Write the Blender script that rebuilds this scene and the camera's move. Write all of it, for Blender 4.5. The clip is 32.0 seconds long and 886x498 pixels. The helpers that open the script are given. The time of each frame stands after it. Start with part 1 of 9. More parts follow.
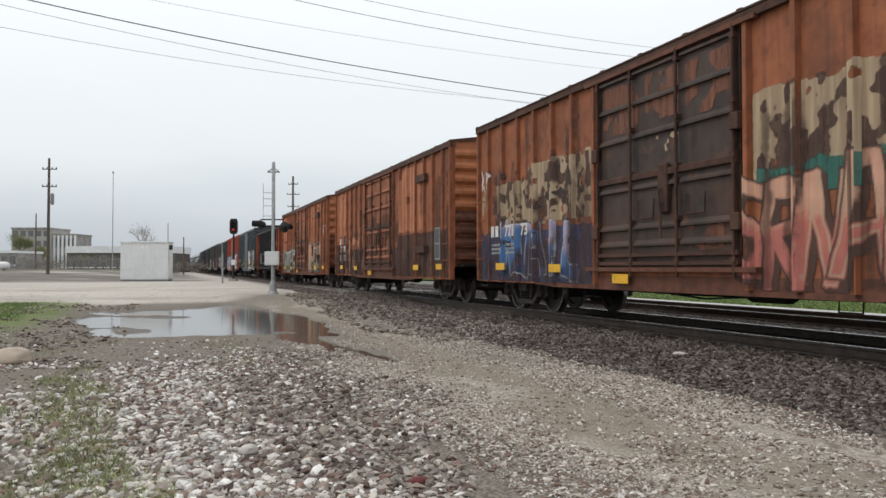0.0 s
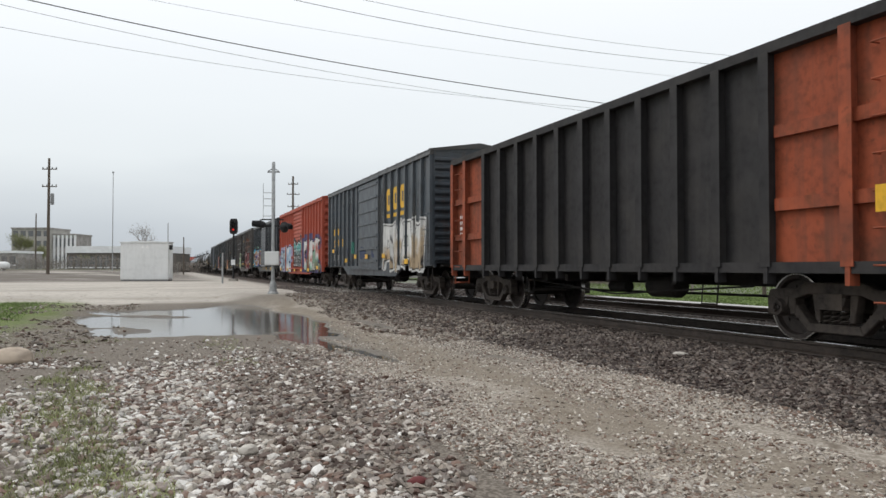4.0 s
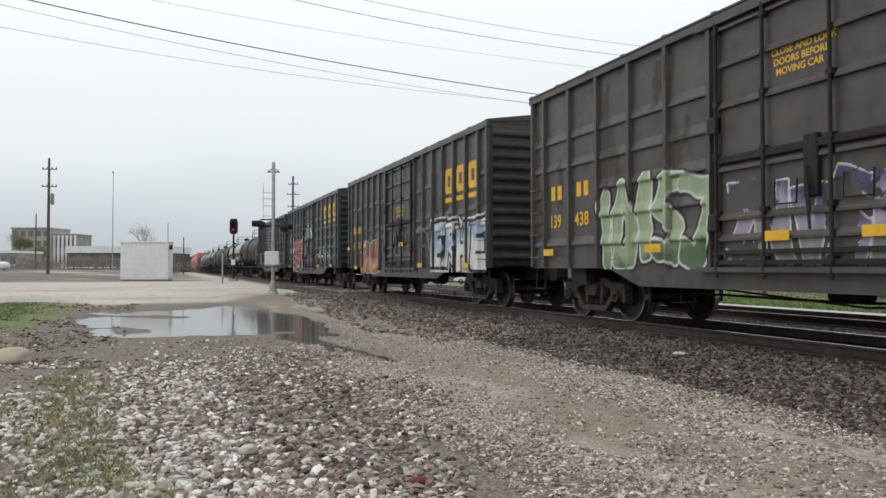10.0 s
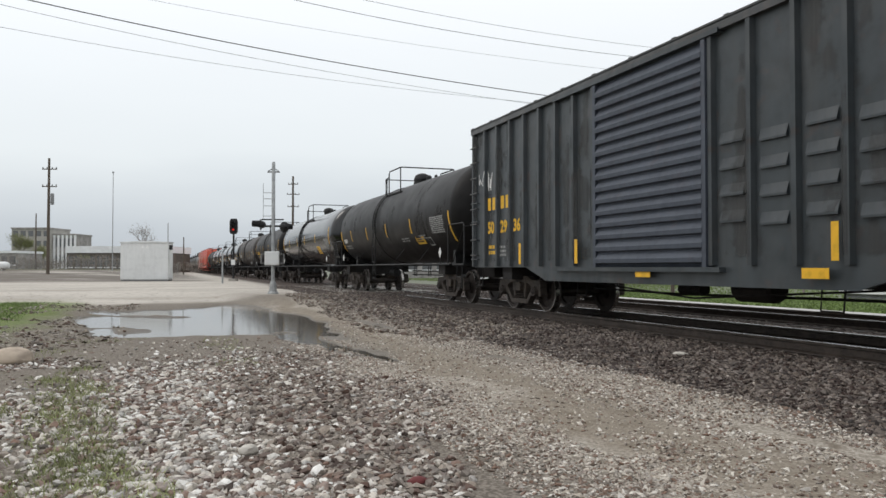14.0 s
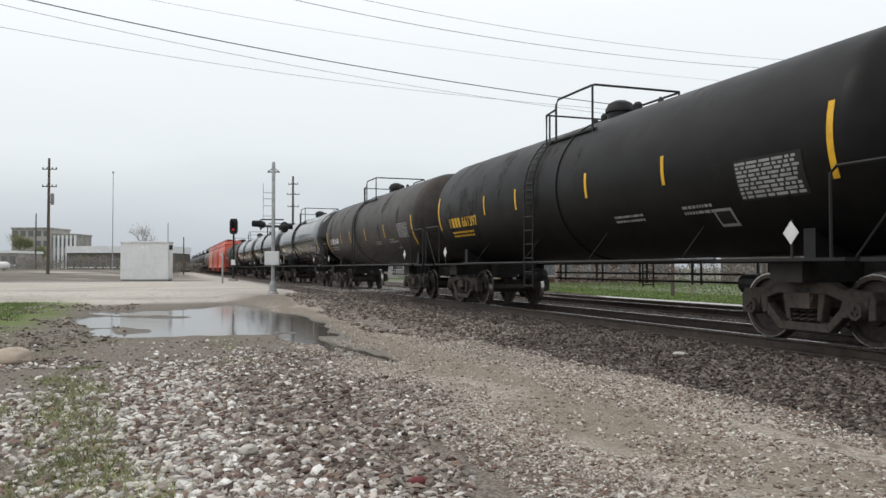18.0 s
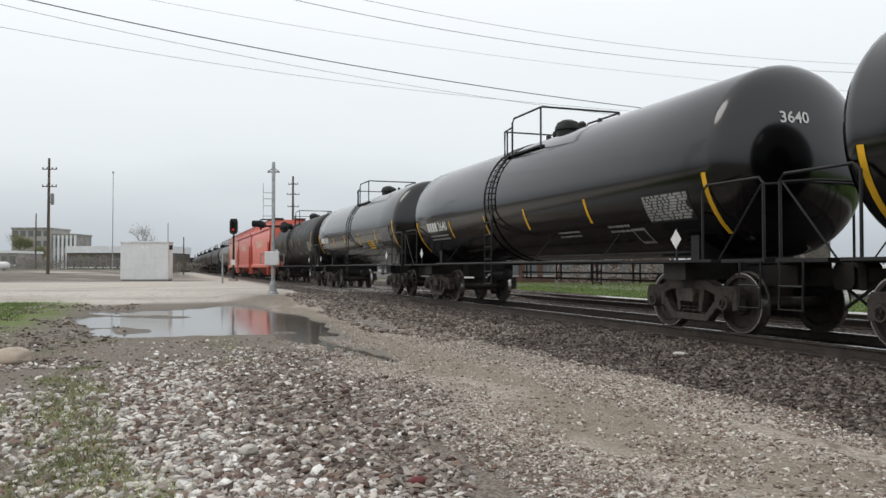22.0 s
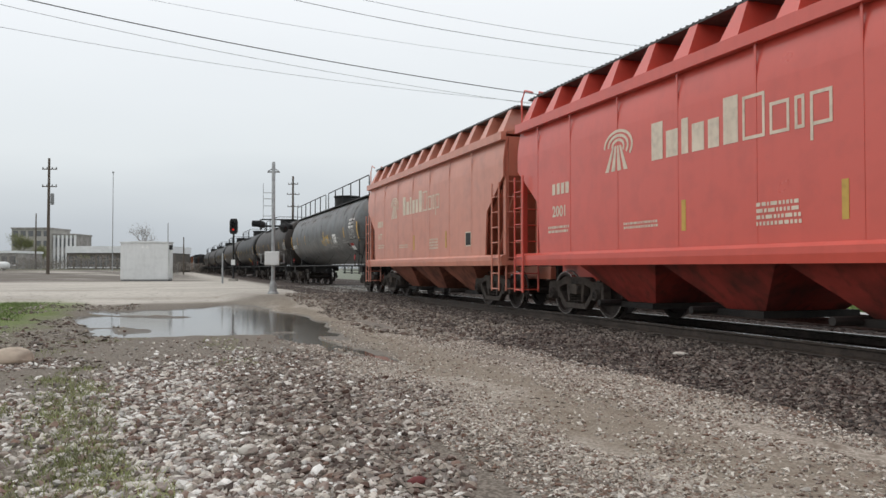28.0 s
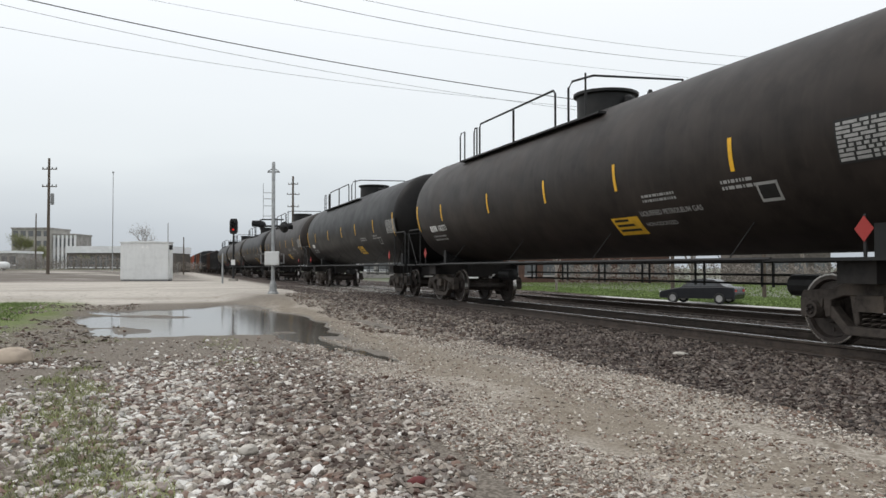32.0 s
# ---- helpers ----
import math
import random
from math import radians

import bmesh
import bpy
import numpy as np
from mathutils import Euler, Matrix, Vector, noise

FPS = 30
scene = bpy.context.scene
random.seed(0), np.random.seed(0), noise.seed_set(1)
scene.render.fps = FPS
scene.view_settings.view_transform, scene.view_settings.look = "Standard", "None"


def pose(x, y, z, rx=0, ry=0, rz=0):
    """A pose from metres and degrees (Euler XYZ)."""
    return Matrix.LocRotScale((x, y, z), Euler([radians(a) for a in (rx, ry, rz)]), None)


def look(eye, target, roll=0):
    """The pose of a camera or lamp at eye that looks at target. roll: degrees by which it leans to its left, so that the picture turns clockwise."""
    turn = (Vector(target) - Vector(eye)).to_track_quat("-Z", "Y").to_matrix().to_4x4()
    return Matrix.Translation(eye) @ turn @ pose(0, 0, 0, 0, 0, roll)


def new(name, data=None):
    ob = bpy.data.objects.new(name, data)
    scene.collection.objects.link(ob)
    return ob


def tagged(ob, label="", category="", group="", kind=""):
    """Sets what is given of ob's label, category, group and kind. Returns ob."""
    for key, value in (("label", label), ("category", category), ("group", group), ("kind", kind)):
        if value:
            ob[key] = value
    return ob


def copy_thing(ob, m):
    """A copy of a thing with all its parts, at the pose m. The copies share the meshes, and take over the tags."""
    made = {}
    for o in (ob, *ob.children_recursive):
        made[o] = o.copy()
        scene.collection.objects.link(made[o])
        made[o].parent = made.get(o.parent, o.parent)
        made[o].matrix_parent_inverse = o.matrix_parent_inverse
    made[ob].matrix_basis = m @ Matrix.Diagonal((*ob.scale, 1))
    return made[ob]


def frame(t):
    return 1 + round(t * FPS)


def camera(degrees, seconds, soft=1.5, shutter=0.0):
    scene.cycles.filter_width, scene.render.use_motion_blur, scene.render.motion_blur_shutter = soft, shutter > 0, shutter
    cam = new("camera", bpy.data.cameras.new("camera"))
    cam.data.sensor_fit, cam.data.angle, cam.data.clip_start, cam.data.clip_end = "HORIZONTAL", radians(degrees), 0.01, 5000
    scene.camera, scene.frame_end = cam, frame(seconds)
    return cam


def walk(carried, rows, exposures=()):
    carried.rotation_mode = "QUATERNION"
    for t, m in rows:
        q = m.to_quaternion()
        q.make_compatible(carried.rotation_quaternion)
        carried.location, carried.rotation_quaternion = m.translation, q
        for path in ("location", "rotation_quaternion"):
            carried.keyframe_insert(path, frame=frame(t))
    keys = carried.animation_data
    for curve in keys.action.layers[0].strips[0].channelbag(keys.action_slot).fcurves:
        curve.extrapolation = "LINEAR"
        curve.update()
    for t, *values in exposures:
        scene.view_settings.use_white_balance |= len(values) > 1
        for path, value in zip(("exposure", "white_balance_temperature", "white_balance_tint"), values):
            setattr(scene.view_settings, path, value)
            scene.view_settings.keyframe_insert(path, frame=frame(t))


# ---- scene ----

# ---- camera: it stands still beside the track, rail tops are at z = 0 ----
EYE_Z, TURN, RISE = 0.985, radians(19.518), radians(1.39)
TRACK_Y, HALF = 8.95, 1.60          # centre of the near track, half width of a car
AIM = (-math.cos(TURN) * math.cos(RISE), math.sin(TURN) * math.cos(RISE), EYE_Z + math.sin(RISE))
cam = camera(59.11, 32.0, soft=1.5)
STAND = look((0, 0, EYE_Z), AIM)
walk(cam, [(0.0, STAND), (32.0, STAND)], [(0.0, 0.0), (16.0, 0.0), (19.0, -0.02), (24.5, -0.03), (27.0, -0.09), (28.0, -0.10), (29.0, -0.18), (29.8, -0.06), (30.5, -0.02), (32.0, 0.0)])

# ---- light: a bright overcast sky, a weak wide sun behind the clouds ----
world = bpy.data.worlds.new("overcast_sky")
scene.world = world
world.use_nodes = True
wn, wl = world.node_tree.nodes, world.node_tree.links
wn.clear()
w_out, w_bg = wn.new("ShaderNodeOutputWorld"), wn.new("ShaderNodeBackground")
w_sky, w_co, w_sep = wn.new("ShaderNodeTexSky"), wn.new("ShaderNodeTexCoord"), wn.new("ShaderNodeSeparateXYZ")
w_ramp, w_noise, w_mix, w_map = wn.new("ShaderNodeValToRGB"), wn.new("ShaderNodeTexNoise"), wn.new("ShaderNodeMix"), wn.new("ShaderNodeMapping")
w_add = wn.new("ShaderNodeMath")
SUN_UP, SUN_ROUND = radians(52), radians(200)
w_sky.sky_type, w_sky.sun_disc, w_sky.sun_elevation, w_sky.sun_rotation = "NISHITA", False, SUN_UP, SUN_ROUND
w_sky.dust_density, w_sky.air_density = 4.0, 1.0
w_dim = wn.new("ShaderNodeMix")
w_dim.data_type, w_dim.blend_type = "RGBA", "MULTIPLY"
w_dim.inputs[0].default_value, w_dim.inputs[7].default_value = 1.0, (0.1, 0.1, 0.1, 1)
wl.new(w_sky.outputs[0], w_dim.inputs[6])
wl.new(w_co.outputs["Generated"], w_sep.inputs[0])
wl.new(w_co.outputs["Generated"], w_map.inputs[0])
w_map.inputs["Scale"].default_value = (1.2, 1.2, 5.0)
wl.new(w_map.outputs[0], w_noise.inputs["Vector"])
w_noise.inputs["Scale"].default_value, w_noise.inputs["Detail"].default_value = 1.6, 4.0
w_add.operation = "MULTIPLY_ADD"
wl.new(w_noise.outputs[0], w_add.inputs[0])
w_add.inputs[1].default_value = 0.10
wl.new(w_sep.outputs["Z"], w_add.inputs[2])
wl.new(w_add.outputs[0], w_ramp.inputs[0])
ramp = w_ramp.color_ramp
ramp.elements[0].position, ramp.elements[0].color = 0.03, (0.41, 0.45, 0.49, 1)
ramp.elements[1].position, ramp.elements[1].color = 0.46, (0.94, 0.96, 0.98, 1)
mid = ramp.elements.new(0.10)
mid.color = (0.515, 0.56, 0.605, 1)
mid = ramp.elements.new(0.19)
mid.color = (0.73, 0.77, 0.79, 1)
w_mix.data_type = "RGBA"
w_mix.inputs[0].default_value = 0.88
wl.new(w_dim.outputs[2], w_mix.inputs[6])
wl.new(w_ramp.outputs[0], w_mix.inputs[7])
wl.new(w_mix.outputs[2], w_bg.inputs[0])
w_bg.inputs[1].default_value = 1.22
wl.new(w_bg.outputs[0], w_out.inputs[0])
sun = new("sun", bpy.data.lights.new("sun", "SUN"))
sun.data.energy, sun.data.angle, sun.data.color = 0.7, radians(25), (1.0, 0.97, 0.93)
sun.matrix_world = look((0, 0, 40), (14, 30, 40 - 42))

# ---- the train's way along the track, in metres, 0 at 16 s ----


def run(t):
    d = t - 16
    return 12.226 * d - 0.011060 * d * d - 0.00053203 * d * d * d


# ---- materials ----


def mat(name, color, rough=0.7, metal=0.0, vary=0.12, grain=9.0, bump=0.0, bump_scale=60.0, dirt=None, dirt_amount=0.0, streak=0.0, rust=0.0, spec=0.4, islands=0.0, each=0.0, dent=0.0, rvar=0.11):
    m = bpy.data.materials.new(name)
    m.use_nodes = True
    n, l = m.node_tree.nodes, m.node_tree.links
    b = n["Principled BSDF"]
    b.inputs["Roughness"].default_value, b.inputs["Metallic"].default_value = rough, metal
    b.inputs["Specular IOR Level"].default_value = spec
    co = n.new("ShaderNodeTexCoord")
    base = (*color, 1)

    def tex(scale, detail=5.0, stretch=(1, 1, 1)):
        mp, t = n.new("ShaderNodeMapping"), n.new("ShaderNodeTexNoise")
        mp.inputs["Scale"].default_value = stretch
        l.new(co.outputs["Object"], mp.inputs[0])
        l.new(mp.outputs[0], t.inputs["Vector"])
        t.inputs["Scale"].default_value, t.inputs["Detail"].default_value = scale, detail
        return t.outputs[0]

    def mask(socket, lo, hi, top=1.0):
        r = n.new("ShaderNodeMapRange")
        r.inputs[1].default_value, r.inputs[2].default_value, r.inputs[4].default_value = lo, hi, top
        l.new(socket, r.inputs[0])
        return r.outputs[0]

    def blend(a, col, fac):
        x = n.new("ShaderNodeMix")
        x.data_type = "RGBA"
        l.new(fac, x.inputs[0])
        if isinstance(a, tuple):
            x.inputs[6].default_value = a
        else:
            l.new(a, x.inputs[6])
        x.inputs[7].default_value = col
        return x.outputs[2]
    lo = tuple(max(0.0, c * (1 - 2.2 * vary)) for c in color) + (1,)
    hi = tuple(min(1.0, c * (1 + 1.8 * vary)) for c in color) + (1,)
    c = blend(base, lo, mask(tex(grain), 0.45, 0.75))
    c = blend(c, hi, mask(tex(grain * 0.17, 3.0), 0.5, 0.8))
    if streak:
        c = blend(c, dirt or tuple(v * 0.45 for v in color) + (1,), mask(tex(1.0, 6.0, (7.0, 7.0, 0.35)), 0.5, 0.72, streak))
    if dirt_amount:
        c = blend(c, dirt, mask(tex(1.1, 8.0), 0.48, 0.66, dirt_amount))
    if rust:
        c = blend(c, (0.13, 0.05, 0.022, 1), mask(tex(3.2, 9.0), 0.60, 0.68, rust))
        c = blend(c, (0.035, 0.018, 0.012, 1), mask(tex(6.5, 9.0), 0.64, 0.70, rust * 0.8))
    if islands or each:
        info = n.new("ShaderNodeNewGeometry" if islands else "ShaderNodeObjectInfo")
        hsv = n.new("ShaderNodeHueSaturation")
        mr = n.new("ShaderNodeMapRange")
        k = islands or each
        mr.inputs[3].default_value, mr.inputs[4].default_value = 1 - k, 1 + k
        l.new(info.outputs["Random Per Island" if islands else "Random"], mr.inputs[0])
        l.new(mr.outputs[0], hsv.inputs["Value"])
        l.new(c, hsv.inputs["Color"])
        c = hsv.outputs[0]
    l.new(c, b.inputs["Base Color"])
    if bump:
        bp = n.new("ShaderNodeBump")
        bp.inputs["Strength"].default_value, bp.inputs["Distance"].default_value = bump, 0.02
        l.new(tex(bump_scale, 6.0), bp.inputs["Height"])
        l.new(bp.outputs[0], b.inputs["Normal"])
    if dent:
        bd = n.new("ShaderNodeBump")
        bd.inputs["Strength"].default_value, bd.inputs["Distance"].default_value = dent, 0.10
        l.new(tex(1.3, 2.0, (1.0, 1.0, 0.7)), bd.inputs["Height"])
        if bump:
            l.new(bp.outputs[0], bd.inputs["Normal"])
        l.new(bd.outputs[0], b.inputs["Normal"])
    rr = n.new("ShaderNodeMapRange")
    rr.inputs[3].default_value, rr.inputs[4].default_value = max(0.02, rough - rvar), min(1.0, rough + rvar)
    l.new(tex(grain * 0.6), rr.inputs[0])
    l.new(rr.outputs[0], b.inputs["Roughness"])
    return m


M, COLOUR = {}, {}


def paintmat(key, color, rough=0.75, **kw):
    M[key] = mat(key, color, rough, **kw)
    COLOUR[key] = color
    return M[key]


GRIME = (0.05, 0.042, 0.036, 1)
paintmat("rust_brown", (0.30, 0.098, 0.040), 0.72, vary=0.2, grain=5, streak=0.62, dirt=(0.085, 0.034, 0.022, 1), dirt_amount=0.45, rust=0.22, bump=0.15, dent=0.3)
paintmat("rust_end", (0.40, 0.150, 0.062), 0.7, vary=0.16, grain=5, streak=0.3, dirt=(0.16, 0.06, 0.035, 1), dirt_amount=0.2, rust=0.08, dent=0.2)
paintmat("rust_faded", (0.20, 0.075, 0.040), 0.75, vary=0.2)
paintmat("door_scorched", (0.042, 0.028, 0.022), 0.6, vary=0.3, grain=5, streak=0.5, dirt=(0.09, 0.042, 0.026, 1), dirt_amount=0.5, rust=0.5, dent=0.4)
paintmat("rust_pale", (0.54, 0.21, 0.105), 0.8, vary=0.14, grain=5, streak=0.3, dirt=(0.28, 0.10, 0.05, 1), rust=0.1)
paintmat("rust_dark", (0.075, 0.035, 0.024), 0.85, vary=0.25, grain=6, streak=0.3, rust=0.5, bump=0.2)
paintmat("rust_low", (0.15, 0.058, 0.034), 0.8, vary=0.25, grain=6, streak=0.5, dirt=(0.05, 0.026, 0.02, 1), dirt_amount=0.5)
paintmat("cream", (0.46, 0.35, 0.225), 0.8, vary=0.15, rust=0.6, streak=0.5, dirt=(0.25, 0.12, 0.06, 1))
paintmat("black_scab", (0.028, 0.022, 0.020), 0.85, vary=0.3, rust=0.5)
paintmat("blue_grey", (0.043, 0.055, 0.067), 0.42, vary=0.16, grain=4, streak=0.40, dirt=(0.058, 0.058, 0.058, 1), dirt_amount=0.35, rust=0.14, dent=0.55)
paintmat("black_brown", (0.066, 0.060, 0.056), 0.42, vary=0.2, grain=4, streak=0.35, dirt=(0.08, 0.068, 0.058, 1), dirt_amount=0.5, rust=0.3, dent=0.5)
paintmat("charcoal", (0.050, 0.052, 0.053), 0.40, vary=0.2, grain=4, streak=0.5, dirt=(0.075, 0.064, 0.054, 1), dirt_amount=0.45, rust=0.22, dent=0.55)
paintmat("slate", (0.037, 0.045, 0.050), 0.40, vary=0.18, grain=4, streak=0.35, dirt=(0.060, 0.060, 0.058, 1), dirt_amount=0.35, rust=0.14, dent=0.55)
paintmat("gloss_black", (0.022, 0.026, 0.032), 0.32, vary=0.15, grain=4, streak=0.35, dirt=(0.040, 0.041, 0.042, 1), dirt_amount=0.3, rust=0.08, dent=0.9)
paintmat("dust_dark", (0.060, 0.060, 0.058), 0.8, vary=0.2, dent=0.4)
paintmat("dust_brown", (0.078, 0.064, 0.052), 0.8, vary=0.2, dent=0.4)
paintmat("door_blue", (0.058, 0.068, 0.088), 0.6, vary=0.1, streak=0.25, rust=0.08)
paintmat("box_red", (0.33, 0.062, 0.032), 0.68, vary=0.10, grain=4, streak=0.2, dirt=(0.22, 0.045, 0.03, 1), dirt_amount=0.25, rust=0.06, dent=0.35)
paintmat("gon_black", (0.022, 0.021, 0.022), 0.75, vary=0.25, streak=0.3, dirt=(0.055, 0.05, 0.046, 1), dirt_amount=0.4)
paintmat("gon_red", (0.30, 0.070, 0.030), 0.8, vary=0.2, streak=0.5, dirt=(0.10, 0.045, 0.03, 1), dirt_amount=0.5, rust=0.4)
paintmat("tank_black", (0.0018, 0.0019, 0.0022), 0.12, vary=0.15, grain=3, spec=0.62, dirt=(0.006, 0.006, 0.006, 1), dirt_amount=0.25, rvar=0.04)
paintmat("tank_dull", (0.0105, 0.0098, 0.0096), 0.46, vary=0.2, grain=3, streak=0.2, dirt=(0.016, 0.014, 0.013, 1), dirt_amount=0.4, spec=0.16)
paintmat("tank_brown", (0.024, 0.019, 0.0165), 0.5, vary=0.25, grain=3, streak=0.35, dirt=(0.046, 0.036, 0.030, 1), dirt_amount=0.5, spec=0.22)
paintmat("tank_dusty", (0.040, 0.034, 0.030), 0.5, vary=0.25, grain=3, streak=0.35, dirt=(0.062, 0.050, 0.042, 1), dirt_amount=0.5, spec=0.25)
paintmat("tank_rusty", (0.085, 0.092, 0.094), 0.42, vary=0.25, grain=3, streak=0.35, dirt=(0.085, 0.058, 0.045, 1), dirt_amount=0.35, rust=0.3)
paintmat("tank_dust", (0.022, 0.019, 0.017), 0.8, vary=0.2)
paintmat("tank_rust_run", (0.115, 0.058, 0.040), 0.7, vary=0.3, grain=3, rust=0.4)
paintmat("hop_red", (0.60, 0.085, 0.058), 0.30, vary=0.06, grain=3, streak=0.12, dirt=(0.42, 0.05, 0.03, 1), spec=0.85, rvar=0.06)
paintmat("hop_orange", (0.74, 0.125, 0.072), 0.30, vary=0.06, grain=3, streak=0.1, dirt=(0.5, 0.06, 0.03, 1), spec=0.85, rvar=0.06)
paintmat("hop_faded", (0.57, 0.215, 0.143), 0.34, vary=0.08, grain=3, streak=0.22, dirt=(0.40, 0.11, 0.06, 1), spec=0.85, rvar=0.06)
# darker, dark-streaked copies of the hopper colours, used on the bays
for key, col in (("hop_red_darker", (0.40, 0.060, 0.045)), ("hop_orange_darker", (0.46, 0.085, 0.055)), ("hop_faded_darker", (0.40, 0.150, 0.100))):
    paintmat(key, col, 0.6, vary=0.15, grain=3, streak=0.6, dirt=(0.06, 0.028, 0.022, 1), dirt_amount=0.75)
paintmat("roof_grey", (0.075, 0.078, 0.080), 0.75, vary=0.2, rust=0.2)
paintmat("steel_dark", (0.017, 0.015, 0.014), 0.75, vary=0.3, grain=14, dirt=(0.040, 0.033, 0.028, 1), dirt_amount=0.5, bump=0.2)
paintmat("truck_iron", (0.055, 0.045, 0.038), 0.8, vary=0.3, grain=14, dirt=(0.125, 0.098, 0.076, 1), dirt_amount=0.6, bump=0.3)
paintmat("wheel_steel", (0.055, 0.045, 0.04), 0.55, metal=0.3, vary=0.3, grain=12)
paintmat("tread", (0.42, 0.40, 0.38), 0.28, metal=1.0, vary=0.1)
paintmat("panel_grey", (0.17, 0.17, 0.165), 0.7, vary=0.2)
paintmat("black_iron", (0.011, 0.011, 0.011), 0.6, vary=0.2)
paintmat("yellow_tape", (0.75, 0.42, 0.02), 0.5, vary=0.12)
paintmat("letter_yellow", (0.72, 0.42, 0.03), 0.6, vary=0.12, streak=0.2)
paintmat("letter_white", (0.72, 0.72, 0.70), 0.65, vary=0.1, streak=0.15, dirt=(0.35, 0.33, 0.30, 1))
paintmat("letter_cream", (0.66, 0.57, 0.46), 0.65, vary=0.1, streak=0.2, dirt=(0.45, 0.28, 0.20, 1))
paintmat("stencil_grey", (0.33, 0.33, 0.32), 0.7, vary=0.15)
for key, col in (("g_white", (0.70, 0.70, 0.68)), ("g_blue", (0.055, 0.16, 0.36)), ("g_navy", (0.030, 0.045, 0.10)), ("g_cyan", (0.05, 0.36, 0.55)), ("g_teal", (0.04, 0.28, 0.27)),
                 ("g_green", (0.05, 0.22, 0.12)), ("g_jade", (0.026, 0.14, 0.108)), ("g_mint", (0.30, 0.52, 0.40)), ("g_pink", (0.50, 0.16, 0.125)), ("g_peach", (0.62, 0.34, 0.23)), ("g_rose", (0.30, 0.05, 0.05)), ("g_orange", (0.60, 0.22, 0.07)), ("g_tan", (0.42, 0.25, 0.13)),
                 ("g_purple", (0.16, 0.11, 0.30)), ("g_red", (0.33, 0.035, 0.03)), ("g_black", (0.018, 0.018, 0.02)), ("g_grey", (0.28, 0.29, 0.28)), ("g_lilac", (0.38, 0.34, 0.48)), ("g_gold", (0.55, 0.36, 0.09)), ("g_moss", (0.20, 0.20, 0.13)), ("g_terra", (0.30, 0.135, 0.08)), ("g_sage", (0.33, 0.42, 0.26)), ("g_olive", (0.10, 0.165, 0.085)), ("g_maroon", (0.165, 0.030, 0.034)), ("g_umber", (0.20, 0.105, 0.06)), ("g_dusk", (0.085, 0.075, 0.17)), ("g_sea", (0.16, 0.44, 0.42)), ("g_sky", (0.24, 0.40, 0.56))):
    paintmat(key, col, 0.7, vary=0.12, grain=6, streak=0.25, dirt=tuple(v * 0.55 for v in col) + (1,))

# ---- mesh helpers ----


def box(bm, x0, x1, y0, y1, z0, z1):
    v = [bm.verts.new((x, y, z)) for x in (x0, x1) for y in (y0, y1) for z in (z0, z1)]
    for a in ((0, 1, 3, 2), (4, 6, 7, 5), (0, 4, 5, 1), (2, 3, 7, 6), (0, 2, 6, 4), (1, 5, 7, 3)):
        bm.faces.new([v[i] for i in a])
    return v


def bar(bm, p, q, w, d=None):
    """A square bar from p to q."""
    p, q = Vector(p), Vector(q)
    ax = (q - p).normalized()
    up = Vector((0, 0, 1)) if abs(ax.z) < 0.9 else Vector((1, 0, 0))
    s = ax.cross(up).normalized() * w / 2
    u = s.cross(ax).normalized() * (d or w) / 2
    a = [bm.verts.new(e + i * s + j * u) for e in (p, q) for i, j in ((-1, -1), (1, -1), (1, 1), (-1, 1))]
    for f in ((0, 1, 2, 3), (7, 6, 5, 4), (0, 4, 5, 1), (1, 5, 6, 2), (2, 6, 7, 3), (3, 7, 4, 0)):
        bm.faces.new([a[i] for i in f])


def rod(bm, pts, r, seg=6):
    """A round rod along points."""
    pts = [Vector(p) for p in pts]
    rings = []
    for i, p in enumerate(pts):
        ax = (pts[min(i + 1, len(pts) - 1)] - pts[max(i - 1, 0)]).normalized()
        up = Vector((0, 0, 1)) if abs(ax.z) < 0.9 else Vector((0, 1, 0))
        s = ax.cross(up).normalized()
        u = s.cross(ax)
        rings.append([bm.verts.new(p + r * (math.cos(k * math.tau / seg) * s + math.sin(k * math.tau / seg) * u)) for k in range(seg)])
    for a, b in zip(rings, rings[1:]):
        for k in range(seg):
            bm.faces.new((a[k], a[(k + 1) % seg], b[(k + 1) % seg], b[k]))
    bm.faces.new(rings[0][::-1])
    bm.faces.new(rings[-1])


def lathe(bm, profile, seg=24, axis="y", at=(0, 0, 0), closed=False):
    """Turn (r, h) pairs about an axis through at."""
    rings = []
    for r, h in profile:
        ring = []
        for k in range(seg):
            c, s = math.cos(k * math.tau / seg) * r, math.sin(k * math.tau / seg) * r
            co = {"x": (h, c, s), "y": (c, h, s), "z": (c, s, h)}[axis]
            ring.append(bm.verts.new((co[0] + at[0], co[1] + at[1], co[2] + at[2])))
        rings.append(ring)
    for a, b in zip(rings, rings[1:] + ([rings[0]] if closed else [])):
        for k in range(seg):
            bm.faces.new((a[k], a[(k + 1) % seg], b[(k + 1) % seg], b[k]))
    if not closed:
        bm.faces.new(rings[0][::-1])
        bm.faces.new(rings[-1])


def prism(bm, outline, y0, y1):
    """An outline in x and z, thick from y0 to y1."""
    a = [bm.verts.new((x, y0, z)) for x, z in outline]
    b = [bm.verts.new((x, y1, z)) for x, z in outline]
    bm.faces.new(a)
    bm.faces.new(b[::-1])
    for i in range(len(a)):
        j = (i + 1) % len(a)
        bm.faces.new((a[j], a[i], b[i], b[j]))


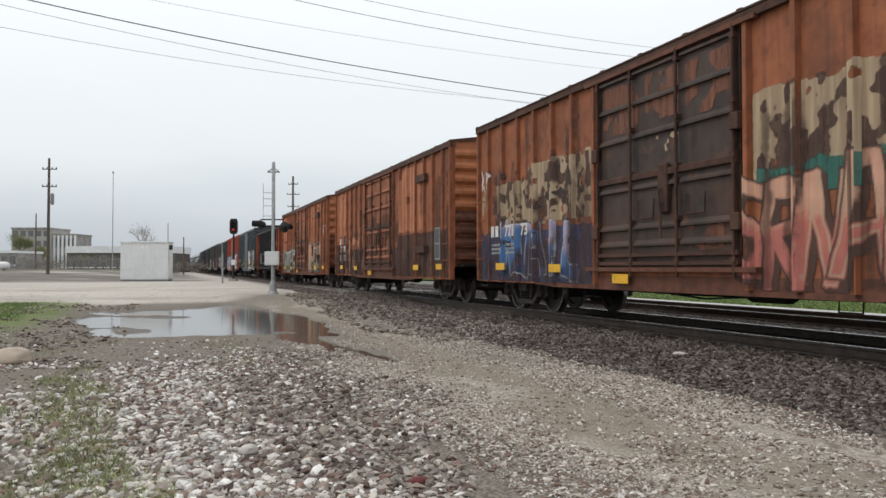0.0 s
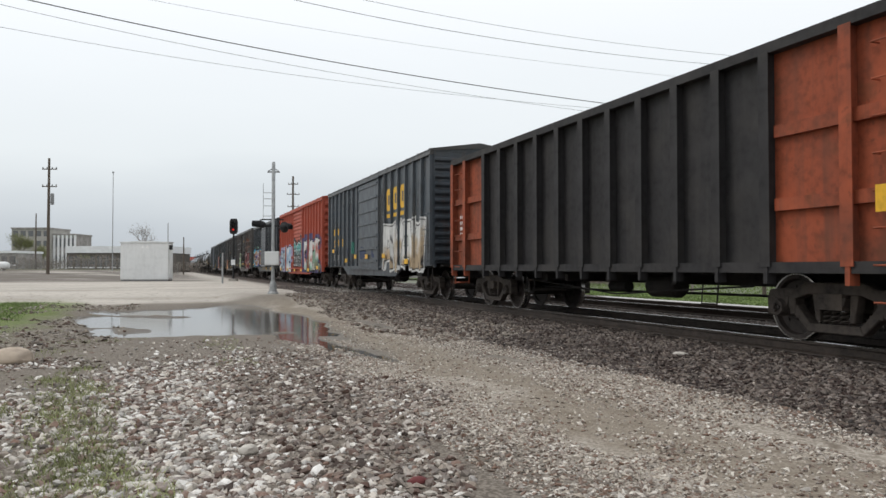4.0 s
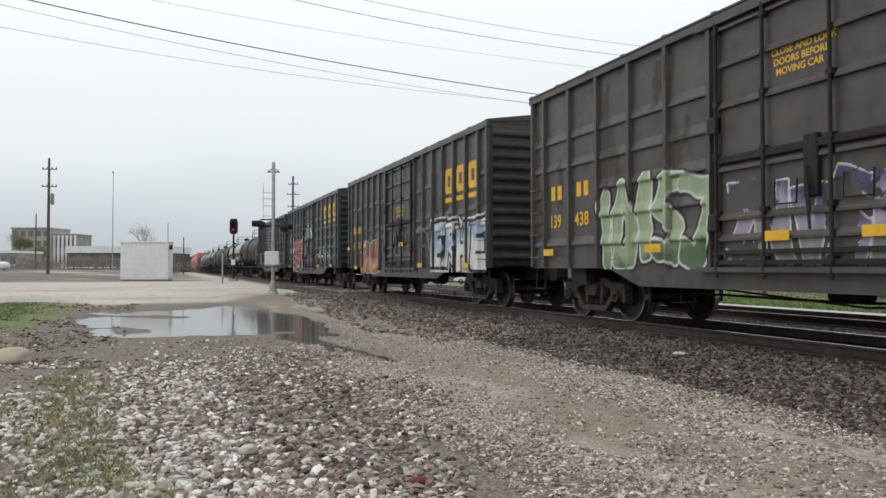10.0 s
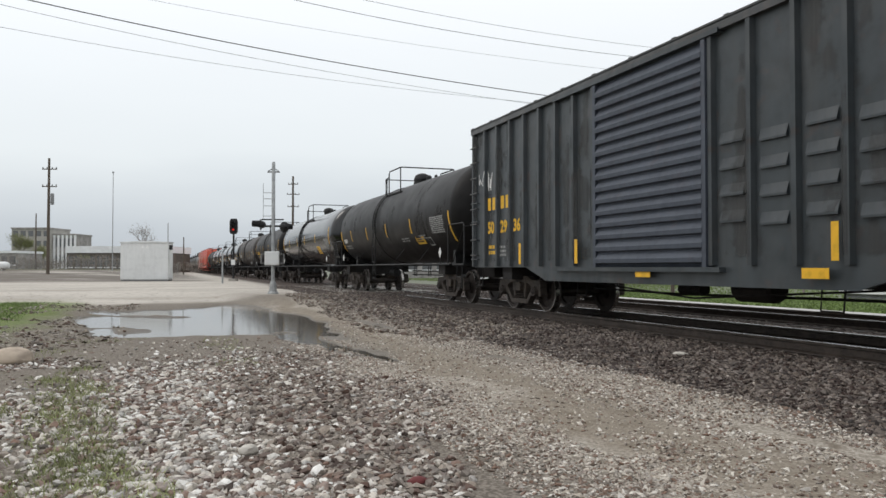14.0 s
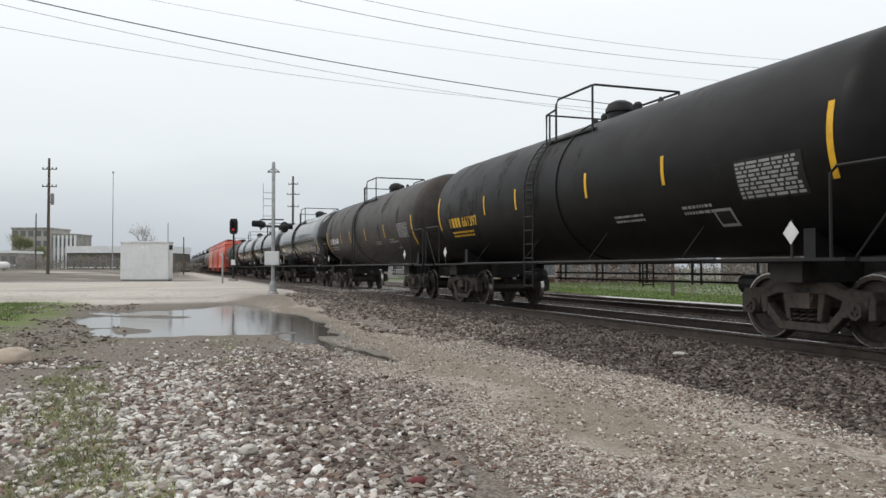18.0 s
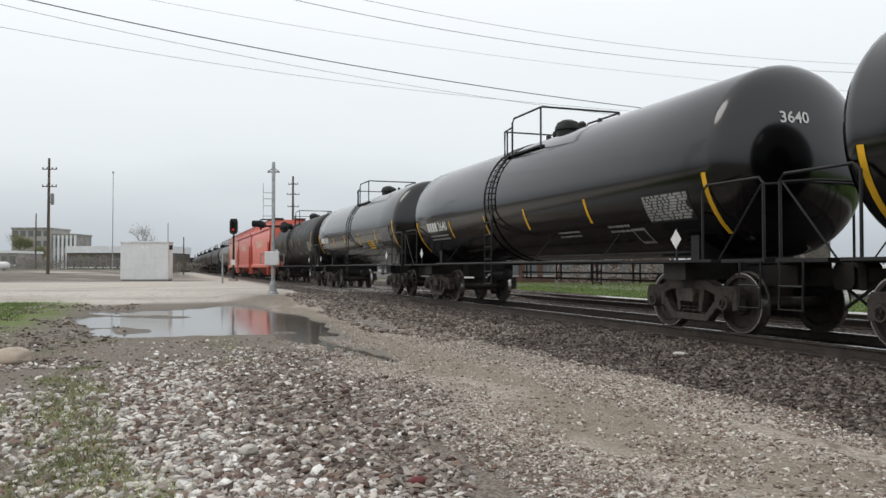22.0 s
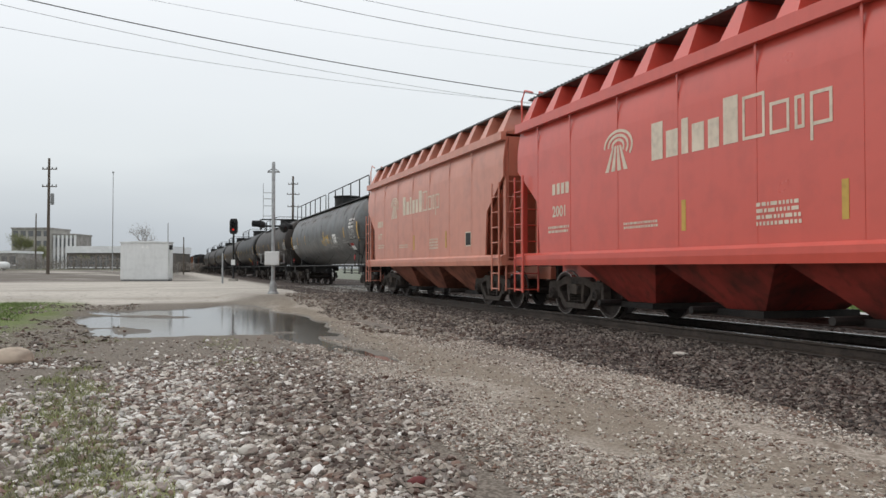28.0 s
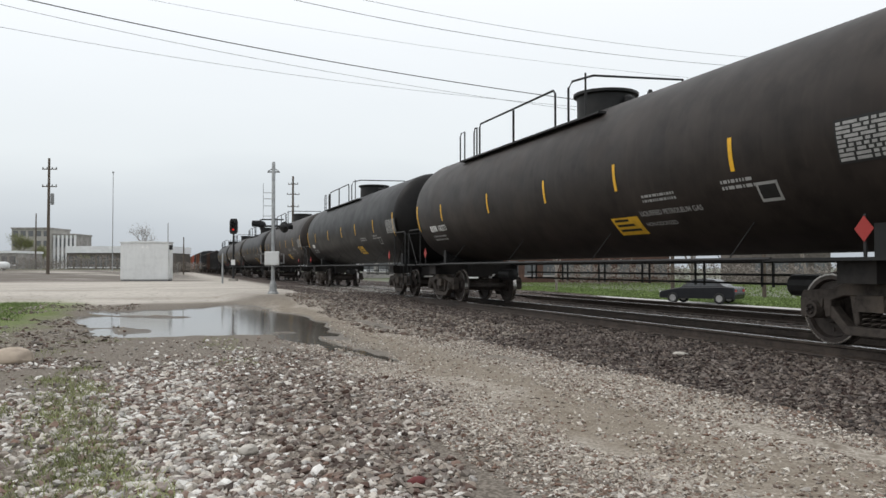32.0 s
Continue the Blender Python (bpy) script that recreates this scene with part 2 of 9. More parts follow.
def extrude_x(bm, outline, x0, x1):
    """An outline in y and z, long from x0 to x1."""
    a = [bm.verts.new((x0, y, z)) for y, z in outline]
    b = [bm.verts.new((x1, y, z)) for y, z in outline]
    bm.faces.new(a)
    bm.faces.new(b[::-1])
    for i in range(len(a)):
        j = (i + 1) % len(a)
        bm.faces.new((a[j], a[i], b[i], b[j]))


def mesh_of(name, bm, material, smooth=False, bevel=0.0):
    bmesh.ops.recalc_face_normals(bm, faces=bm.faces[:])
    if bevel:
        bmesh.ops.bevel(bm, geom=bm.edges[:], offset=bevel, segments=1, affect="EDGES", clamp_overlap=True)
    me = bpy.data.meshes.new(name)
    bm.to_mesh(me)
    bm.free()
    me.materials.append(material)
    if smooth:
        me.polygons.foreach_set("use_smooth", [True] * len(me.polygons))
        me.set_sharp_from_angle(angle=radians(35))
    return me


def part(name, bm, material, parent, label="", smooth=False, bevel=0.0, at=None):
    ob = new(name, bm if isinstance(bm, bpy.types.Mesh) else mesh_of(name, bm, material, smooth, bevel))
    ob.parent = parent
    if at:
        ob.matrix_basis = at
    if label:
        ob["label"] = label
    return ob


SHARED = {}


def shared(name, key, build, material, parent, label="", at=None, smooth=False, bevel=0.0):
    """A part whose mesh serves all alike parts."""
    if key not in SHARED:
        bm = bmesh.new()
        build(bm)
        SHARED[key] = mesh_of(name, bm, material, smooth, bevel)
    return part(name, SHARED[key], material, parent, label, at=at)


TEXTS = {}


def letters(text, size, material, parent, x, y, z, name="lettering", stretch=1.0, thick=0.0):
    """Words in the built-in font on a side that faces -y, their lower left corner at x, z."""
    key = (text, size, material.name, stretch, thick)
    if key not in TEXTS:
        cu = bpy.data.curves.new("text", "FONT")
        cu.body, cu.size, cu.resolution_u, cu.offset = text, size, 3, thick
        tmp = bpy.data.objects.new("text", cu)
        scene.collection.objects.link(tmp)
        me = bpy.data.meshes.new_from_object(tmp)
        bpy.data.objects.remove(tmp)
        me.transform(Matrix.Diagonal((stretch, 1, 1, 1)))
        me.materials.clear()
        me.materials.append(material)
        TEXTS[key] = me
    return part(name, TEXTS[key], material, parent, at=pose(x, y, z, 90))


def bars(bm, x, y, z, w, rows, size, rnd):
    """Writing too small to read: short bars."""
    for r in range(rows):
        u, zz = 0.0, z - r * size * 1.7
        while u < w - size:
            k = size * rnd.choice((0.7, 0.9, 1.5, 2.4))
            k = min(k, w - u)
            a = [bm.verts.new(c) for c in ((x + u, y, zz), (x + u + k, y, zz), (x + u + k, y, zz + size), (x + u, y, zz + size))]
            bm.faces.new(a)
            u += k + size * 0.5


# ---- paint layers on car sides: thin coloured films that follow panel and post ----


def grid_noise(seed):
    return np.random.RandomState(seed).rand(64, 64)


def nz(u, v, seed, scale=1.0, octaves=3):
    g, out, amp, tot = grid_noise(seed), 0, 1.0, 0.0
    for o in range(octaves):
        a, b = u * scale * 2 ** o + 17.3 * o, v * scale * 2 ** o + 9.1 * o
        i, j = np.floor(a).astype(int), np.floor(b).astype(int)
        fa, fb = a - i, b - j
        fa, fb = fa * fa * (3 - 2 * fa), fb * fb * (3 - 2 * fb)
        w = (g[i % 64, j % 64] * (1 - fa) * (1 - fb) + g[(i + 1) % 64, j % 64] * fa * (1 - fb)
             + g[i % 64, (j + 1) % 64] * (1 - fa) * fb + g[(i + 1) % 64, (j + 1) % 64] * fa * fb)
        out, tot, amp = out + w * amp, tot + amp, amp * 0.5
    return out / tot


def film_material(name, opacity, soft, run_down):
    """Thin paint or dirt whose colour and cover come with the mesh; its edges fray with a fine noise."""
    m = bpy.data.materials.new(name)
    m.use_nodes = True
    n, l = m.node_tree.nodes, m.node_tree.links
    b, out = n["Principled BSDF"], n["Material Output"]
    at, co, mp = n.new("ShaderNodeAttribute"), n.new("ShaderNodeTexCoord"), n.new("ShaderNodeMapping")
    at.attribute_name = "paint"
    fray, run_, big = n.new("ShaderNodeTexNoise"), n.new("ShaderNodeTexNoise"), n.new("ShaderNodeTexNoise")
    fray.inputs["Scale"].default_value, fray.inputs["Detail"].default_value = 16.0, 8.0
    big.inputs["Scale"].default_value, big.inputs["Detail"].default_value = 2.5, 6.0
    mp.inputs["Scale"].default_value = (9.0, 9.0, 0.5)
    l.new(co.outputs["Object"], mp.inputs[0])
    l.new(mp.outputs[0], run_.inputs["Vector"])
    run_.inputs["Scale"].default_value, run_.inputs["Detail"].default_value = 1.0, 6.0
    l.new(co.outputs["Object"], fray.inputs["Vector"])
    l.new(co.outputs["Object"], big.inputs["Vector"])

    def calc(op, p, q, r=None):
        k = n.new("ShaderNodeMath")
        k.operation = op
        for i, v in enumerate((p, q, r)):
            if isinstance(v, (int, float)):
                k.inputs[i].default_value = v
            elif v is not None:
                l.new(v, k.inputs[i])
        return k.outputs[0]
    edge = calc("ADD", at.outputs["Alpha"], calc("MULTIPLY", calc("SUBTRACT", fray.outputs[0], 0.5), 0.7))
    r = n.new("ShaderNodeMapRange")
    r.interpolation_type = "SMOOTHSTEP"
    r.inputs[1].default_value, r.inputs[2].default_value, r.inputs[4].default_value = 0.5 - soft, 0.5 + soft, opacity
    l.new(edge, r.inputs[0])
    thin = n.new("ShaderNodeMapRange")
    thin.inputs[1].default_value, thin.inputs[2].default_value, thin.inputs[3].default_value = 0.42, 0.60, 1.0 - run_down
    l.new(run_.outputs[0], thin.inputs[0])
    cover = calc("MULTIPLY", r.outputs[0], thin.outputs[0])
    hsv, tone = n.new("ShaderNodeHueSaturation"), n.new("ShaderNodeMapRange")
    tone.inputs[3].default_value, tone.inputs[4].default_value = 0.65, 1.25
    l.new(big.outputs[0], tone.inputs[0])
    l.new(tone.outputs[0], hsv.inputs["Value"])
    l.new(at.outputs["Color"], hsv.inputs["Color"])
    l.new(hsv.outputs[0], b.inputs["Base Color"])
    b.inputs["Roughness"].default_value = 0.7
    clear, mix = n.new("ShaderNodeBsdfTransparent"), n.new("ShaderNodeMixShader")
    l.new(cover, mix.inputs[0])
    l.new(clear.outputs[0], mix.inputs[1])
    l.new(b.outputs[0], mix.inputs[2])
    l.new(mix.outputs[0], out.inputs["Surface"])
    return m


LEDGES, DOOR_FACE = {}, {}
LEDGE_OUT, LEDGE_H = 0.045, 0.17
PAINT_FILM = film_material("paint_film", 0.97, 0.14, 0.10)
WORN_FILM = film_material("worn_film", 0.95, 0.16, 0.35)
GRIME_FILM = film_material("grime_film", 0.62, 0.40, 0.45)


def film(name, parent, x0, x1, z0, z1, choose, keys, depth, label="", cell=None, lift=0.005, bend=None):
    """choose(u, v) gives for each spot the index of a colour key, or -1; depth(x) the y of the surface, or bend(z) on a round one."""
    cell = cell or {"grime": 0.055, "graffiti": 0.021}.get(name, 0.032)
    xs, zs = np.arange(x0, x1, cell), np.arange(z0, z1, cell)
    u, v = np.meshgrid(xs, zs, indexing="ij")
    fine = 3 if name == "graffiti" else 1
    sub = (np.arange(fine) - (fine - 1) / 2) * cell / fine
    uf, vf = np.meshgrid((xs[:, None] + sub).ravel(), (zs[:, None] + sub).ravel(), indexing="ij")
    k = choose(uf, vf).astype(int)
    cover = (k >= 0).astype(float)
    col = np.array([COLOUR[q] for q in keys] + [(0, 0, 0)])[k] * cover[..., None]
    pre = np.concatenate([col, cover[..., None]], -1)
    pre = pre.reshape(len(xs), fine, len(zs), fine, 4).mean((1, 3))
    for _ in range(0 if name == "graffiti" else 1):
        for ax in (0, 1):
            pre = (np.roll(pre, 1, ax) + 2 * pre + np.roll(pre, -1, ax)) / 4
    pre[0], pre[-1], pre[:, 0], pre[:, -1] = 0, 0, 0, 0
    pre[..., :3] /= np.maximum(pre[..., 3:], 1e-4)
    used = pre[..., 3] > 0.12
    quad = used[:-1, :-1] | used[1:, :-1] | used[1:, 1:] | used[:-1, 1:]
    i, j = np.nonzero(quad)
    if not len(i):
        return None
    nz_ = len(zs)
    idx = np.stack([i * nz_ + j, (i + 1) * nz_ + j, (i + 1) * nz_ + j + 1, i * nz_ + j + 1], 1)
    keep, inv = np.unique(idx, return_inverse=True)
    y = np.array([depth(x) for x in xs])[:, None] - lift + 0 * v if bend is None else np.vectorize(bend)(v) - 0.008
    for xa, xb, zl in LEDGES.get(depth, ()):
        y = y - np.where((u > xa) & (u < xb) & (v > zl - 0.01) & (v < zl + LEDGE_H), LEDGE_OUT * np.clip(1 - (v - zl - 0.03) / (LEDGE_H - 0.03), 0, 1), 0)
    co = np.stack([u, y, v], -1).reshape(-1, 3)[keep]
    f = inv.reshape(-1, 4).astype(np.int32)
    me = bpy.data.meshes.new(name)
    me.vertices.add(len(co))
    me.vertices.foreach_set("co", co.ravel())
    me.loops.add(f.size)
    me.loops.foreach_set("vertex_index", f.ravel())
    me.polygons.add(len(f))
    me.polygons.foreach_set("loop_start", np.arange(0, f.size, 4, dtype=np.int32))
    me.update(calc_edges=True)
    tint = me.attributes.new("paint", "FLOAT_COLOR", "POINT")
    tint.data.foreach_set("color", pre.reshape(-1, 4)[keep].astype(np.float32).ravel())
    me.materials.append({"grime": GRIME_FILM, "worn_paint": WORN_FILM}.get(name, PAINT_FILM))
    ob = part(name, me, None, parent, label)
    if name in ("grime", "worn_paint"):
        ob["kind"] = "stuff"
    return ob


def seg_dist(u, v, a, b):
    ax, az, bx, bz = *a, *b
    dx, dz = bx - ax, bz - az
    t = np.clip(((u - ax) * dx + (v - az) * dz) / (dx * dx + dz * dz + 1e-9), 0, 1)
    return np.hypot(u - ax - t * dx, v - az - t * dz)


GLYPH = {"K": [[(0.1, 0), (0.2, 1)], [(0.9, 1), (0.3, 0.5), (0.95, 0)]], "E": [[(0.95, 1), (0.15, 0.95), (0.1, 0.03), (0.95, 0.0)], [(0.15, 0.5), (0.75, 0.52)]], "J": [[(0.1, 0.95), (0.95, 1), (0.9, 0.25), (0.55, 0.0), (0.1, 0.2)]],
         "D": [[(0.1, 0), (0.2, 1), (0.8, 0.85), (0.95, 0.35), (0.6, 0.02), (0.1, 0)]], "A": [[(0.0, 0), (0.3, 1), (0.7, 1), (1.0, 0)], [(0.2, 0.35), (0.85, 0.4)]], "R": [[(0.1, 0), (0.15, 1), (0.85, 0.95), (0.85, 0.6), (0.2, 0.5), (1.0, 0)]],
         "S": [[(0.95, 0.9), (0.3, 1), (0.1, 0.65), (0.85, 0.4), (0.75, 0.02), (0.0, 0.1)]], "N": [[(0.05, 0), (0.15, 1), (0.85, 0.0), (0.95, 1)]], "O": [[(0.5, 1), (0.1, 0.6), (0.2, 0.08), (0.75, 0.0), (0.95, 0.5), (0.5, 1)]],
         "T": [[(0.0, 0.9), (1.0, 1)], [(0.5, 0.95), (0.45, 0)]], "V": [[(0.0, 1), (0.45, 0), (1.0, 1)]], "H": [[(0.1, 0), (0.15, 1)], [(0.85, 0), (0.9, 1)], [(0.15, 0.5), (0.9, 0.5)]], "L": [[(0.3, 1), (0.15, 0.05), (0.95, 0.0)]], "I": [[(0.5, 0), (0.45, 1)]],
         "Z": [[(0.1, 0.95), (0.95, 1), (0.1, 0.05), (1.0, 0.0)]], "W": [[(0.0, 1), (0.25, 0), (0.5, 0.8), (0.75, 0), (1.0, 1)]], "C": [[(0.95, 0.85), (0.4, 1), (0.1, 0.6), (0.15, 0.15), (0.6, 0), (0.95, 0.2)]], "U": [[(0.1, 1), (0.15, 0.1), (0.8, 0.0), (0.95, 1)]]}


def bar_dist(u, v, a, b, w):
    """Distance outside a square-ended stroke."""
    dx, dz = b[0] - a[0], b[1] - a[1]
    ln = math.hypot(dx, dz) + 1e-9
    along = ((u - a[0]) * dx + (v - a[1]) * dz) / ln - ln / 2
    across = ((v - a[1]) * dx - (u - a[0]) * dz) / ln
    return np.maximum(np.abs(across) - w, np.abs(along) - ln / 2 - w * 0.75)


def piece(x0, x1, z0, z1, forms, seed, fills, outline=-1, rim=0.04, halo=-1, far=0.10, shade=-1, cloud=-1, grow=0.3, spots=-1, wear=0.0, width=0.15, soft=False, shine=-1, steps=0.9, lap=1.12, wob=0.07, up=0.0):
    """A row of sprayed letter-like forms, each over the last, with outline, shade and cloud: a chooser for film()."""
    r = random.Random(seed)
    wd = (x1 - x0) / len(forms)
    made = []
    for i, ch in enumerate(forms):
        xa, lean, lift = x0 + i * wd - wd * (lap - 1) / 2, r.uniform(-0.10, 0.14) * wd, r.uniform(-0.05, 0.09) * (z1 - z0) + up * i
        strokes = []
        for line in GLYPH[ch]:
            pts = [(xa + wd * lap * (0.13 + 0.74 * px) + lean * pz + r.uniform(-0.04, 0.04), z0 + width * 0.9 + (z1 - z0 - 1.8 * width) * pz + lift + r.uniform(-0.05, 0.05)) for px, pz in line]
            strokes += [(a, b, width * r.uniform(0.85, 1.2)) for a, b in zip(pts, pts[1:])]
        made.append((strokes, r.random()))

    def choose(u, v):
        uu = u + (nz(u, v, seed, 1.9, 2) - 0.5) * wob * 2
        vv = v + (nz(u + 40, v + 11, seed + 1, 1.9, 2) - 0.5) * wob * 2
        out, fine = np.full(u.shape, -1), np.random.RandomState(seed).rand(*u.shape) - 0.5
        tone = nz(u, v, seed + 9, 1.6, 3)
        gaps, low = [], []
        for strokes, _ in made:
            d, e = np.full(u.shape, 9.0), np.full(u.shape, 9.0)
            for a, b, w in strokes:
                d = np.minimum(d, seg_dist(uu, vv, a, b) - w * 1.1 if soft else bar_dist(uu, vv, a, b, w))
                if shade >= 0:
                    e = np.minimum(e, bar_dist(uu - 0.09, vv + 0.07, a, b, w))
            gaps.append(d)
            low.append(e)
        union = np.minimum.reduce(gaps)
        if cloud >= 0:
            out[union + (nz(u + 7, v, seed + 15, 1.3, 3) - 0.5) * 1.5 * max(grow, 0.3) + 0.05 * fine < grow * 0.75] = cloud
        if spots >= 0:
            out[(union < grow + 0.25) & (nz(u, v, seed + 3, 5.5, 1) > 0.84)] = spots
        if shade >= 0:
            out[np.minimum.reduce(low) < 0.02] = shade
        if halo >= 0:
            out[union < far] = halo
        for d, (_, k) in zip(gaps, made):
            if outline >= 0:
                out[d < rim] = outline
            t = np.clip((v - z0) / (z1 - z0) * steps + (tone - 0.5) * 0.9 + 0.22 * fine + (k - 0.5) * 0.5, 0, 0.999)
            f = np.array(fills)[(t * len(fills)).astype(int)]
            out = np.where(d < 0, f, out)
            if shine >= 0:
                out[(d < -0.02) & (d > -0.045) & (nz(u, v, seed + 13, 1.2, 2) > 0.55)] = shine
        out[v < z0 - 0.15] = -1
        if wear:
            out[nz(u, v, seed + 21, 2.6, 4) + 0.12 * fine < wear] = -1
        return out
    return choose


def strokes_of(lines, width, key=0, wob=0.03, seed=1):
    """Plain sprayed strokes along given lines: a chooser for film()."""
    def choose(u, v):
        uu = u + (nz(u, v, seed, 2.0, 2) - 0.5) * wob * 2
        vv = v + (nz(u + 30, v, seed + 1, 2.0, 2) - 0.5) * wob * 2
        best = np.full(u.shape, 9.0)
        for pts in lines:
            for a, b in zip(pts, pts[1:]):
                best = np.minimum(best, seg_dist(uu, vv, a, b))
        return np.where(best < width, key, -1)
    return choose


def tag_lines(x0, x1, z0, z1, n, seed, width=0.02, key=0):
    """Thin sprayed scribble: a chooser for film()."""
    r = random.Random(seed)
    lines, x = [], x0
    for _ in range(n):
        pts = [(x, r.uniform(z0, z1))]
        for _ in range(r.randint(3, 6)):
            pts.append((pts[-1][0] + r.uniform(-0.12, 0.3) * (x1 - x0) / n * 1.3, r.uniform(z0, z1)))
        lines.append(pts)
        x += (x1 - x0) / n

    def choose(u, v):
        uu = u + (nz(u, v, seed, 2.5, 2) - 0.5) * 0.25
        vv = v + (nz(u + 9, v, seed + 2, 2.5, 2) - 0.5) * 0.25
        out, best = np.full(u.shape, -1), np.full(u.shape, 9.0)
        for pts in lines:
            for a, b in zip(pts, pts[1:]):
                best = np.minimum(best, seg_dist(uu, vv, a, b))
        out[best < width] = key
        return out
    return choose


def patch(seed, key, level=0.5, scale=1.0, edge=0.25, box_=None):
    """A ragged area: a chooser for film()."""
    def choose(u, v):
        out = np.full(u.shape, -1)
        x0, x1, z0, z1 = box_
        d = np.minimum(np.minimum(u - x0, x1 - u), np.minimum(v - z0, z1 - v))
        out[(d > 0) & (nz(u, v, seed, scale, 4) * np.clip(d / edge, 0, 1) ** 0.5 > level)] = key
        return out
    return choose


def streaks(seed, level, box_, fine=5.0, key=0, low=0.0):
    """Run-down grime in vertical streaks, thicker towards the foot by low: a chooser for film()."""
    def choose(u, v):
        out = np.full(u.shape, -1)
        x0, x1, z0, z1 = box_
        s = nz(u * fine, v * 0.45, seed, 1.0, 3) * 0.75 + nz(u, v, seed + 2, 1.7, 3) * 0.35 + low * (1 - (v - z0) / (z1 - z0)) + 0.10 * (np.random.RandomState(seed).rand(*u.shape) - 0.5)
        out[(u > x0) & (u < x1) & (v > z0) & (v < z1) & (s > level)] = key
        return out
    return choose


def script_lines(x0, x1, z0, z1, turns, seed, width=0.02, key=0):
    """One long flowing sprayed line of loops: a chooser for film()."""
    r = random.Random(seed)
    pts, t = [], 0.0
    ph, amp = r.uniform(0, 6), 1.0
    for k in range(turns * 12 + 1):
        t = k / (turns * 12)
        if k % 12 == 0:
            amp, lean = r.uniform(0.45, 1.0), r.uniform(-0.2, 1.0)
        a = t * turns * math.tau + ph
        pts.append((x0 + (x1 - x0) * t - (0.12 + lean * 0.3) * math.cos(a), (z0 + z1) / 2 + amp * (z1 - z0) / 2 * math.sin(a)))

    def choose(u, v):
        best = np.full(u.shape, 9.0)
        for a, b in zip(pts, pts[1:]):
            best = np.minimum(best, seg_dist(u, v, a, b))
        return np.where(best < width, key, -1)
    return choose


def specks(seed, level, box_, key=0, size=7.0):
    """Small chips scattered over a field: a chooser for film()."""
    def choose(u, v):
        x0, x1, z0, z1 = box_
        s = 0.7 * nz(u, v * 0.6, seed, size, 3) + 0.3 * nz(u, v, seed + 1, 1.3, 2)
        return np.where((u > x0) & (u < x1) & (v > z0) & (v < z1) & (s > level), key, -1)
    return choose


def blocks(rects, seed=1, ragged=0.06, holes=0.0, hole_size=2.2, scale=3.0):
    """Painted or bleached fields with slightly ragged edges: rows of x0, x1, z0, z1, key; a chooser for film()."""
    def choose(u, v):
        out = np.full(u.shape, -1)
        e = (nz(u, v, seed, scale, 3) - 0.5) * 2 * ragged
        h = nz(u, v, seed + 4, hole_size, 4)
        for x0, x1, z0, z1, key in rects:
            m = (u > x0) & (u < x1) & (v > z0 + e) & (v < z1 + e)
            if holes:
                m &= h > holes
            out[m] = key
        return out
    return choose

# ---- parts that all cars share: trucks, couplers, ladders ----
WHEEL_R = 0.457
SPINNING = []


def build_wheelset(bm):
    for s in (-1, 1):
        y = s * 0.7525
        prof = [(0.10, -0.09), (0.17, -0.09), (0.19, -0.02), (0.36, -0.01), (0.385, -0.065), (WHEEL_R - 0.02, -0.065), (WHEEL_R, -0.064), (WHEEL_R + 0.005, 0.03), (WHEEL_R + 0.028, 0.05), (WHEEL_R + 0.028, 0.072), (0.38, 0.072), (0.36, 0.03), (0.19, 0.04), (0.17, 0.09), (0.10, 0.09)]
        lathe(bm, [(r, y - s * h) for r, h in prof], 28, "y", closed=True)
        for k in range(3):
            a = k * math.tau / 3
            lathe(bm, [(0.028, y + s * 0.012), (0.028, y + s * 0.03)], 8, "y", at=(0.27 * math.cos(a), 0, 0.27 * math.sin(a)))
    lathe(bm, [(0.085, -1.08), (0.085, 1.08)], 12, "y")
    for s in (-1, 1):
        lathe(bm, [(0.075, s * 1.08), (0.075, s * 1.16)], 10, "y")
        for k in range(3):
            a = k * math.tau / 3 + 0.4
            lathe(bm, [(0.018, s * 1.16), (0.018, s * 1.18)], 6, "y", at=(0.045 * math.cos(a), 0, 0.045 * math.sin(a)))


def build_side_frame(bm):
    # cast frame: arched top chord, two window posts, lower tension member, pedestals over the journals
    zt, t = 0.74, 0.09
    top = [(-1.13, 0.60), (-1.08, 0.70), (-0.62, 0.72), (-0.45, 0.80), (0.45, 0.80), (0.62, 0.72), (1.08, 0.70), (1.13, 0.60), (0.68, 0.56), (0.42, 0.645), (-0.42, 0.645), (-0.68, 0.56)]
    prism(bm, top, -t, t)
    for s in (-1, 1):
        prism(bm, [(s * 1.13, 0.62), (s * 1.13, 0.36), (s * 1.02, 0.34), (s * 1.02, 0.60)], -t, t)
        prism(bm, [(s * 0.76, 0.60), (s * 0.72, 0.36), (s * 0.63, 0.38), (s * 0.63, 0.60)], -t, t)
        prism(bm, [(s * 0.70, 0.58), (s * 0.32, 0.20), (s * 0.44, 0.17), (s * 0.86, 0.55)], -t * 0.85, t * 0.85)
        prism(bm, [(s * 0.36, 0.66), (s * 0.30, 0.30), (s * 0.22, 0.30), (s * 0.24, 0.66)], -t * 0.8, t * 0.8)
    prism(bm, [(-0.44, 0.16), (0.44, 0.16), (0.40, 0.27), (-0.40, 0.27)], -t, t)
    prism(bm, [(-0.20, 0.50), (0.20, 0.50), (0.24, 0.62), (-0.24, 0.62)], -t * 1.6, t * 1.2)


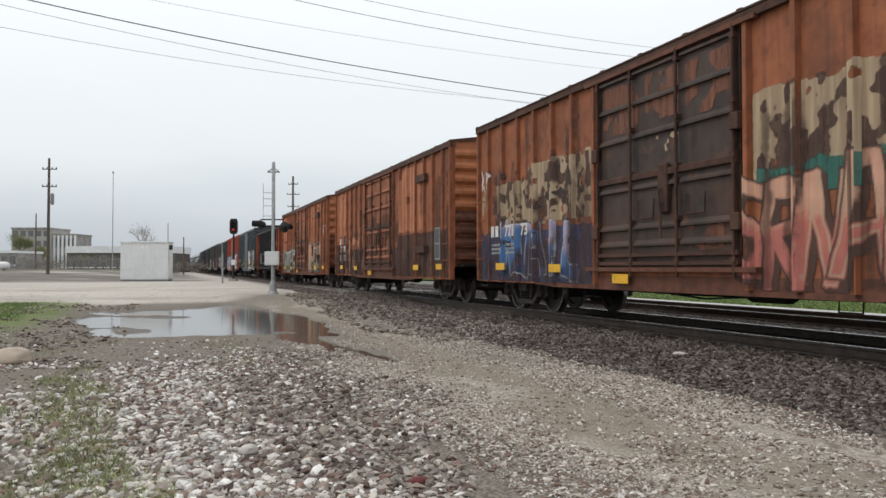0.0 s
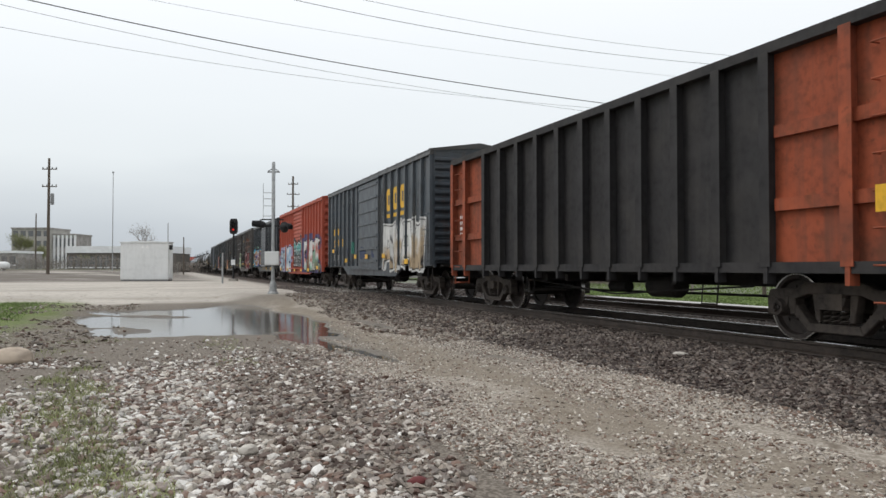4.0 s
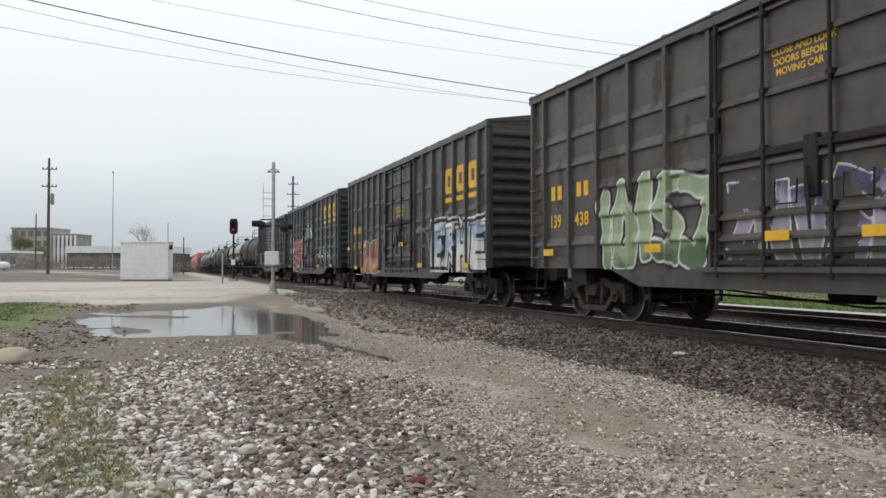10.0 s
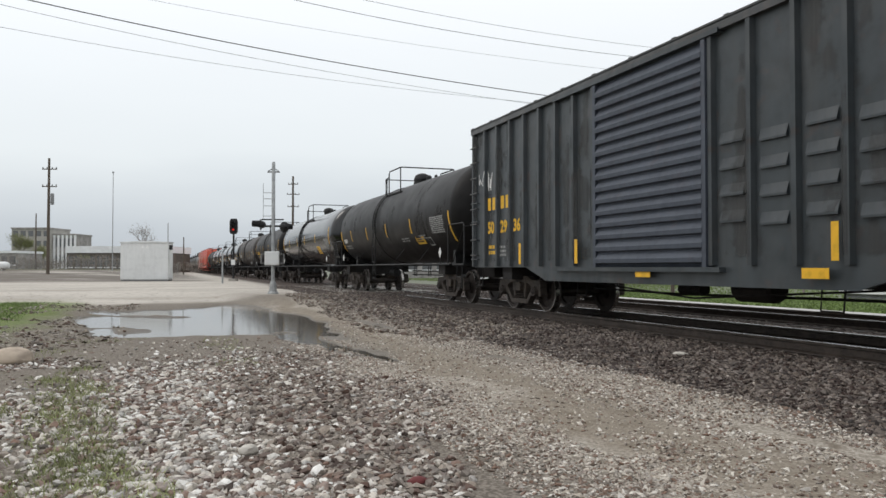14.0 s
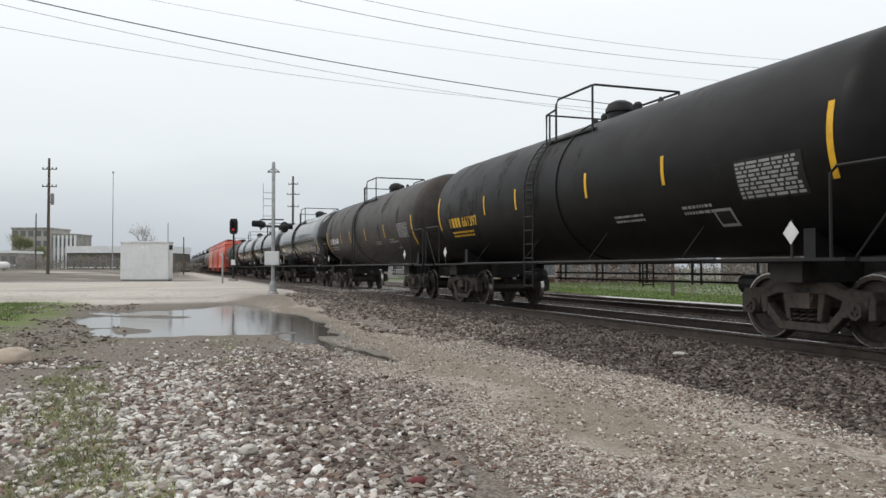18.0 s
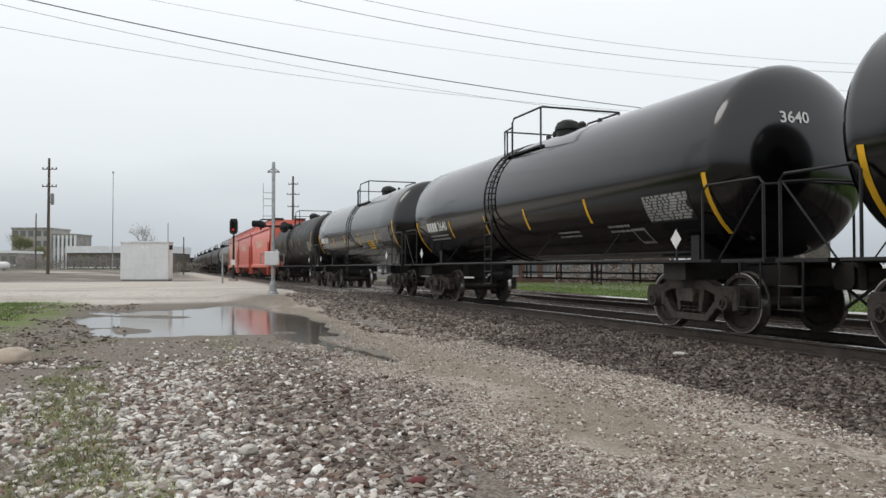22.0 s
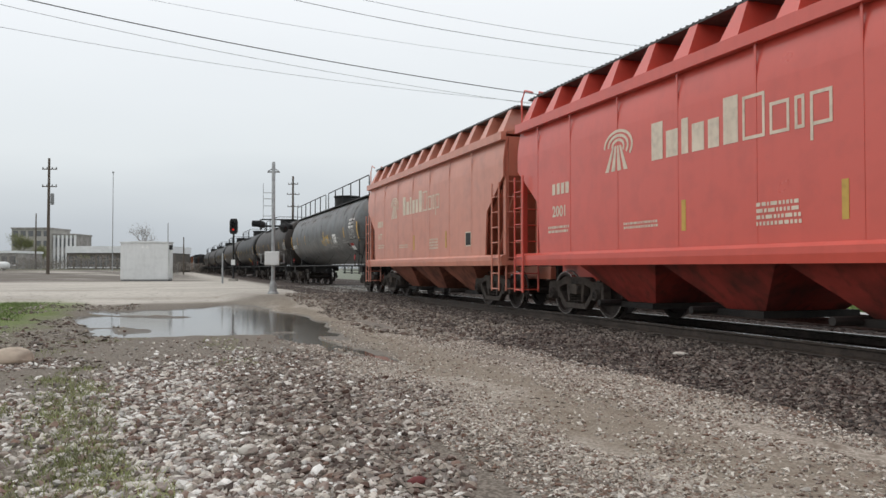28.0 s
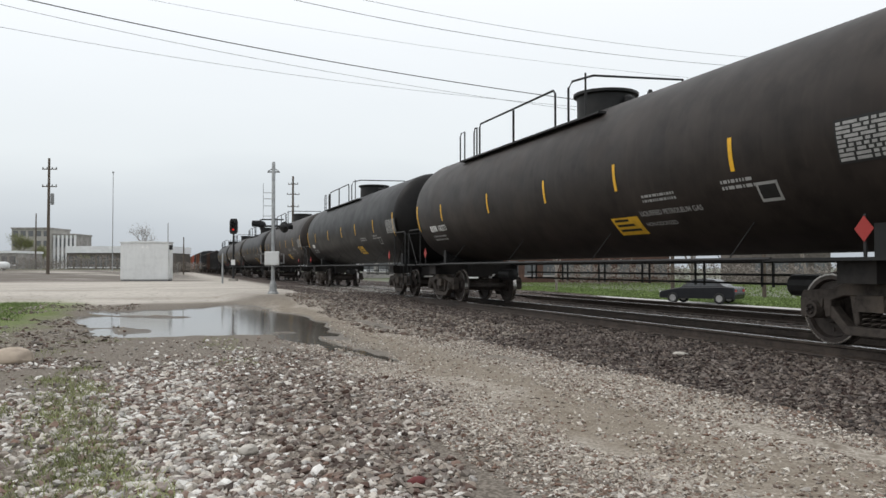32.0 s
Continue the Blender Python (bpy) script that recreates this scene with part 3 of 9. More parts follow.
def build_spring(bm):
    for x in (0.0,):
        pts = [(x + 0.052 * math.cos(a), 0.052 * math.sin(a) - 0.03, 0.27 + 0.23 * a / (math.tau * 4)) for a in np.linspace(0, math.tau * 4, 33)]
        rod(bm, pts, 0.014, 4)


def build_adapter(bm):
    prism(bm, [(-0.13, 0.50), (-0.15, 0.60), (0.15, 0.60), (0.13, 0.50), (0.10, 0.38), (-0.10, 0.38)], -0.07, 0.07)
    lathe(bm, [(0.105, -0.13), (0.12, -0.08), (0.12, 0.08)], 14, "y", at=(0, 0, 0.457))


def build_bolster(bm):
    box(bm, -0.19, 0.19, -1.15, 1.15, 0.46, 0.66)
    box(bm, -0.26, 0.26, -0.5, 0.5, 0.40, 0.60)
    for s in (-1, 1):
        bar(bm, (s * 0.36, -0.85, 0.36), (s * 0.36, 0.85, 0.36), 0.09)
        for e in (-1, 1):
            bar(bm, (s * 0.36, e * 0.75, 0.38), (s * 0.40, e * 0.75, 0.52), 0.10)


def truck(car, x):
    t = shared("truck", "bolster", build_bolster, M["truck_iron"], car, "grimy cast-steel freight truck", at=pose(x, 0, 0))
    for s in (-1, 1):
        shared("side_frame", "side_frame", build_side_frame, M["truck_iron"], t, at=pose(0, s * 1.0, 0), bevel=0.012)
        for x_ in (-0.13, 0.0, 0.13):
            shared("spring", "spring", build_spring, M["truck_iron"], t, at=pose(x_, s * 1.0, 0), smooth=True)
        for e in (-1, 1):
            shared("bearing_adapter", "adapter", build_adapter, M["truck_iron"], t, at=pose(e * 0.889, s * 1.03, 0), smooth=True)
    for e in (-1, 1):
        w = shared("wheelset", "wheelset", build_wheelset, M["wheel_steel"], t, at=pose(e * 0.889, 0, WHEEL_R), smooth=True)
        if len(w.data.materials) == 1:
            # bright worn tread and rim edge
            w.data.materials.append(M["tread"])
            for f in w.data.polygons:
                if all(WHEEL_R - 0.025 < math.hypot(w.data.vertices[k].co.x, w.data.vertices[k].co.z) < WHEEL_R + 0.01 for k in f.vertices):
                    f.material_index = 1
        SPINNING.append((car, x + e * 0.889, w, e * 0.889))
    return t


def build_coupler(bm):
    box(bm, 0.0, 0.62, -0.09, 0.09, 0.80, 0.98)
    prism(bm, [(0.55, 0.70), (0.62, 0.68), (0.86, 0.70), (0.90, 0.78), (0.90, 0.99), (0.84, 1.06), (0.60, 1.06), (0.55, 1.0)], -0.17, 0.12)
    box(bm, -0.3, 0.02, -0.22, 0.22, 0.72, 1.04)
    rod(bm, [(0.1, 0.30, 0.85), (0.45, 0.33, 0.60), (0.80, 0.25, 0.42), (0.95, 0.05, 0.40)], 0.022, 6)
    rod(bm, [(0.20, -1.35, 1.02), (0.22, -0.9, 1.04), (0.45, -0.2, 1.02)], 0.012, 5)


def couplers(car, x0, x1):
    shared("coupler", "coupler", build_coupler, M["steel_dark"], car, at=pose(x1, 0, 0))
    shared("coupler", "coupler", build_coupler, M["steel_dark"], car, at=pose(x0, 0, 0, 0, 0, 180))


def ladder(car, x, y, z0, z1, rungs, material, name="ladder", width=0.42, along="x", stand=0.07):
    """Separate bent irons, one above the other."""
    for i in range(rungs):
        bm = bmesh.new()
        z = z0 + (z1 - z0) * i / max(1, rungs - 1)
        if along == "x":
            s = -1 if y < 0 else 1
            rod(bm, [(x - width / 2, y, z), (x - width / 2, y + s * stand, z), (x + width / 2, y + s * stand, z), (x + width / 2, y, z)], 0.012, 5)
        else:
            s = -1 if x < 0 else 1
            rod(bm, [(x, y - width / 2, z), (x + stand * s, y - width / 2, z), (x + stand * s, y + width / 2, z), (x, y + width / 2, z)], 0.012, 5)
        part("grab_iron", bm, material, car)


def build_brake_gear(bm):
    lathe(bm, [(0.0, -0.45), (0.16, -0.43), (0.20, -0.36), (0.20, 0.36), (0.16, 0.43), (0.0, 0.45)], 14, "x", at=(1.2, -0.55, 0.66))
    lathe(bm, [(0.11, -0.3), (0.11, 0.3)], 12, "x", at=(-0.6, -0.35, 0.62))
    for x in (-2.2, -1.3, 0.3, 2.3):
        box(bm, x - 0.06, x + 0.06, -1.2, 1.2, 0.72, 0.86)
    rod(bm, [(-4.0, -0.30, 0.55), (-1.0, -0.32, 0.52), (2.0, -0.30, 0.55), (4.0, -0.28, 0.56)], 0.022, 5)
    rod(bm, [(-3.8, -0.9, 0.74), (0.2, -0.95, 0.50), (3.8, -0.9, 0.72)], 0.016, 5)
    for x in (-3.0, 3.1):
        rod(bm, [(x, -1.25, 0.75), (x, -1.28, 0.45), (x + 0.35, -1.28, 0.45), (x + 0.35, -1.25, 0.75)], 0.014, 5)


def new_car(name, label, x_left, length):
    """An empty at the middle of the car, on the rails."""
    car = new(name)
    car["at"] = x_left + length / 2
    tagged(car, label, "freight car", "cars of the freight train")
    return car


# ---- boxcars ----


def post_depth(posts, panel, face, w=0.11):
    ps = np.array(posts)

    def depth(x):
        return -face if np.min(np.abs(ps - x)) < w / 2 else -panel
    return depth


def boxcar(label, x_left, length, skin, roof_skin=None, door="plug", door_skin=None, door_at=(6.0, 9.3), ribs=7, eave=4.47, sill=0.95, belly=0.66, grid=(), short="", clear=(), end_ribs=13, end_low=None, end_skin=None, first=1.0):
    L = length / 2
    car = new_car("boxcar", label, x_left, length)
    body, roofm = M[skin], M[roof_skin or skin]
    d0, d1 = door_at[0] - L, door_at[1] - L
    top, panel, face = eave, 1.52, HALF
    # underframe and floor
    bm = bmesh.new()
    box(bm, -L, L, -1.40, 1.40, 1.00, 1.12)
    box(bm, -L, L, -0.33, 0.33, 0.70, 1.00)
    for x in (-L + 1.72, L - 1.72):
        box(bm, x - 0.25, x + 0.25, -1.38, 1.38, 0.72, 1.0)
    part("underframe", bm, M["steel_dark"], car)
    shared("brake_gear", "brake_gear", build_brake_gear, M["steel_dark"], car)
    # sides, with the deeper sill between the trucks
    for s in (-1, 1):
        bm = bmesh.new()
        out = [(-L, sill), (-L + 3.0, sill), (-L + 3.9, belly), (L - 3.9, belly), (L - 3.0, sill), (L, sill), (L, top), (-L, top)]
        prism(bm, out, s * (panel - 0.06), s * panel)
        part("side_wall", bm, body, car)
        bm = bmesh.new()
        prism(bm, [(-L + 3.1, sill + 0.02), (-L + 3.95, belly - 0.02), (L - 3.95, belly - 0.02), (L - 3.1, sill + 0.02), (L - 3.1, sill + 0.2), (-L + 3.1, sill + 0.2)], s * panel, s * (panel + 0.003))
        part("side_sill", bm, M["rust_low"] if skin == "rust_brown" else body, car)
        bm = bmesh.new()
        box(bm, -L - 0.02, L + 0.02, s * (panel - 0.1), s * (face + 0.01), top - 0.11, top + 0.02)
        part("top_chord", bm, roofm, car)
    # outside posts
    posts, ledges = [], []
    for a, b in ((-L, d0), (d1, L)):
        for i in range(ribs):
            q = max(0.0, i - 1 + first) / (ribs - 2 + first) if i else 0.0
            posts.append(a + 0.07 + (b - a - 0.14) * q if a < 0 else b - 0.07 - (b - a - 0.14) * q)
    posts.sort()
    z0 = sill + 0.02

    def build_post(bm):
        extr = [(-0.062, 0.0), (-0.040, face - panel), (0.040, face - panel), (0.062, 0.0)]
        lo = [bm.verts.new((x, -panel - d, z0)) for x, d in extr]
        hi = [bm.verts.new((x, -panel - d, top - 0.10)) for x, d in extr]
        bm.faces.new(lo[::-1])
        bm.faces.new(hi)
        for i in range(4):
            j = (i + 1) % 4
            bm.faces.new((lo[i], lo[j], hi[j], hi[i]))
    for x in posts:
        shared("side_post", ("post", skin, z0, top), build_post, body, car, at=pose(x, 0, 0))
        shared("side_post", ("post", skin, z0, top), build_post, body, car, at=pose(x, 0, 0, 0, 0, 180))
    if grid:
        # short horizontal stiffeners pressed into the panels between the posts
        def build_stiff(bm):
            extrude_x(bm, [(-panel, 0.0), (-panel - LEDGE_OUT, 0.0), (-panel - LEDGE_OUT, 0.03), (-panel, LEDGE_H)], -0.5, 0.5)
        for k, (a, b) in enumerate(zip(posts, posts[1:])):
            if b - a > 0.5 and not (a < 0 < b):
                for z in grid:
                    zz = z + (0.07 if k % 2 and short else 0.0)
                    if (a < 0 and short == "far") or any(a < -L + c0 < b and z0_ < zz < z1_ for c0, z0_, z1_ in clear):
                        continue
                    ob = shared("stiffener", ("stiff", skin), build_stiff, body, car, at=pose((a + b) / 2, 0, zz))
                    wide = (b - a - 0.14) * (0.74 if short else 1.0)
                    ob.scale = (wide, 1, 1)
                    ledges.append(((a + b - wide) / 2, (a + b + wide) / 2, zz))
    # ends with horizontal corrugations
    for s in (-1, 1):
        bm = bmesh.new()
        outer = [(L, 1.02)]
        step = (top - 1.25) / end_ribs
        for i in range(end_ribs):
            z = 1.15 + i * step
            outer += [(L, z), (L + 0.075, z + step * 0.28), (L + 0.075, z + step * 0.50), (L, z + step * 0.78)]
        outer += [(L, top)]
        cut = 1 + 4 * (end_ribs // 2 if end_low else 0)
        for seg, skin_ in ((outer[:cut + 1], end_low), (outer[cut:] if end_low else outer, end_skin or skin)):
            if skin_:
                bm = bmesh.new()
                outline = [(s * (L - 0.08), seg[-1][1]), (s * (L - 0.08), seg[0][1])] + [(s * x, z) for x, z in seg]
                prism(bm, outline, -panel + 0.06, panel - 0.06)
                part("end_wall", bm, M[skin_], car)
        bm = bmesh.new()
        for e in (-1, 1):
            box(bm, s * L - 0.03, s * L + 0.05, e * (panel - 0.06) - 0.03 * (e < 0), e * (panel - 0.06) + 0.03 * (e > 0) + 0.0, 1.0, top)
        part("end_post", bm, body, car)
        bm = bmesh.new()
        extrude_x(bm, [(-panel + 0.03, top - 0.01), (panel - 0.03, top - 0.01), (panel - 0.03, top + 0.035), (0, top + 0.225), (-panel + 0.03, top + 0.035)], *sorted((s * (L - 0.05), s * (L + 0.012))))
        part("end_gable", bm, M[end_skin or skin], car)
        ladder(car, s * (L + 0.06), -1.15 if s > 0 else 1.15, 1.25, 2.2, 4, body, along="y")
        bm = bmesh.new()
        box(bm, min(s * L, s * (L + 0.28)), max(s * L, s * (L + 0.28)), -1.3, 1.3, 1.04, 1.08)
        part("crossover_platform", bm, M["steel_dark"], car)
    # near-side grab irons at both ends, sill steps
    for x in (-L + 0.30, L - 0.30):
        ladder(car, x, -face + 0.02, 1.2, 2.6, 4, body, "grab_irons")
        bm = bmesh.new()
        rod(bm, [(x - 0.2, -1.48, 1.0), (x - 0.2, -1.50, 0.55), (x + 0.2, -1.50, 0.55), (x + 0.2, -1.48, 1.0)], 0.018, 5)
        part("sill_step", bm, M["steel_dark"], car)
    # roof: low ridge, raised cross seams
    bm = bmesh.new()
    extrude_x(bm, [(-face - 0.01, top - 0.0), (-face - 0.01, top + 0.05), (0, top + 0.26), (face + 0.01, top + 0.05), (face + 0.01, top), (0, top + 0.12)], -L - 0.04, L + 0.04)
    part("roof", bm, roofm, car)
    n = 13
    for i in range(n + 1):
        def build_seam(bm):
            extrude_x(bm, [(-face - 0.012, top + 0.03), (-face - 0.012, top + 0.068), (0, top + 0.30), (face + 0.012, top + 0.068), (face + 0.015, top + 0.03), (0, top + 0.25)], -0.045, 0.045)
        shared("roof_seam", ("seam", skin, roof_skin, top), build_seam, roofm, car, at=pose(-L + 0.05 + (length - 0.1) * i / n, 0, 0))
    # door on the near side, a plain one on the far side
    dm = M[door_skin or skin]
    dz0, dz1, dw = 1.0, top - 0.16, d1 - d0
    bm = bmesh.new()
    box(bm, d0 + 0.03, d1 - 0.03, panel, panel + 0.05, dz0, dz1)
    part("door", bm, dm, car)
    bm = bmesh.new()
    yf = -panel - 0.045
    if door == "slide":
        outline, k, deep = [], 15, 0.04 if skin == "box_red" else 0.07
        st = (dz1 - dz0 - 0.1) / k
        for i in range(k):
            z = dz0 + 0.05 + i * st
            outline += [(yf, z), (yf - deep * 0.93, z + st * 0.10), (yf - deep, z + st * 0.42), (yf, z + st * 0.92)]
        outline += [(-panel - 0.004, dz1), (-panel - 0.004, dz0)]
        extrude_x(bm, outline, d0 + 0.08, d1 - 0.08)
        dr = part("door", bm, dm, car, "corrugated sliding steel door")
        DOOR_FACE[car] = lambda z: yf - deep * float(np.interp(((z - dz0 - 0.05) / st) % 1.0, (0, 0.10, 0.42, 0.92, 1), (0, 0.93, 1, 0, 0)))
        for x in (d0 + 0.04, d1 - 0.04):
            bm = bmesh.new()
            box(bm, x - 0.045, x + 0.045, yf - 0.06, -panel - 0.003, dz0, dz1)
            part("door_edge", bm, dm, dr)
    elif door == "panel":
        box(bm, d0 + 0.05, d1 - 0.05, yf + 0.01, -panel - 0.003, dz0, dz1)
        dr = part("door", bm, dm, car, "flat sliding steel door with pressed ribs")
        for i in range(7):
            def build_rib(bm):
                prism(bm, [(d0 + 0.12, -0.045), (d1 - 0.12, -0.045), (d1 - 0.2, 0.045), (d0 + 0.2, 0.045)], yf - 0.03, yf + 0.012)
            shared("door_rib", ("drib", skin, d0, d1), build_rib, dm, dr, at=pose(0, 0, dz0 + 0.25 + (dz1 - dz0 - 0.4) * i / 6))
    else:
        box(bm, d0 + 0.06, d1 - 0.06, yf + 0.015, -panel - 0.003, dz0, dz1)
        dr = part("door", bm, dm, car, "wide plug door with locking rods")
        gear = M["rust_dark"] if skin == "rust_brown" else M["steel_dark"]
        for fx in (0.015, 0.30, 0.64, 0.985):
            x = d0 + 0.08 + (dw - 0.16) * fx
            bm = bmesh.new()
            rod(bm, [(x, yf - 0.055, dz0 - 0.16), (x, yf - 0.055, dz1 + 0.05)], 0.026, 6)
            for z in (dz0 + 0.1, 1.75, 2.55, 3.3, dz1 - 0.1):
                box(bm, x - 0.045, x + 0.045, yf - 0.08, yf + 0.02, z - 0.035, z + 0.035)
            part("locking_rod", bm, gear, dr)
        for x in (d0 + 0.08, d1 - 0.08):
            for z in (1.62, 3.0):
                bm = bmesh.new()
                box(bm, x - 0.09, x + 0.09, yf - 0.10, yf + 0.01, z - 0.12, z + 0.12)
                part("hinge_block", bm, gear, dr, bevel=0.012)
        # a proud rim and cross ribs, each with a sharp lower edge
        for xa, xb in ((d0 + 0.10, d0 + 0.17), (d1 - 0.17, d1 - 0.10)):
            bm = bmesh.new()
            box(bm, xa, xb, yf - 0.035, yf + 0.016, dz0, dz1)
            part("door_rim", bm, dm, dr)
        for i, fz in enumerate((0.115, 0.20, 0.40, 0.66, 0.83, 0.985)):
            z = dz0 + (dz1 - dz0) * fz
            for xa, xb in ((0.05, 0.29), (0.31, 0.63), (0.65, 0.95)):
                bm = bmesh.new()
                extrude_x(bm, [(yf + 0.016, z - 0.035), (yf - 0.042, z - 0.035), (yf - 0.042, z), (yf + 0.016, z + 0.07)], d0 + dw * xa, d0 + dw * xb)
                part("door_rib", bm, dm, dr)
        bm = bmesh.new()
        box(bm, d0 + 0.09, d1 - 0.09, yf - 0.05, yf + 0.016, 2.44, 2.55)
        part("lock_bar", bm, gear, dr, "dark greasy cross bar", bevel=0.012)
        for z in (1.06, 1.20):
            bm = bmesh.new()
            box(bm, d0 + 0.06, d1 - 0.06, yf - 0.06, yf + 0.016, z - 0.03, z + 0.03)
            part("roller_rail", bm, gear, dr)
        bm = bmesh.new()
        box(bm, d0 + dw * 0.51, d0 + dw * 0.575, yf - 0.065, yf + 0.02, 1.85, 2.62)
        part("lock_gear", bm, gear, dr, bevel=0.015)
        for z in (2.0, 2.22):
            bm = bmesh.new()
            rod(bm, [(d0 + dw * 0.54, yf - 0.06, z), (d0 + dw * 0.54, yf - 0.12, z - 0.02), (d0 + dw * 0.56, yf - 0.13, z - 0.55)], 0.02, 6)
            part("lock_handle", bm, gear, dr)
        for xa, xb in ((0.36, 0.47), (0.68, 0.80)):
            bm = bmesh.new()
            rod(bm, [(d0 + dw * xa, yf - 0.02, 2.10), (d0 + dw * xa, yf - 0.035, 1.80), (d0 + dw * xb, yf - 0.035, 1.80), (d0 + dw * xb, yf - 0.02, 2.10)], 0.014, 5)
            part("placard_frame", bm, gear, dr)
    for z in (dz0 - 0.04, dz1 + 0.05):
        bm = bmesh.new()
        box(bm, d0 - dw * 0.5 if door != "plug" else d0 - 0.3, d1 + 0.3, -face - 0.035, -panel - 0.001, z - 0.035, z + 0.035)
        part("door_track", bm, M["rust_low"] if skin == "rust_brown" else body, car)
    truck(car, -L + 1.72)
    truck(car, L - 1.72)
    couplers(car, -L, L)
    dep = post_depth(posts, panel, face + 0.002)
    LEDGES[dep] = ledges
    return car, dep, posts, L


def tapes(car, spots, y, size=(0.42, 0.13)):
    for x, z in spots:
        bm = bmesh.new()
        box(bm, x - size[0] / 2, x + size[0] / 2, y - 0.004, y, z - size[1] / 2, z + size[1] / 2)
        part("reflector", bm, M["yellow_tape"], car, "yellow reflective marker")


def data_block(car, x, z, w, rows, key, seed, size=0.055, y=-1.527):
    bm = bmesh.new()
    bars(bm, x, y, z, w, rows, size, random.Random(seed))
    part("stencil", bm, M[key], car, "small stencilled data lines")


def marks(car, x, z, key, n, w=0.20, h=0.36, pitch=0.29, y=-1.528):
    """A company's mark, drawn as plain upright blocks."""
    for i in range(n):
        bm = bmesh.new()
        box(bm, x + i * pitch, x + i * pitch + w, y, y + 0.004, z, z + h)
        part("mark_block", bm, M[key], car, bevel=0.0)


def big_mark(car, x, z, posts, key="letter_yellow", w=0.52, h=0.78, y=-1.53):
    """Three large blocks in neighbouring panels, each above its own bar."""
    bays = [(a, b) for a, b in zip(posts, posts[1:]) if 0.45 < b - a < 2.0]
    k = min(range(len(bays) - 2), key=lambda i: abs(sum(bays[i]) / 2 - x - w / 2))
    for a, b in bays[k:k + 3]:
        v = min(w, b - a - 0.18)
        q = (a + b - v) / 2
        bm = bmesh.new()
        prism(bm, [(q + 0.08, z), (q + v - 0.08, z), (q + v, z + 0.1), (q + v, z + h - 0.1), (q + v - 0.08, z + h), (q + 0.08, z + h), (q, z + h - 0.1), (q, z + 0.1)], y, y + 0.004)
        bl = part("mark_block", bm, M[key], car)
        bm = bmesh.new()
        box(bm, q + v * 0.34, q + v * 0.68, y - 0.004, y - 0.001, z + h * 0.28, z + h * 0.72)
        part("block_core", bm, M["charcoal"], bl)
        bm = bmesh.new()
        box(bm, q, q + v, y, y + 0.004, z - 0.24, z - 0.11)
        part("mark_bar", bm, M[key], car)


# ---- tank cars ----


def build_pipe(bm, L):
    # low pipes on the far side, hung in pairs of straps
    for z in (0.86, 0.70):
        rod(bm, [(-L + 2.3, 1.30, z), (L - 2.3, 1.30, z)], 0.022, 5)
    for x in np.arange(-L + 2.6, L - 2.6, 1.9):
        for d in (0.0, 0.28):
            bar(bm, (x + d, 1.30, 0.64), (x + d, 1.30, 1.12), 0.035)
    lathe(bm, [(0.02, -0.4), (0.16, -0.36), (0.16, 0.36), (0.02, 0.4)], 12, "x", at=(-L + 3.3, 0.2, 0.80))
    lathe(bm, [(0.02, -0.5), (0.17, -0.46), (0.17, 0.46), (0.02, 0.5)], 12, "x", at=(L - 3.4, 0.3, 0.72))


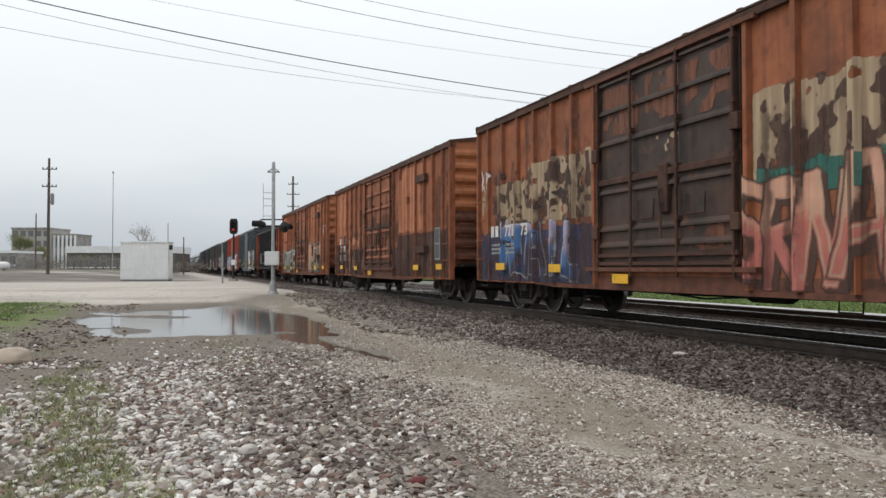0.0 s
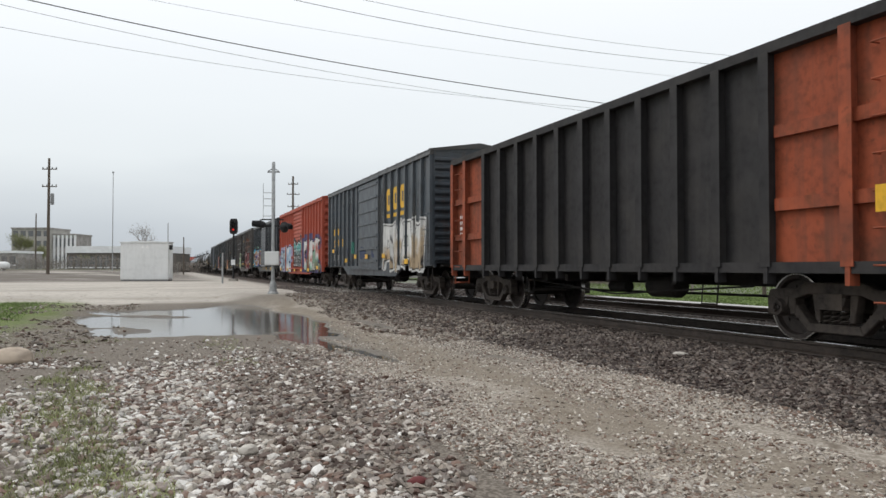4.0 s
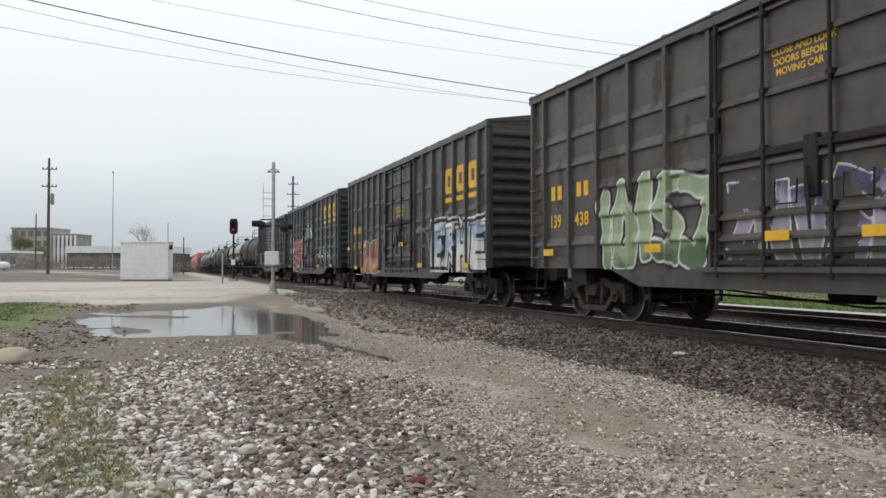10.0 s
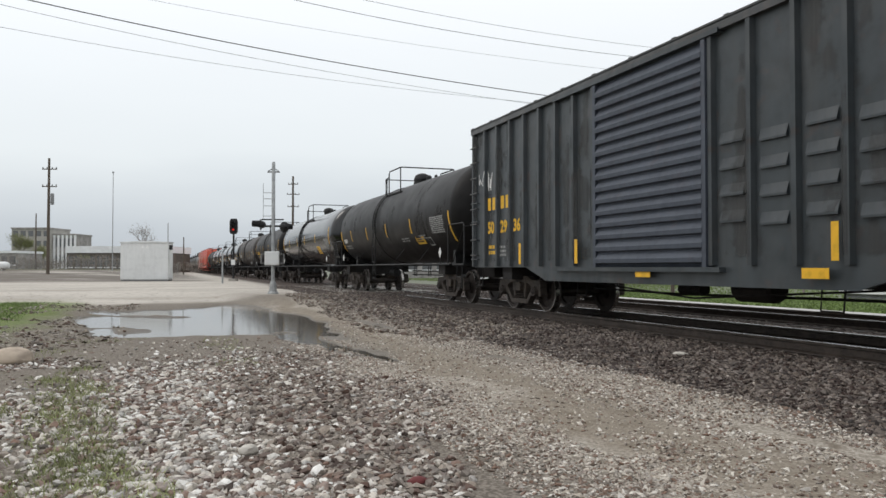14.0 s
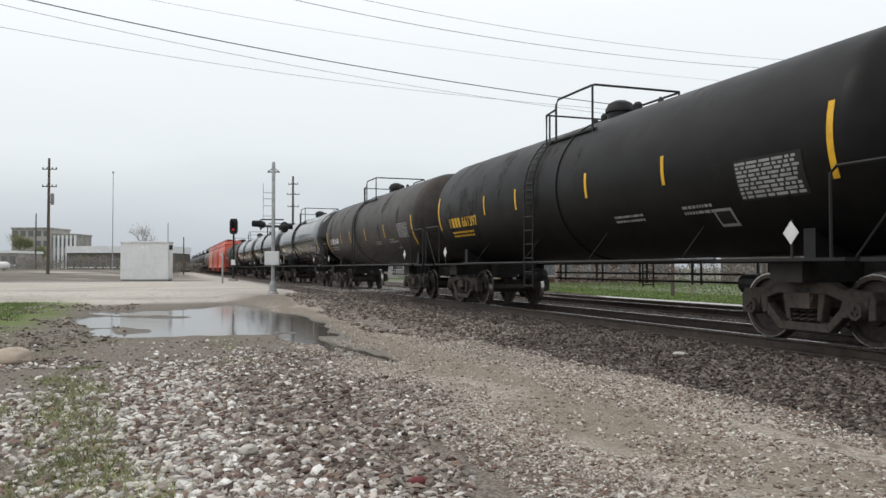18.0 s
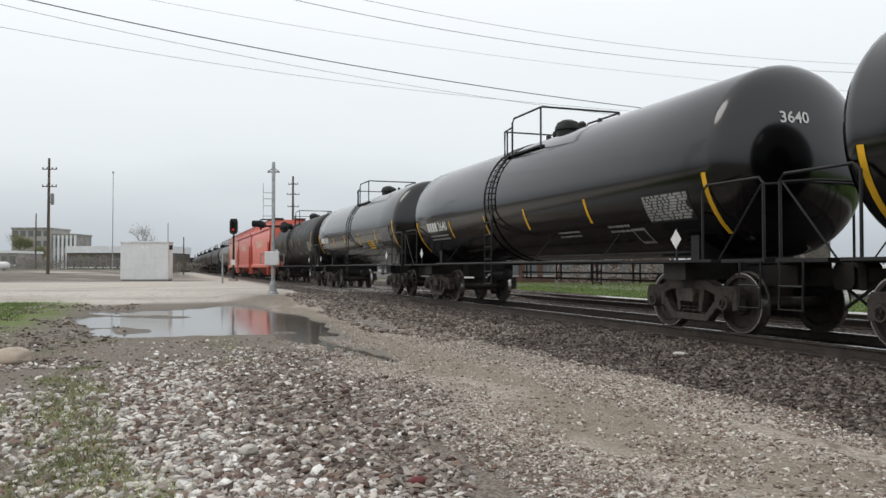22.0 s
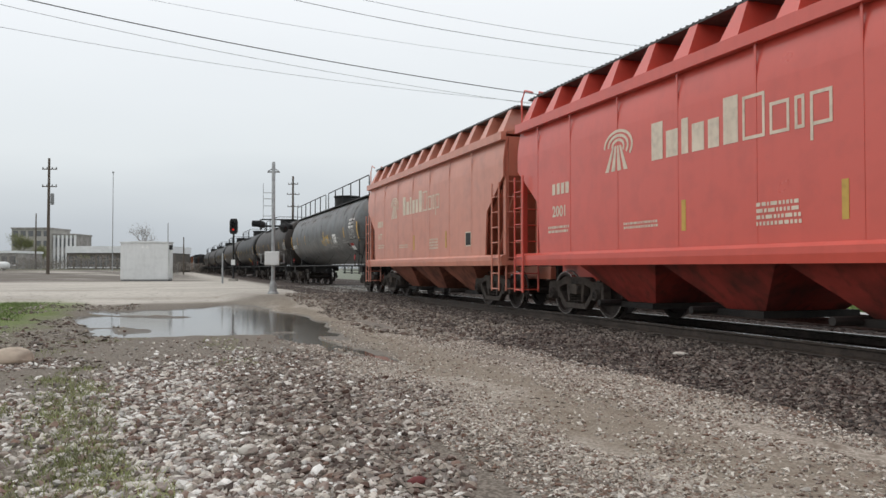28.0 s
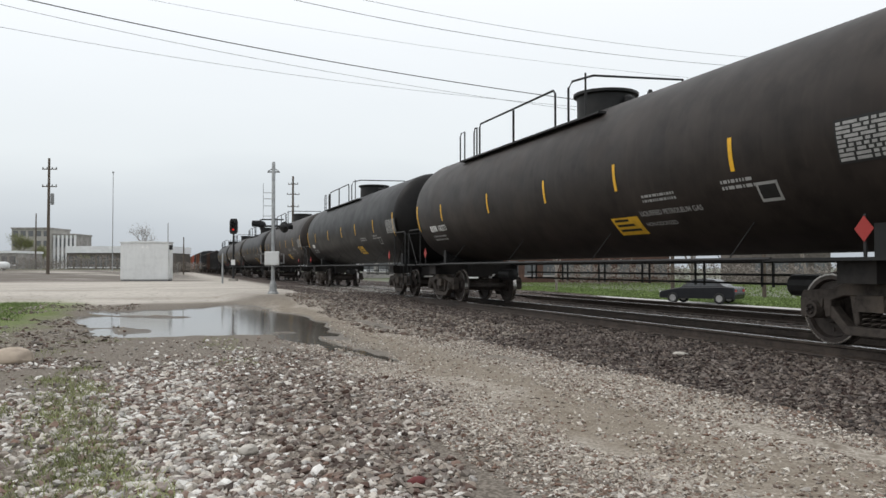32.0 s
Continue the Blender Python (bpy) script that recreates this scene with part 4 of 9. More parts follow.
def tankcar(label, x_left, length, skin, radius=1.47, axis_z=2.63, walkway=False, seams=(), saddle=True, ladder_at=None, inset=1.2, head=0.40, hd=0.66, placard="letter_white", top_at=0.0):
    L = length / 2
    car = new_car("tank_car", label, x_left, length)
    sk = M[skin]
    bm = bmesh.new()
    E = L + head
    prof = [(0.02, -E)] + [(radius * math.sin(a), -E + hd * (1 - math.cos(a))) for a in np.linspace(0.12, math.pi / 2, 9)]
    prof += [(radius, x) for x in np.linspace(-E + hd, E - hd, 9)[1:-1]]
    prof += [(r, -h) for r, h in prof[:10][::-1]]
    lathe(bm, prof, 56, "x", at=(0, 0, axis_z))
    part("tank_shell", bm, sk, car, smooth=True)
    for x in seams:
        bm = bmesh.new()
        lathe(bm, [(radius - 0.01, x - 0.05), (radius + 0.022, x - 0.045), (radius + 0.022, x + 0.045), (radius - 0.01, x + 0.05)], 56, "x", at=(0, 0, axis_z), closed=True)
        part("jacket_band", bm, sk, car, smooth=True)
    # stub sills, saddles and end platforms
    for s in (-1, 1):
        bm = bmesh.new()
        box(bm, s * (L - 1.9) if s > 0 else -L - 0.3, L + 0.3 if s > 0 else -(L - 1.9), -0.32, 0.32, 0.72, 1.12)
        box(bm, s * (L - inset) - 0.28, s * (L - inset) + 0.28, -1.35, 1.35, 0.80, 1.10)
        part("stub_sill", bm, M["steel_dark"], car)
        bm = bmesh.new()
        prism(bm, [(s * (L - inset) - 0.10, 1.08), (s * (L - inset) + 0.10, 1.08), (s * (L - inset) + 0.10, 1.62), (s * (L - inset) - 0.10, 1.62)], -0.95, 0.95)
        part("saddle", bm, M["black_iron"], car)
        bm = bmesh.new()
        xa, xb = sorted((s * (L + 0.10), s * (L + 0.95)))
        box(bm, xa, xb, -1.50, 1.50, 1.06, 1.11)
        box(bm, *sorted((s * (L - 2.6), s * (L - 0.1))), -1.52, -1.14, 1.07, 1.11)
        box(bm, *sorted((s * (L - 2.6), s * (L - 0.1))), 1.14, 1.52, 1.07, 1.11)
        part("end_platform", bm, M["black_iron"], car)
        for e in (-1, 1):
            bm = bmesh.new()
            y = e * 1.46
            rod(bm, [(s * (L - 0.35), y, 1.1), (s * (L - 0.35), y, 2.12), (s * (L - 0.25), y, 2.20), (s * (L + 0.82), y, 2.20), (s * (L + 0.90), y, 2.12), (s * (L + 0.90), y, 1.1)], 0.022, 6)
            rod(bm, [(s * (L + 0.0), y, 1.1), (s * (L + 0.86), y, 2.1)], 0.014, 5)
            part("end_handrail", bm, M["black_iron"], car)
        bm = bmesh.new()
        rod(bm, [(s * (L + 0.90), -1.46, 2.1), (s * (L + 0.92), -0.8, 2.16), (s * (L + 0.92), 0.8, 2.16), (s * (L + 0.90), 1.46, 2.1)], 0.02, 6)
        part("end_handrail", bm, M["black_iron"], car)
        bm = bmesh.new()
        x = s * (L + 0.68)
        rod(bm, [(x - 0.2, -1.5, 1.08), (x - 0.2, -1.52, 0.45), (x + 0.2, -1.52, 0.45), (x + 0.2, -1.5, 1.08)], 0.018, 5)
        rod(bm, [(x - 0.2, -1.52, 0.75), (x + 0.2, -1.52, 0.75)], 0.014, 5)
        part("sill_step", bm, M["black_iron"], car)
        # placard holder
        bm = bmesh.new()
        px = s * (L - 0.95)
        prism(bm, [(px, 1.28), (px + 0.13, 1.43), (px, 1.58), (px - 0.13, 1.43)], -1.50, -1.49)
        part("placard", bm, M[placard], car, "diamond placard")
        bm = bmesh.new()
        box(bm, px - 0.02, px + 0.02, -1.488, -1.47, 1.10, 1.60)
        part("placard_post", bm, M["black_iron"], car)
    # side rail along the belly with its struts
    for e in (-1, 1):
        bm = bmesh.new()
        rod(bm, [(-L + 2.4, e * 1.50, 1.10), (L - 2.4, e * 1.50, 1.10)], 0.030, 6)
        for x in np.linspace(-L + 3.2, L - 3.2, 4):
            rod(bm, [(x - 0.03, e * 1.49, 1.10), (x + 0.03, e * 1.08, 1.64)], 0.009, 5)
        part("side_rail", bm, M["black_iron"], car)
    zt = axis_z + radius
    # manway, fittings and railed platform on top
    bm = bmesh.new()
    lathe(bm, [(0.27, zt - 0.10), (0.27, zt + 0.13), (0.31, zt + 0.14), (0.31, zt + 0.20), (0.25, zt + 0.32), (0.13, zt + 0.38), (0.03, zt + 0.40)] if not walkway else [(0.62, zt - 0.15), (0.62, zt + 0.34), (0.70, zt + 0.36), (0.70, zt + 0.42), (0.05, zt + 0.44)], 20, "z", at=(0.22 + top_at if not walkway else 0.0, 0, 0))
    part("manway", bm, M["black_iron"], car, smooth=True)
    for x, r, h in ((-0.55, 0.09, 0.22), (-0.95, 0.07, 0.18), (0.72, 0.10, 0.22), (1.5, 0.06, 0.16)):
        bm = bmesh.new()
        lathe(bm, [(r, zt - 0.1), (r, zt + h), (r * 0.5, zt + h + 0.05)], 10, "z", at=(x + top_at, 0.1, 0))
        part("valve", bm, M["black_iron"], car, smooth=True)
    if not walkway:
        xa, xb, yo = -1.15 + top_at, 0.88 + top_at, 1.02
        zs_ = axis_z + math.sqrt(radius ** 2 - yo ** 2)
        zh = zs_ + 0.92
        bm = bmesh.new()
        for e in (-1, 1):
            box(bm, xa, xb, e * (yo - 0.2) - 0.22, e * (yo - 0.2) + 0.22, zs_ + 0.03, zs_ + 0.07)
        for x in (xa + 0.05, xb - 0.05):
            bar(bm, (x, -yo, zs_ + 0.02), (x, yo, zs_ + 0.02), 0.07)
        part("top_platform", bm, M["black_iron"], car)
        for e in (-1, 1):
            bm = bmesh.new()
            rod(bm, [(xa, e * yo, zs_), (xa, e * yo, zh - 0.24), (xa + 0.45, e * yo, zh - 0.20)], 0.024, 6)
            rod(bm, [(xa + 0.15, e * yo, zs_), (xa + 0.15, e * yo, zh - 0.26)], 0.02, 6)
            part("railing", bm, M["black_iron"], car)
            bm = bmesh.new()
            rod(bm, [(xa + 0.45, e * yo, zs_), (xa + 0.45, e * yo, zh - 0.10), (xa + 0.55, e * yo, zh), (xb - 0.08, e * yo, zh), (xb, e * yo * 0.97, zh), (xb, 0, zh)], 0.024, 6)
            rod(bm, [(xb - 0.05, e * yo, zs_), (xb - 0.05, e * yo, zh)], 0.022, 6)
            part("railing", bm, M["black_iron"], car)
        bm = bmesh.new()
        rod(bm, [(xa, -yo, zh - 0.24), (xa, yo, zh - 0.24)], 0.02, 6)
        part("railing", bm, M["black_iron"], car)
        for e in (-1, 1):
            bm = bmesh.new()
            x = xa + 0.1 if ladder_at is None else ladder_at
            arc = [(e * (radius + 0.05) * math.sin(a), axis_z + (radius + 0.05) * math.cos(a)) for a in np.linspace(0.75, 1.75, 8)] + [(e * 1.52, 1.6), (e * 1.52, 0.55)]
            for dx in (-0.21, 0.21):
                rod(bm, [(x + dx, y, z) for y, z in arc], 0.02, 5)
            for k in range(11):
                a = 0.75 + 0.1 * k
                rod(bm, [(x - 0.21, e * (radius + 0.05) * math.sin(a), axis_z + (radius + 0.05) * math.cos(a)), (x + 0.21, e * (radius + 0.05) * math.sin(a), axis_z + (radius + 0.05) * math.cos(a))], 0.013, 5)
            for z in (0.6, 0.9, 1.2, 1.5, 1.8, 2.1, 2.4):
                rod(bm, [(x - 0.21, e * 1.52, z), (x + 0.21, e * 1.52, z)], 0.013, 5)
            part("side_ladder", bm, M["black_iron"], car)
    else:
        y = -1.0
        zw = axis_z + math.sqrt(radius ** 2 - y ** 2) + 0.04
        w0, w1 = (-L - 0.1, L + 0.1) if walkway == "full" else (-L + 3.0, 1.6)
        bm = bmesh.new()
        box(bm, w0, w1, y - 0.14, y + 0.04, zw - 0.03, zw + 0.01)
        part("walkway", bm, M["black_iron"], car, "grating walkway along the top")
        zh = zw + 0.80
        y -= 0.13
        spans = [(w0 + 0.05, 0.05), (0.75, w1 - 0.05)] if walkway == "full" else [(w0 + 1.45, -0.18)]
        for a, b in spans:
            bm = bmesh.new()
            rod(bm, [(a, y, zw), (a, y, zh - 0.08), (a + 0.08, y, zh), (b - 0.08, y, zh), (b, y, zh - 0.08), (b, y, zw)], 0.024, 6)
            part("railing", bm, M["black_iron"], car)
            n = max(2, int((b - a) / 1.45))
            for x in np.linspace(a, b, n + 1)[1:-1]:
                bm = bmesh.new()
                bar(bm, (x, y, zw), (x, y, zh), 0.05, 0.02)
                part("stanchion", bm, M["black_iron"], car)
        if walkway != "full":
            for a, b, top_ in ((w0, w0 + 0.35, zh - 0.02), (w0 + 1.05, w0 + 1.25, zh - 0.05)):
                bm = bmesh.new()
                rod(bm, [(a, y, zw), (a, y, top_ - 0.1), (a + 0.08, y, top_), (b, y, top_), (b, y, zw)], 0.02, 6)
                part("railing", bm, M["black_iron"], car)
            bm = bmesh.new()
            rod(bm, [(0.40, y, zw), (0.40, y, zh - 0.1), (0.46, y + 0.06, zh + 0.04), (0.9, y + 0.3, zh + 0.08), (1.2, 1.1, zh + 0.08), (1.2, 1.15, zw)], 0.024, 6)
            rod(bm, [(1.1, y, zw), (1.1, y, zh + 0.06)], 0.02, 6)
            part("railing", bm, M["black_iron"], car)
    truck(car, -L + inset)
    truck(car, L - inset)
    couplers(car, -L - 0.25, L + 0.25)
    shared('brake_pipe', ('pipe', round(L, 1)), lambda b: build_pipe(b, L), M['black_iron'], car)
    return car, L, radius, axis_z


def on_tank(radius, axis_z, z):
    return -math.sqrt(max(0.01, radius * radius - (z - axis_z) ** 2))


def tank_plate(name, car, x0, x1, z0, z1, key, R, az, label=""):
    """A sticker bent round the shell."""
    bm = bmesh.new()
    n = 6
    zs = [z0 + (z1 - z0) * i / n for i in range(n + 1)]
    a = [bm.verts.new((x0, on_tank(R, az, z) - 0.006, z)) for z in zs]
    b = [bm.verts.new((x1, on_tank(R, az, z) - 0.006, z)) for z in zs]
    for i in range(n):
        bm.faces.new((a[i], b[i], b[i + 1], a[i + 1]))
    return part(name, bm, M[key], car, label, smooth=True)


def tank_words(car, text, size, x, z, key, R, az, thick=0.006):
    ob = letters(text, size, M[key], car, x, on_tank(R, az, z + size * 0.35) - 0.05, z, thick=thick)
    slope = math.degrees(math.asin(max(-1, min(1, (z + size * 0.35 - az) / R))))
    ob.matrix_basis = pose(x, on_tank(R, az, z + size * 0.35) - 0.012, z + size * 0.35, 90 - slope, 0, 0) @ Matrix.Translation((0, -size * 0.35, 0))
    return ob


def head_words(car, text, size, y, z, material, end, R, az, hd=0.66):
    """Words that follow the dished head at the near end."""
    ob = letters(text, size, material, car, 0, 0, 0, "end_number", thick=0.004)
    me = ob.data.copy()
    for vert in me.vertices:
        yy, zz = y + vert.co.x, z + vert.co.y
        r = min(0.99, math.hypot(yy, zz - az) / R)
        vert.co = (end - hd * (1 - math.sqrt(1 - r * r)) + 0.012, yy, zz)
    ob.data = me
    ob.matrix_basis = pose(0, 0, 0)


def tank_data(car, x, z, w, rows, key, R, az, seed, size=0.05):
    for r in range(rows):
        zz = z - r * size * 1.7
        bm = bmesh.new()
        bars(bm, x, 0, 0, w, 1, size, random.Random(seed + r))
        slope = math.degrees(math.asin(max(-1, min(1, (zz - az) / R))))
        part("stencil", bm, M[key], car, at=pose(0, on_tank(R, az, zz + size / 2) - 0.010, zz, -slope))


def tank_dress(car, L, R, az, mark_key="letter_white", number="", blocks=4, seed=1, stripes=(), stripe_z=(2.31, 2.78), long_z=(2.06, 3.0), panel_z=(1.92, 2.48), yellow_plate=None, size=0.36, mark_x=0.7, mark_z=2.08, panel_on=0.0, end_in=0.34):
    """Lettering and reflectors; x counts from the left end of the barrel."""
    x, pitch = -L + mark_x, size * 0.62
    for i in range(blocks):
        tank_plate("mark_block", car, x + i * pitch, x + i * pitch + size * 0.46, mark_z, mark_z + size * 0.70, mark_key, R, az)
    if number:
        tank_words(car, number, size, x + blocks * pitch + size * 0.25, mark_z, mark_key, R, az, size * 0.02)
    grey = "stencil_grey" if mark_key == "letter_white" else mark_key
    tank_data(car, x + 0.08, mark_z - 0.16, size * 4.4, 2, grey, R, az, seed, 0.055)
    for q in (-L + 0.34, L - end_in):
        tank_plate("reflector", car, q - 0.05, q + 0.05, long_z[0], long_z[1], "yellow_tape", R + 0.002, az, "long yellow reflective stripe")
    for q in stripes:
        tank_plate("reflector", car, -L + q - 0.042, -L + q + 0.042, stripe_z[0], stripe_z[1], "yellow_tape", R, az, "yellow reflective stripe")
    p0, p1 = panel_z
    xa, xb = L - 2.05 + panel_on, L - 0.80 + panel_on
    tank_plate("data_panel", car, xa, xb, p0, p1, "black_iron", R, az, "stencilled table of test dates")
    rr = random.Random(seed)
    for k in range(9):
        z = p0 + 0.03 + (p1 - p0 - 0.05) * k / 9
        u = xa + 0.03
        while u < xb - 0.1:
            w = rr.choice((0.07, 0.12, 0.2))
            tank_plate("data_line", car, u, min(u + w, xb - 0.03), z, z + 0.036, "stencil_grey", R + 0.003, az)
            u += w + 0.035
    tank_data(car, L - 5.4, p0 - 0.05, 0.9, 2, "stencil_grey", R, az, seed + 5, 0.045)
    tank_data(car, L - 3.4, p0 - 0.02, 0.7, 2, "stencil_grey", R, az, seed + 6, 0.05)
    tank_plate("info_plate", car, L - 2.75, L - 2.35, p0 - 0.32, p0 - 0.06, "stencil_grey", R, az)
    tank_plate("info_plate", car, L - 2.71, L - 2.39, p0 - 0.28, p0 - 0.10, "black_iron", R + 0.003, az)
    if yellow_plate:
        q, z0, z1 = yellow_plate
        st = tank_plate("sticker", car, -L + q - 0.42, -L + q + 0.42, z0, z1, "letter_yellow", R, az, "yellow safety sticker")
        for k in range(3):
            tank_plate("sticker_line", car, -L + q - 0.34, -L + q + 0.30 - 0.1 * k, z0 + 0.06 + k * (z1 - z0) / 3.6, z0 + 0.10 + k * (z1 - z0) / 3.6, "black_iron", R + 0.003, az)


# ---- covered hoppers ----


def hopper(label, x_left, length, skin, number, marks_key="letter_cream", shift=0.0):
    L = length / 2
    car = new_car("hopper_car", label, x_left, length)
    sk = M[skin]
    eave, sill, w = 4.08, 1.18, HALF
    cutz0, cutz1, cutx = 2.36, 3.14, 1.0
    for s in (-1, 1):
        # side sheet, slightly bowed, with cut-away lower corners at the ends
        bm = bmesh.new()
        outline = [(-L, 3.44), (-L, cutz1), (-L + cutx, cutz0), (-L + cutx + 0.1, sill), (L - cutx - 0.1, sill), (L - cutx, cutz0), (L, cutz1), (L, 3.44)]
        prism(bm, outline, s * (w - 0.10), s * (w - 0.06))
        lean = [(w - 0.06, 3.44), (w - 0.068, 3.58), (w - 0.085, 3.72), (w - 0.110, 3.86), (w - 0.14, 4.0), (w - 0.16, eave)]
        extrude_x(bm, [(s * a, b) for a, b in lean] + [(s * (a - 0.04), b) for a, b in lean[::-1]], -L, L)
        part("side_sheet", bm, sk, car, smooth=True)
        bm = bmesh.new()
        box(bm, -L - 0.02, L + 0.02, s * (w - 0.13), s * (w + 0.0), eave - 0.09, eave + 0.10)
        part("top_chord", bm, sk, car)
        bm = bmesh.new()
        extrude_x(bm, [(s * (w - 0.16), sill - 0.14), (s * (w - 0.02), sill - 0.14), (s * w, sill - 0.02), (s * w, sill + 0.07), (s * (w - 0.06), sill + 0.12), (s * (w - 0.16), sill + 0.12)], -L - 0.02, L + 0.02)
        part("side_sill", bm, sk, car)
    # tub between the side sheets: sloped end sheets, hopper bays below
    bm = bmesh.new()
    prism(bm, [(-L + 0.02, eave), (-L + 0.02, cutz1 + 0.02), (-L + 2.7, sill - 0.05), (L - 2.7, sill - 0.05), (L - 0.02, cutz1 + 0.02), (L - 0.02, eave)], -w + 0.22, w - 0.22)
    part("tub", bm, sk, car)
    bays = 3
    for i in range(bays):
        cx = (i - (bays - 1) / 2) * (length - 4.6) / bays
        bm = bmesh.new()
        hw = (length - 4.6) / bays / 2
        rings = [[(cx - hw, -w + 0.2), (cx + hw, -w + 0.2), (cx + hw, w - 0.2), (cx - hw, w - 0.2)], [(cx - 0.42, -0.75), (cx + 0.42, -0.75), (cx + 0.42, 0.75), (cx - 0.42, 0.75)]]
        up = [bm.verts.new((x, y, sill - 0.06)) for x, y in rings[0]]
        dn = [bm.verts.new((x, y, 0.36)) for x, y in rings[1]]
        bm.faces.new(up)
        bm.faces.new(dn[::-1])
        for k in range(4):
            bm.faces.new((up[k], up[(k + 1) % 4], dn[(k + 1) % 4], dn[k]))
        hp = part("hopper_bay", bm, M[skin + "_darker"], car, "darker streaked hopper bay")
        bm = bmesh.new()
        box(bm, cx - 0.55, cx + 0.55, -0.9, 0.9, 0.26, 0.36)
        lathe(bm, [(0.06, -1.35), (0.06, 1.35)], 8, "y", at=(cx - 0.5, 0, 0.34))
        part("outlet_gate", bm, M["steel_dark"], hp)
    # roof and running boards on upright brackets
    bm = bmesh.new()
    extrude_x(bm, [(-w + 0.08, eave + 0.06), (-0.5, eave + 0.33), (0.5, eave + 0.33), (w - 0.08, eave + 0.06)], -L, L)
    part("roof", bm, sk, car)
    for e in (-1, 1):
        bm = bmesh.new()
        box(bm, -L - 0.1, L + 0.1, e * 0.86 - 0.36, e * 0.86 + 0.36, eave + 0.69, eave + 0.725)
        for q in np.arange(-L, L, 0.16):
            box(bm, q, q + 0.03, e * 0.86 - 0.36, e * 0.86 + 0.36, eave + 0.715, eave + 0.745)
        part("running_board", bm, M["roof_grey"], car, "grey steel grating running board")
        for x in np.linspace(-L + 0.3, L - 0.3, 12):
            def build_bracket(bm):
                v = [(-0.0, -1.50, eave + 0.10), (0.0, -1.22, eave + 0.685), (0.0, -0.45, eave + 0.685), (0.0, -0.45, eave + 0.30)]
                a = [bm.verts.new((-0.20 if z < eave + 0.4 else -0.10, y, z)) for _, y, z in v]
                b = [bm.verts.new((0.20 if z < eave + 0.4 else 0.10, y, z)) for _, y, z in v]
                bm.faces.new(a)
                bm.faces.new(b[::-1])
                for i in range(4):
                    bm.faces.new((a[i], b[i], b[(i + 1) % 4], a[(i + 1) % 4]))
            shared("roof_bracket", ("bracket", skin), build_bracket, sk, car, at=pose(x, 0, 0, 0, 0, 0 if e < 0 else 180))
    bm = bmesh.new()
    box(bm, -L + 0.1, L - 0.1, -0.48, 0.48, eave + 0.32, eave + 0.62)
    part("hatch_trough", bm, sk, car)
    # end frames, ladders and platforms
    for s in (-1, 1):
        bm = bmesh.new()
        box(bm, *sorted((s * (L - 0.6), s * (L + 0.0))), -1.45, 1.45, sill - 0.12, sill - 0.02)
        box(bm, *sorted((s * (L - 2.6), s * (L + 0.1))), -0.36, 0.36, 0.72, sill)
        part("end_sill", bm, sk, car)
        for e in (-1, 1):
            bm = bmesh.new()
            bar(bm, (s * (L - 0.1), e * 1.42, sill), (s * (L - 0.1), e * 1.42, eave), 0.10)
            bar(bm, (s * (L - 0.15), e * 0.55, sill), (s * (L - 0.15), e * 0.55, eave - 0.6), 0.10)
            bar(bm, (s * (L - 1.35), e * 1.1, sill), (s * (L - 0.3), e * 1.1, 2.75), 0.09)
            part("end_frame", bm, sk, car)
        for y in (-1.25, 1.25):
            bm = bmesh.new()
            x = s * (L - 0.04)
            for dy in (-0.2, 0.2):
                rod(bm, [(x, y + dy, 0.45), (x, y + dy, eave + 0.66), (x - s * 0.12, y + dy * 0.9, eave + 0.86), (x - s * 0.5, y + dy * 0.9, eave + 0.74)] if y < 0 and s < 0 else [(x, y + dy, 0.45), (x, y + dy, 3.1)], 0.022, 5)
            for z in np.arange(0.5, 3.1, 0.36):
                rod(bm, [(x, y - 0.2, z), (x, y + 0.2, z)], 0.015, 5)
            part("end_ladder", bm, sk, car)
        bm = bmesh.new()
        x = s * (L - 0.25)
        for dx in (-0.21, 0.21):
            rod(bm, [(x + dx, -w - 0.03, 0.45), (x + dx, -w - 0.03, 3.0)], 0.022, 5)
        for z in np.arange(0.5, 3.0, 0.36):
            rod(bm, [(x - 0.2, -w - 0.03, z), (x + 0.2, -w - 0.03, z)], 0.015, 5)
        part("side_ladder", bm, sk, car)
    # markings
    y = -w + 0.054
    letters(number, 0.30, M[marks_key], car, -L + 1.75 + shift * 0.5, y, 2.02, thick=0.008)
    marks(car, -L + 1.75 + shift * 0.5, 2.46, marks_key, 4, 0.13, 0.22, 0.185, y)
    data_block(car, -L + 1.5, 1.78, 0.9, 2, marks_key, 3, 0.05, y)
    data_block(car, -L + 4.3, 1.72, 1.0, 2, marks_key, 4, 0.04, y)
    data_block(car, -L + 7.5, 1.80, 0.8, 4, marks_key, 5, 0.05, y)
    # emblem: a fan of bars under an arch; the name: one plain block a letter
    ex = -L + 3.86 + shift
    for k in range(4):
        bm = bmesh.new()
        xa = ex + k * 0.20
        prism(bm, [(xa, 2.68), (xa + 0.12, 2.68), (ex + 0.30 + k * 0.07, 3.12), (ex + 0.25 + k * 0.07, 3.12)], y, y + 0.004)
        part("emblem_bar", bm, M[marks_key], car)
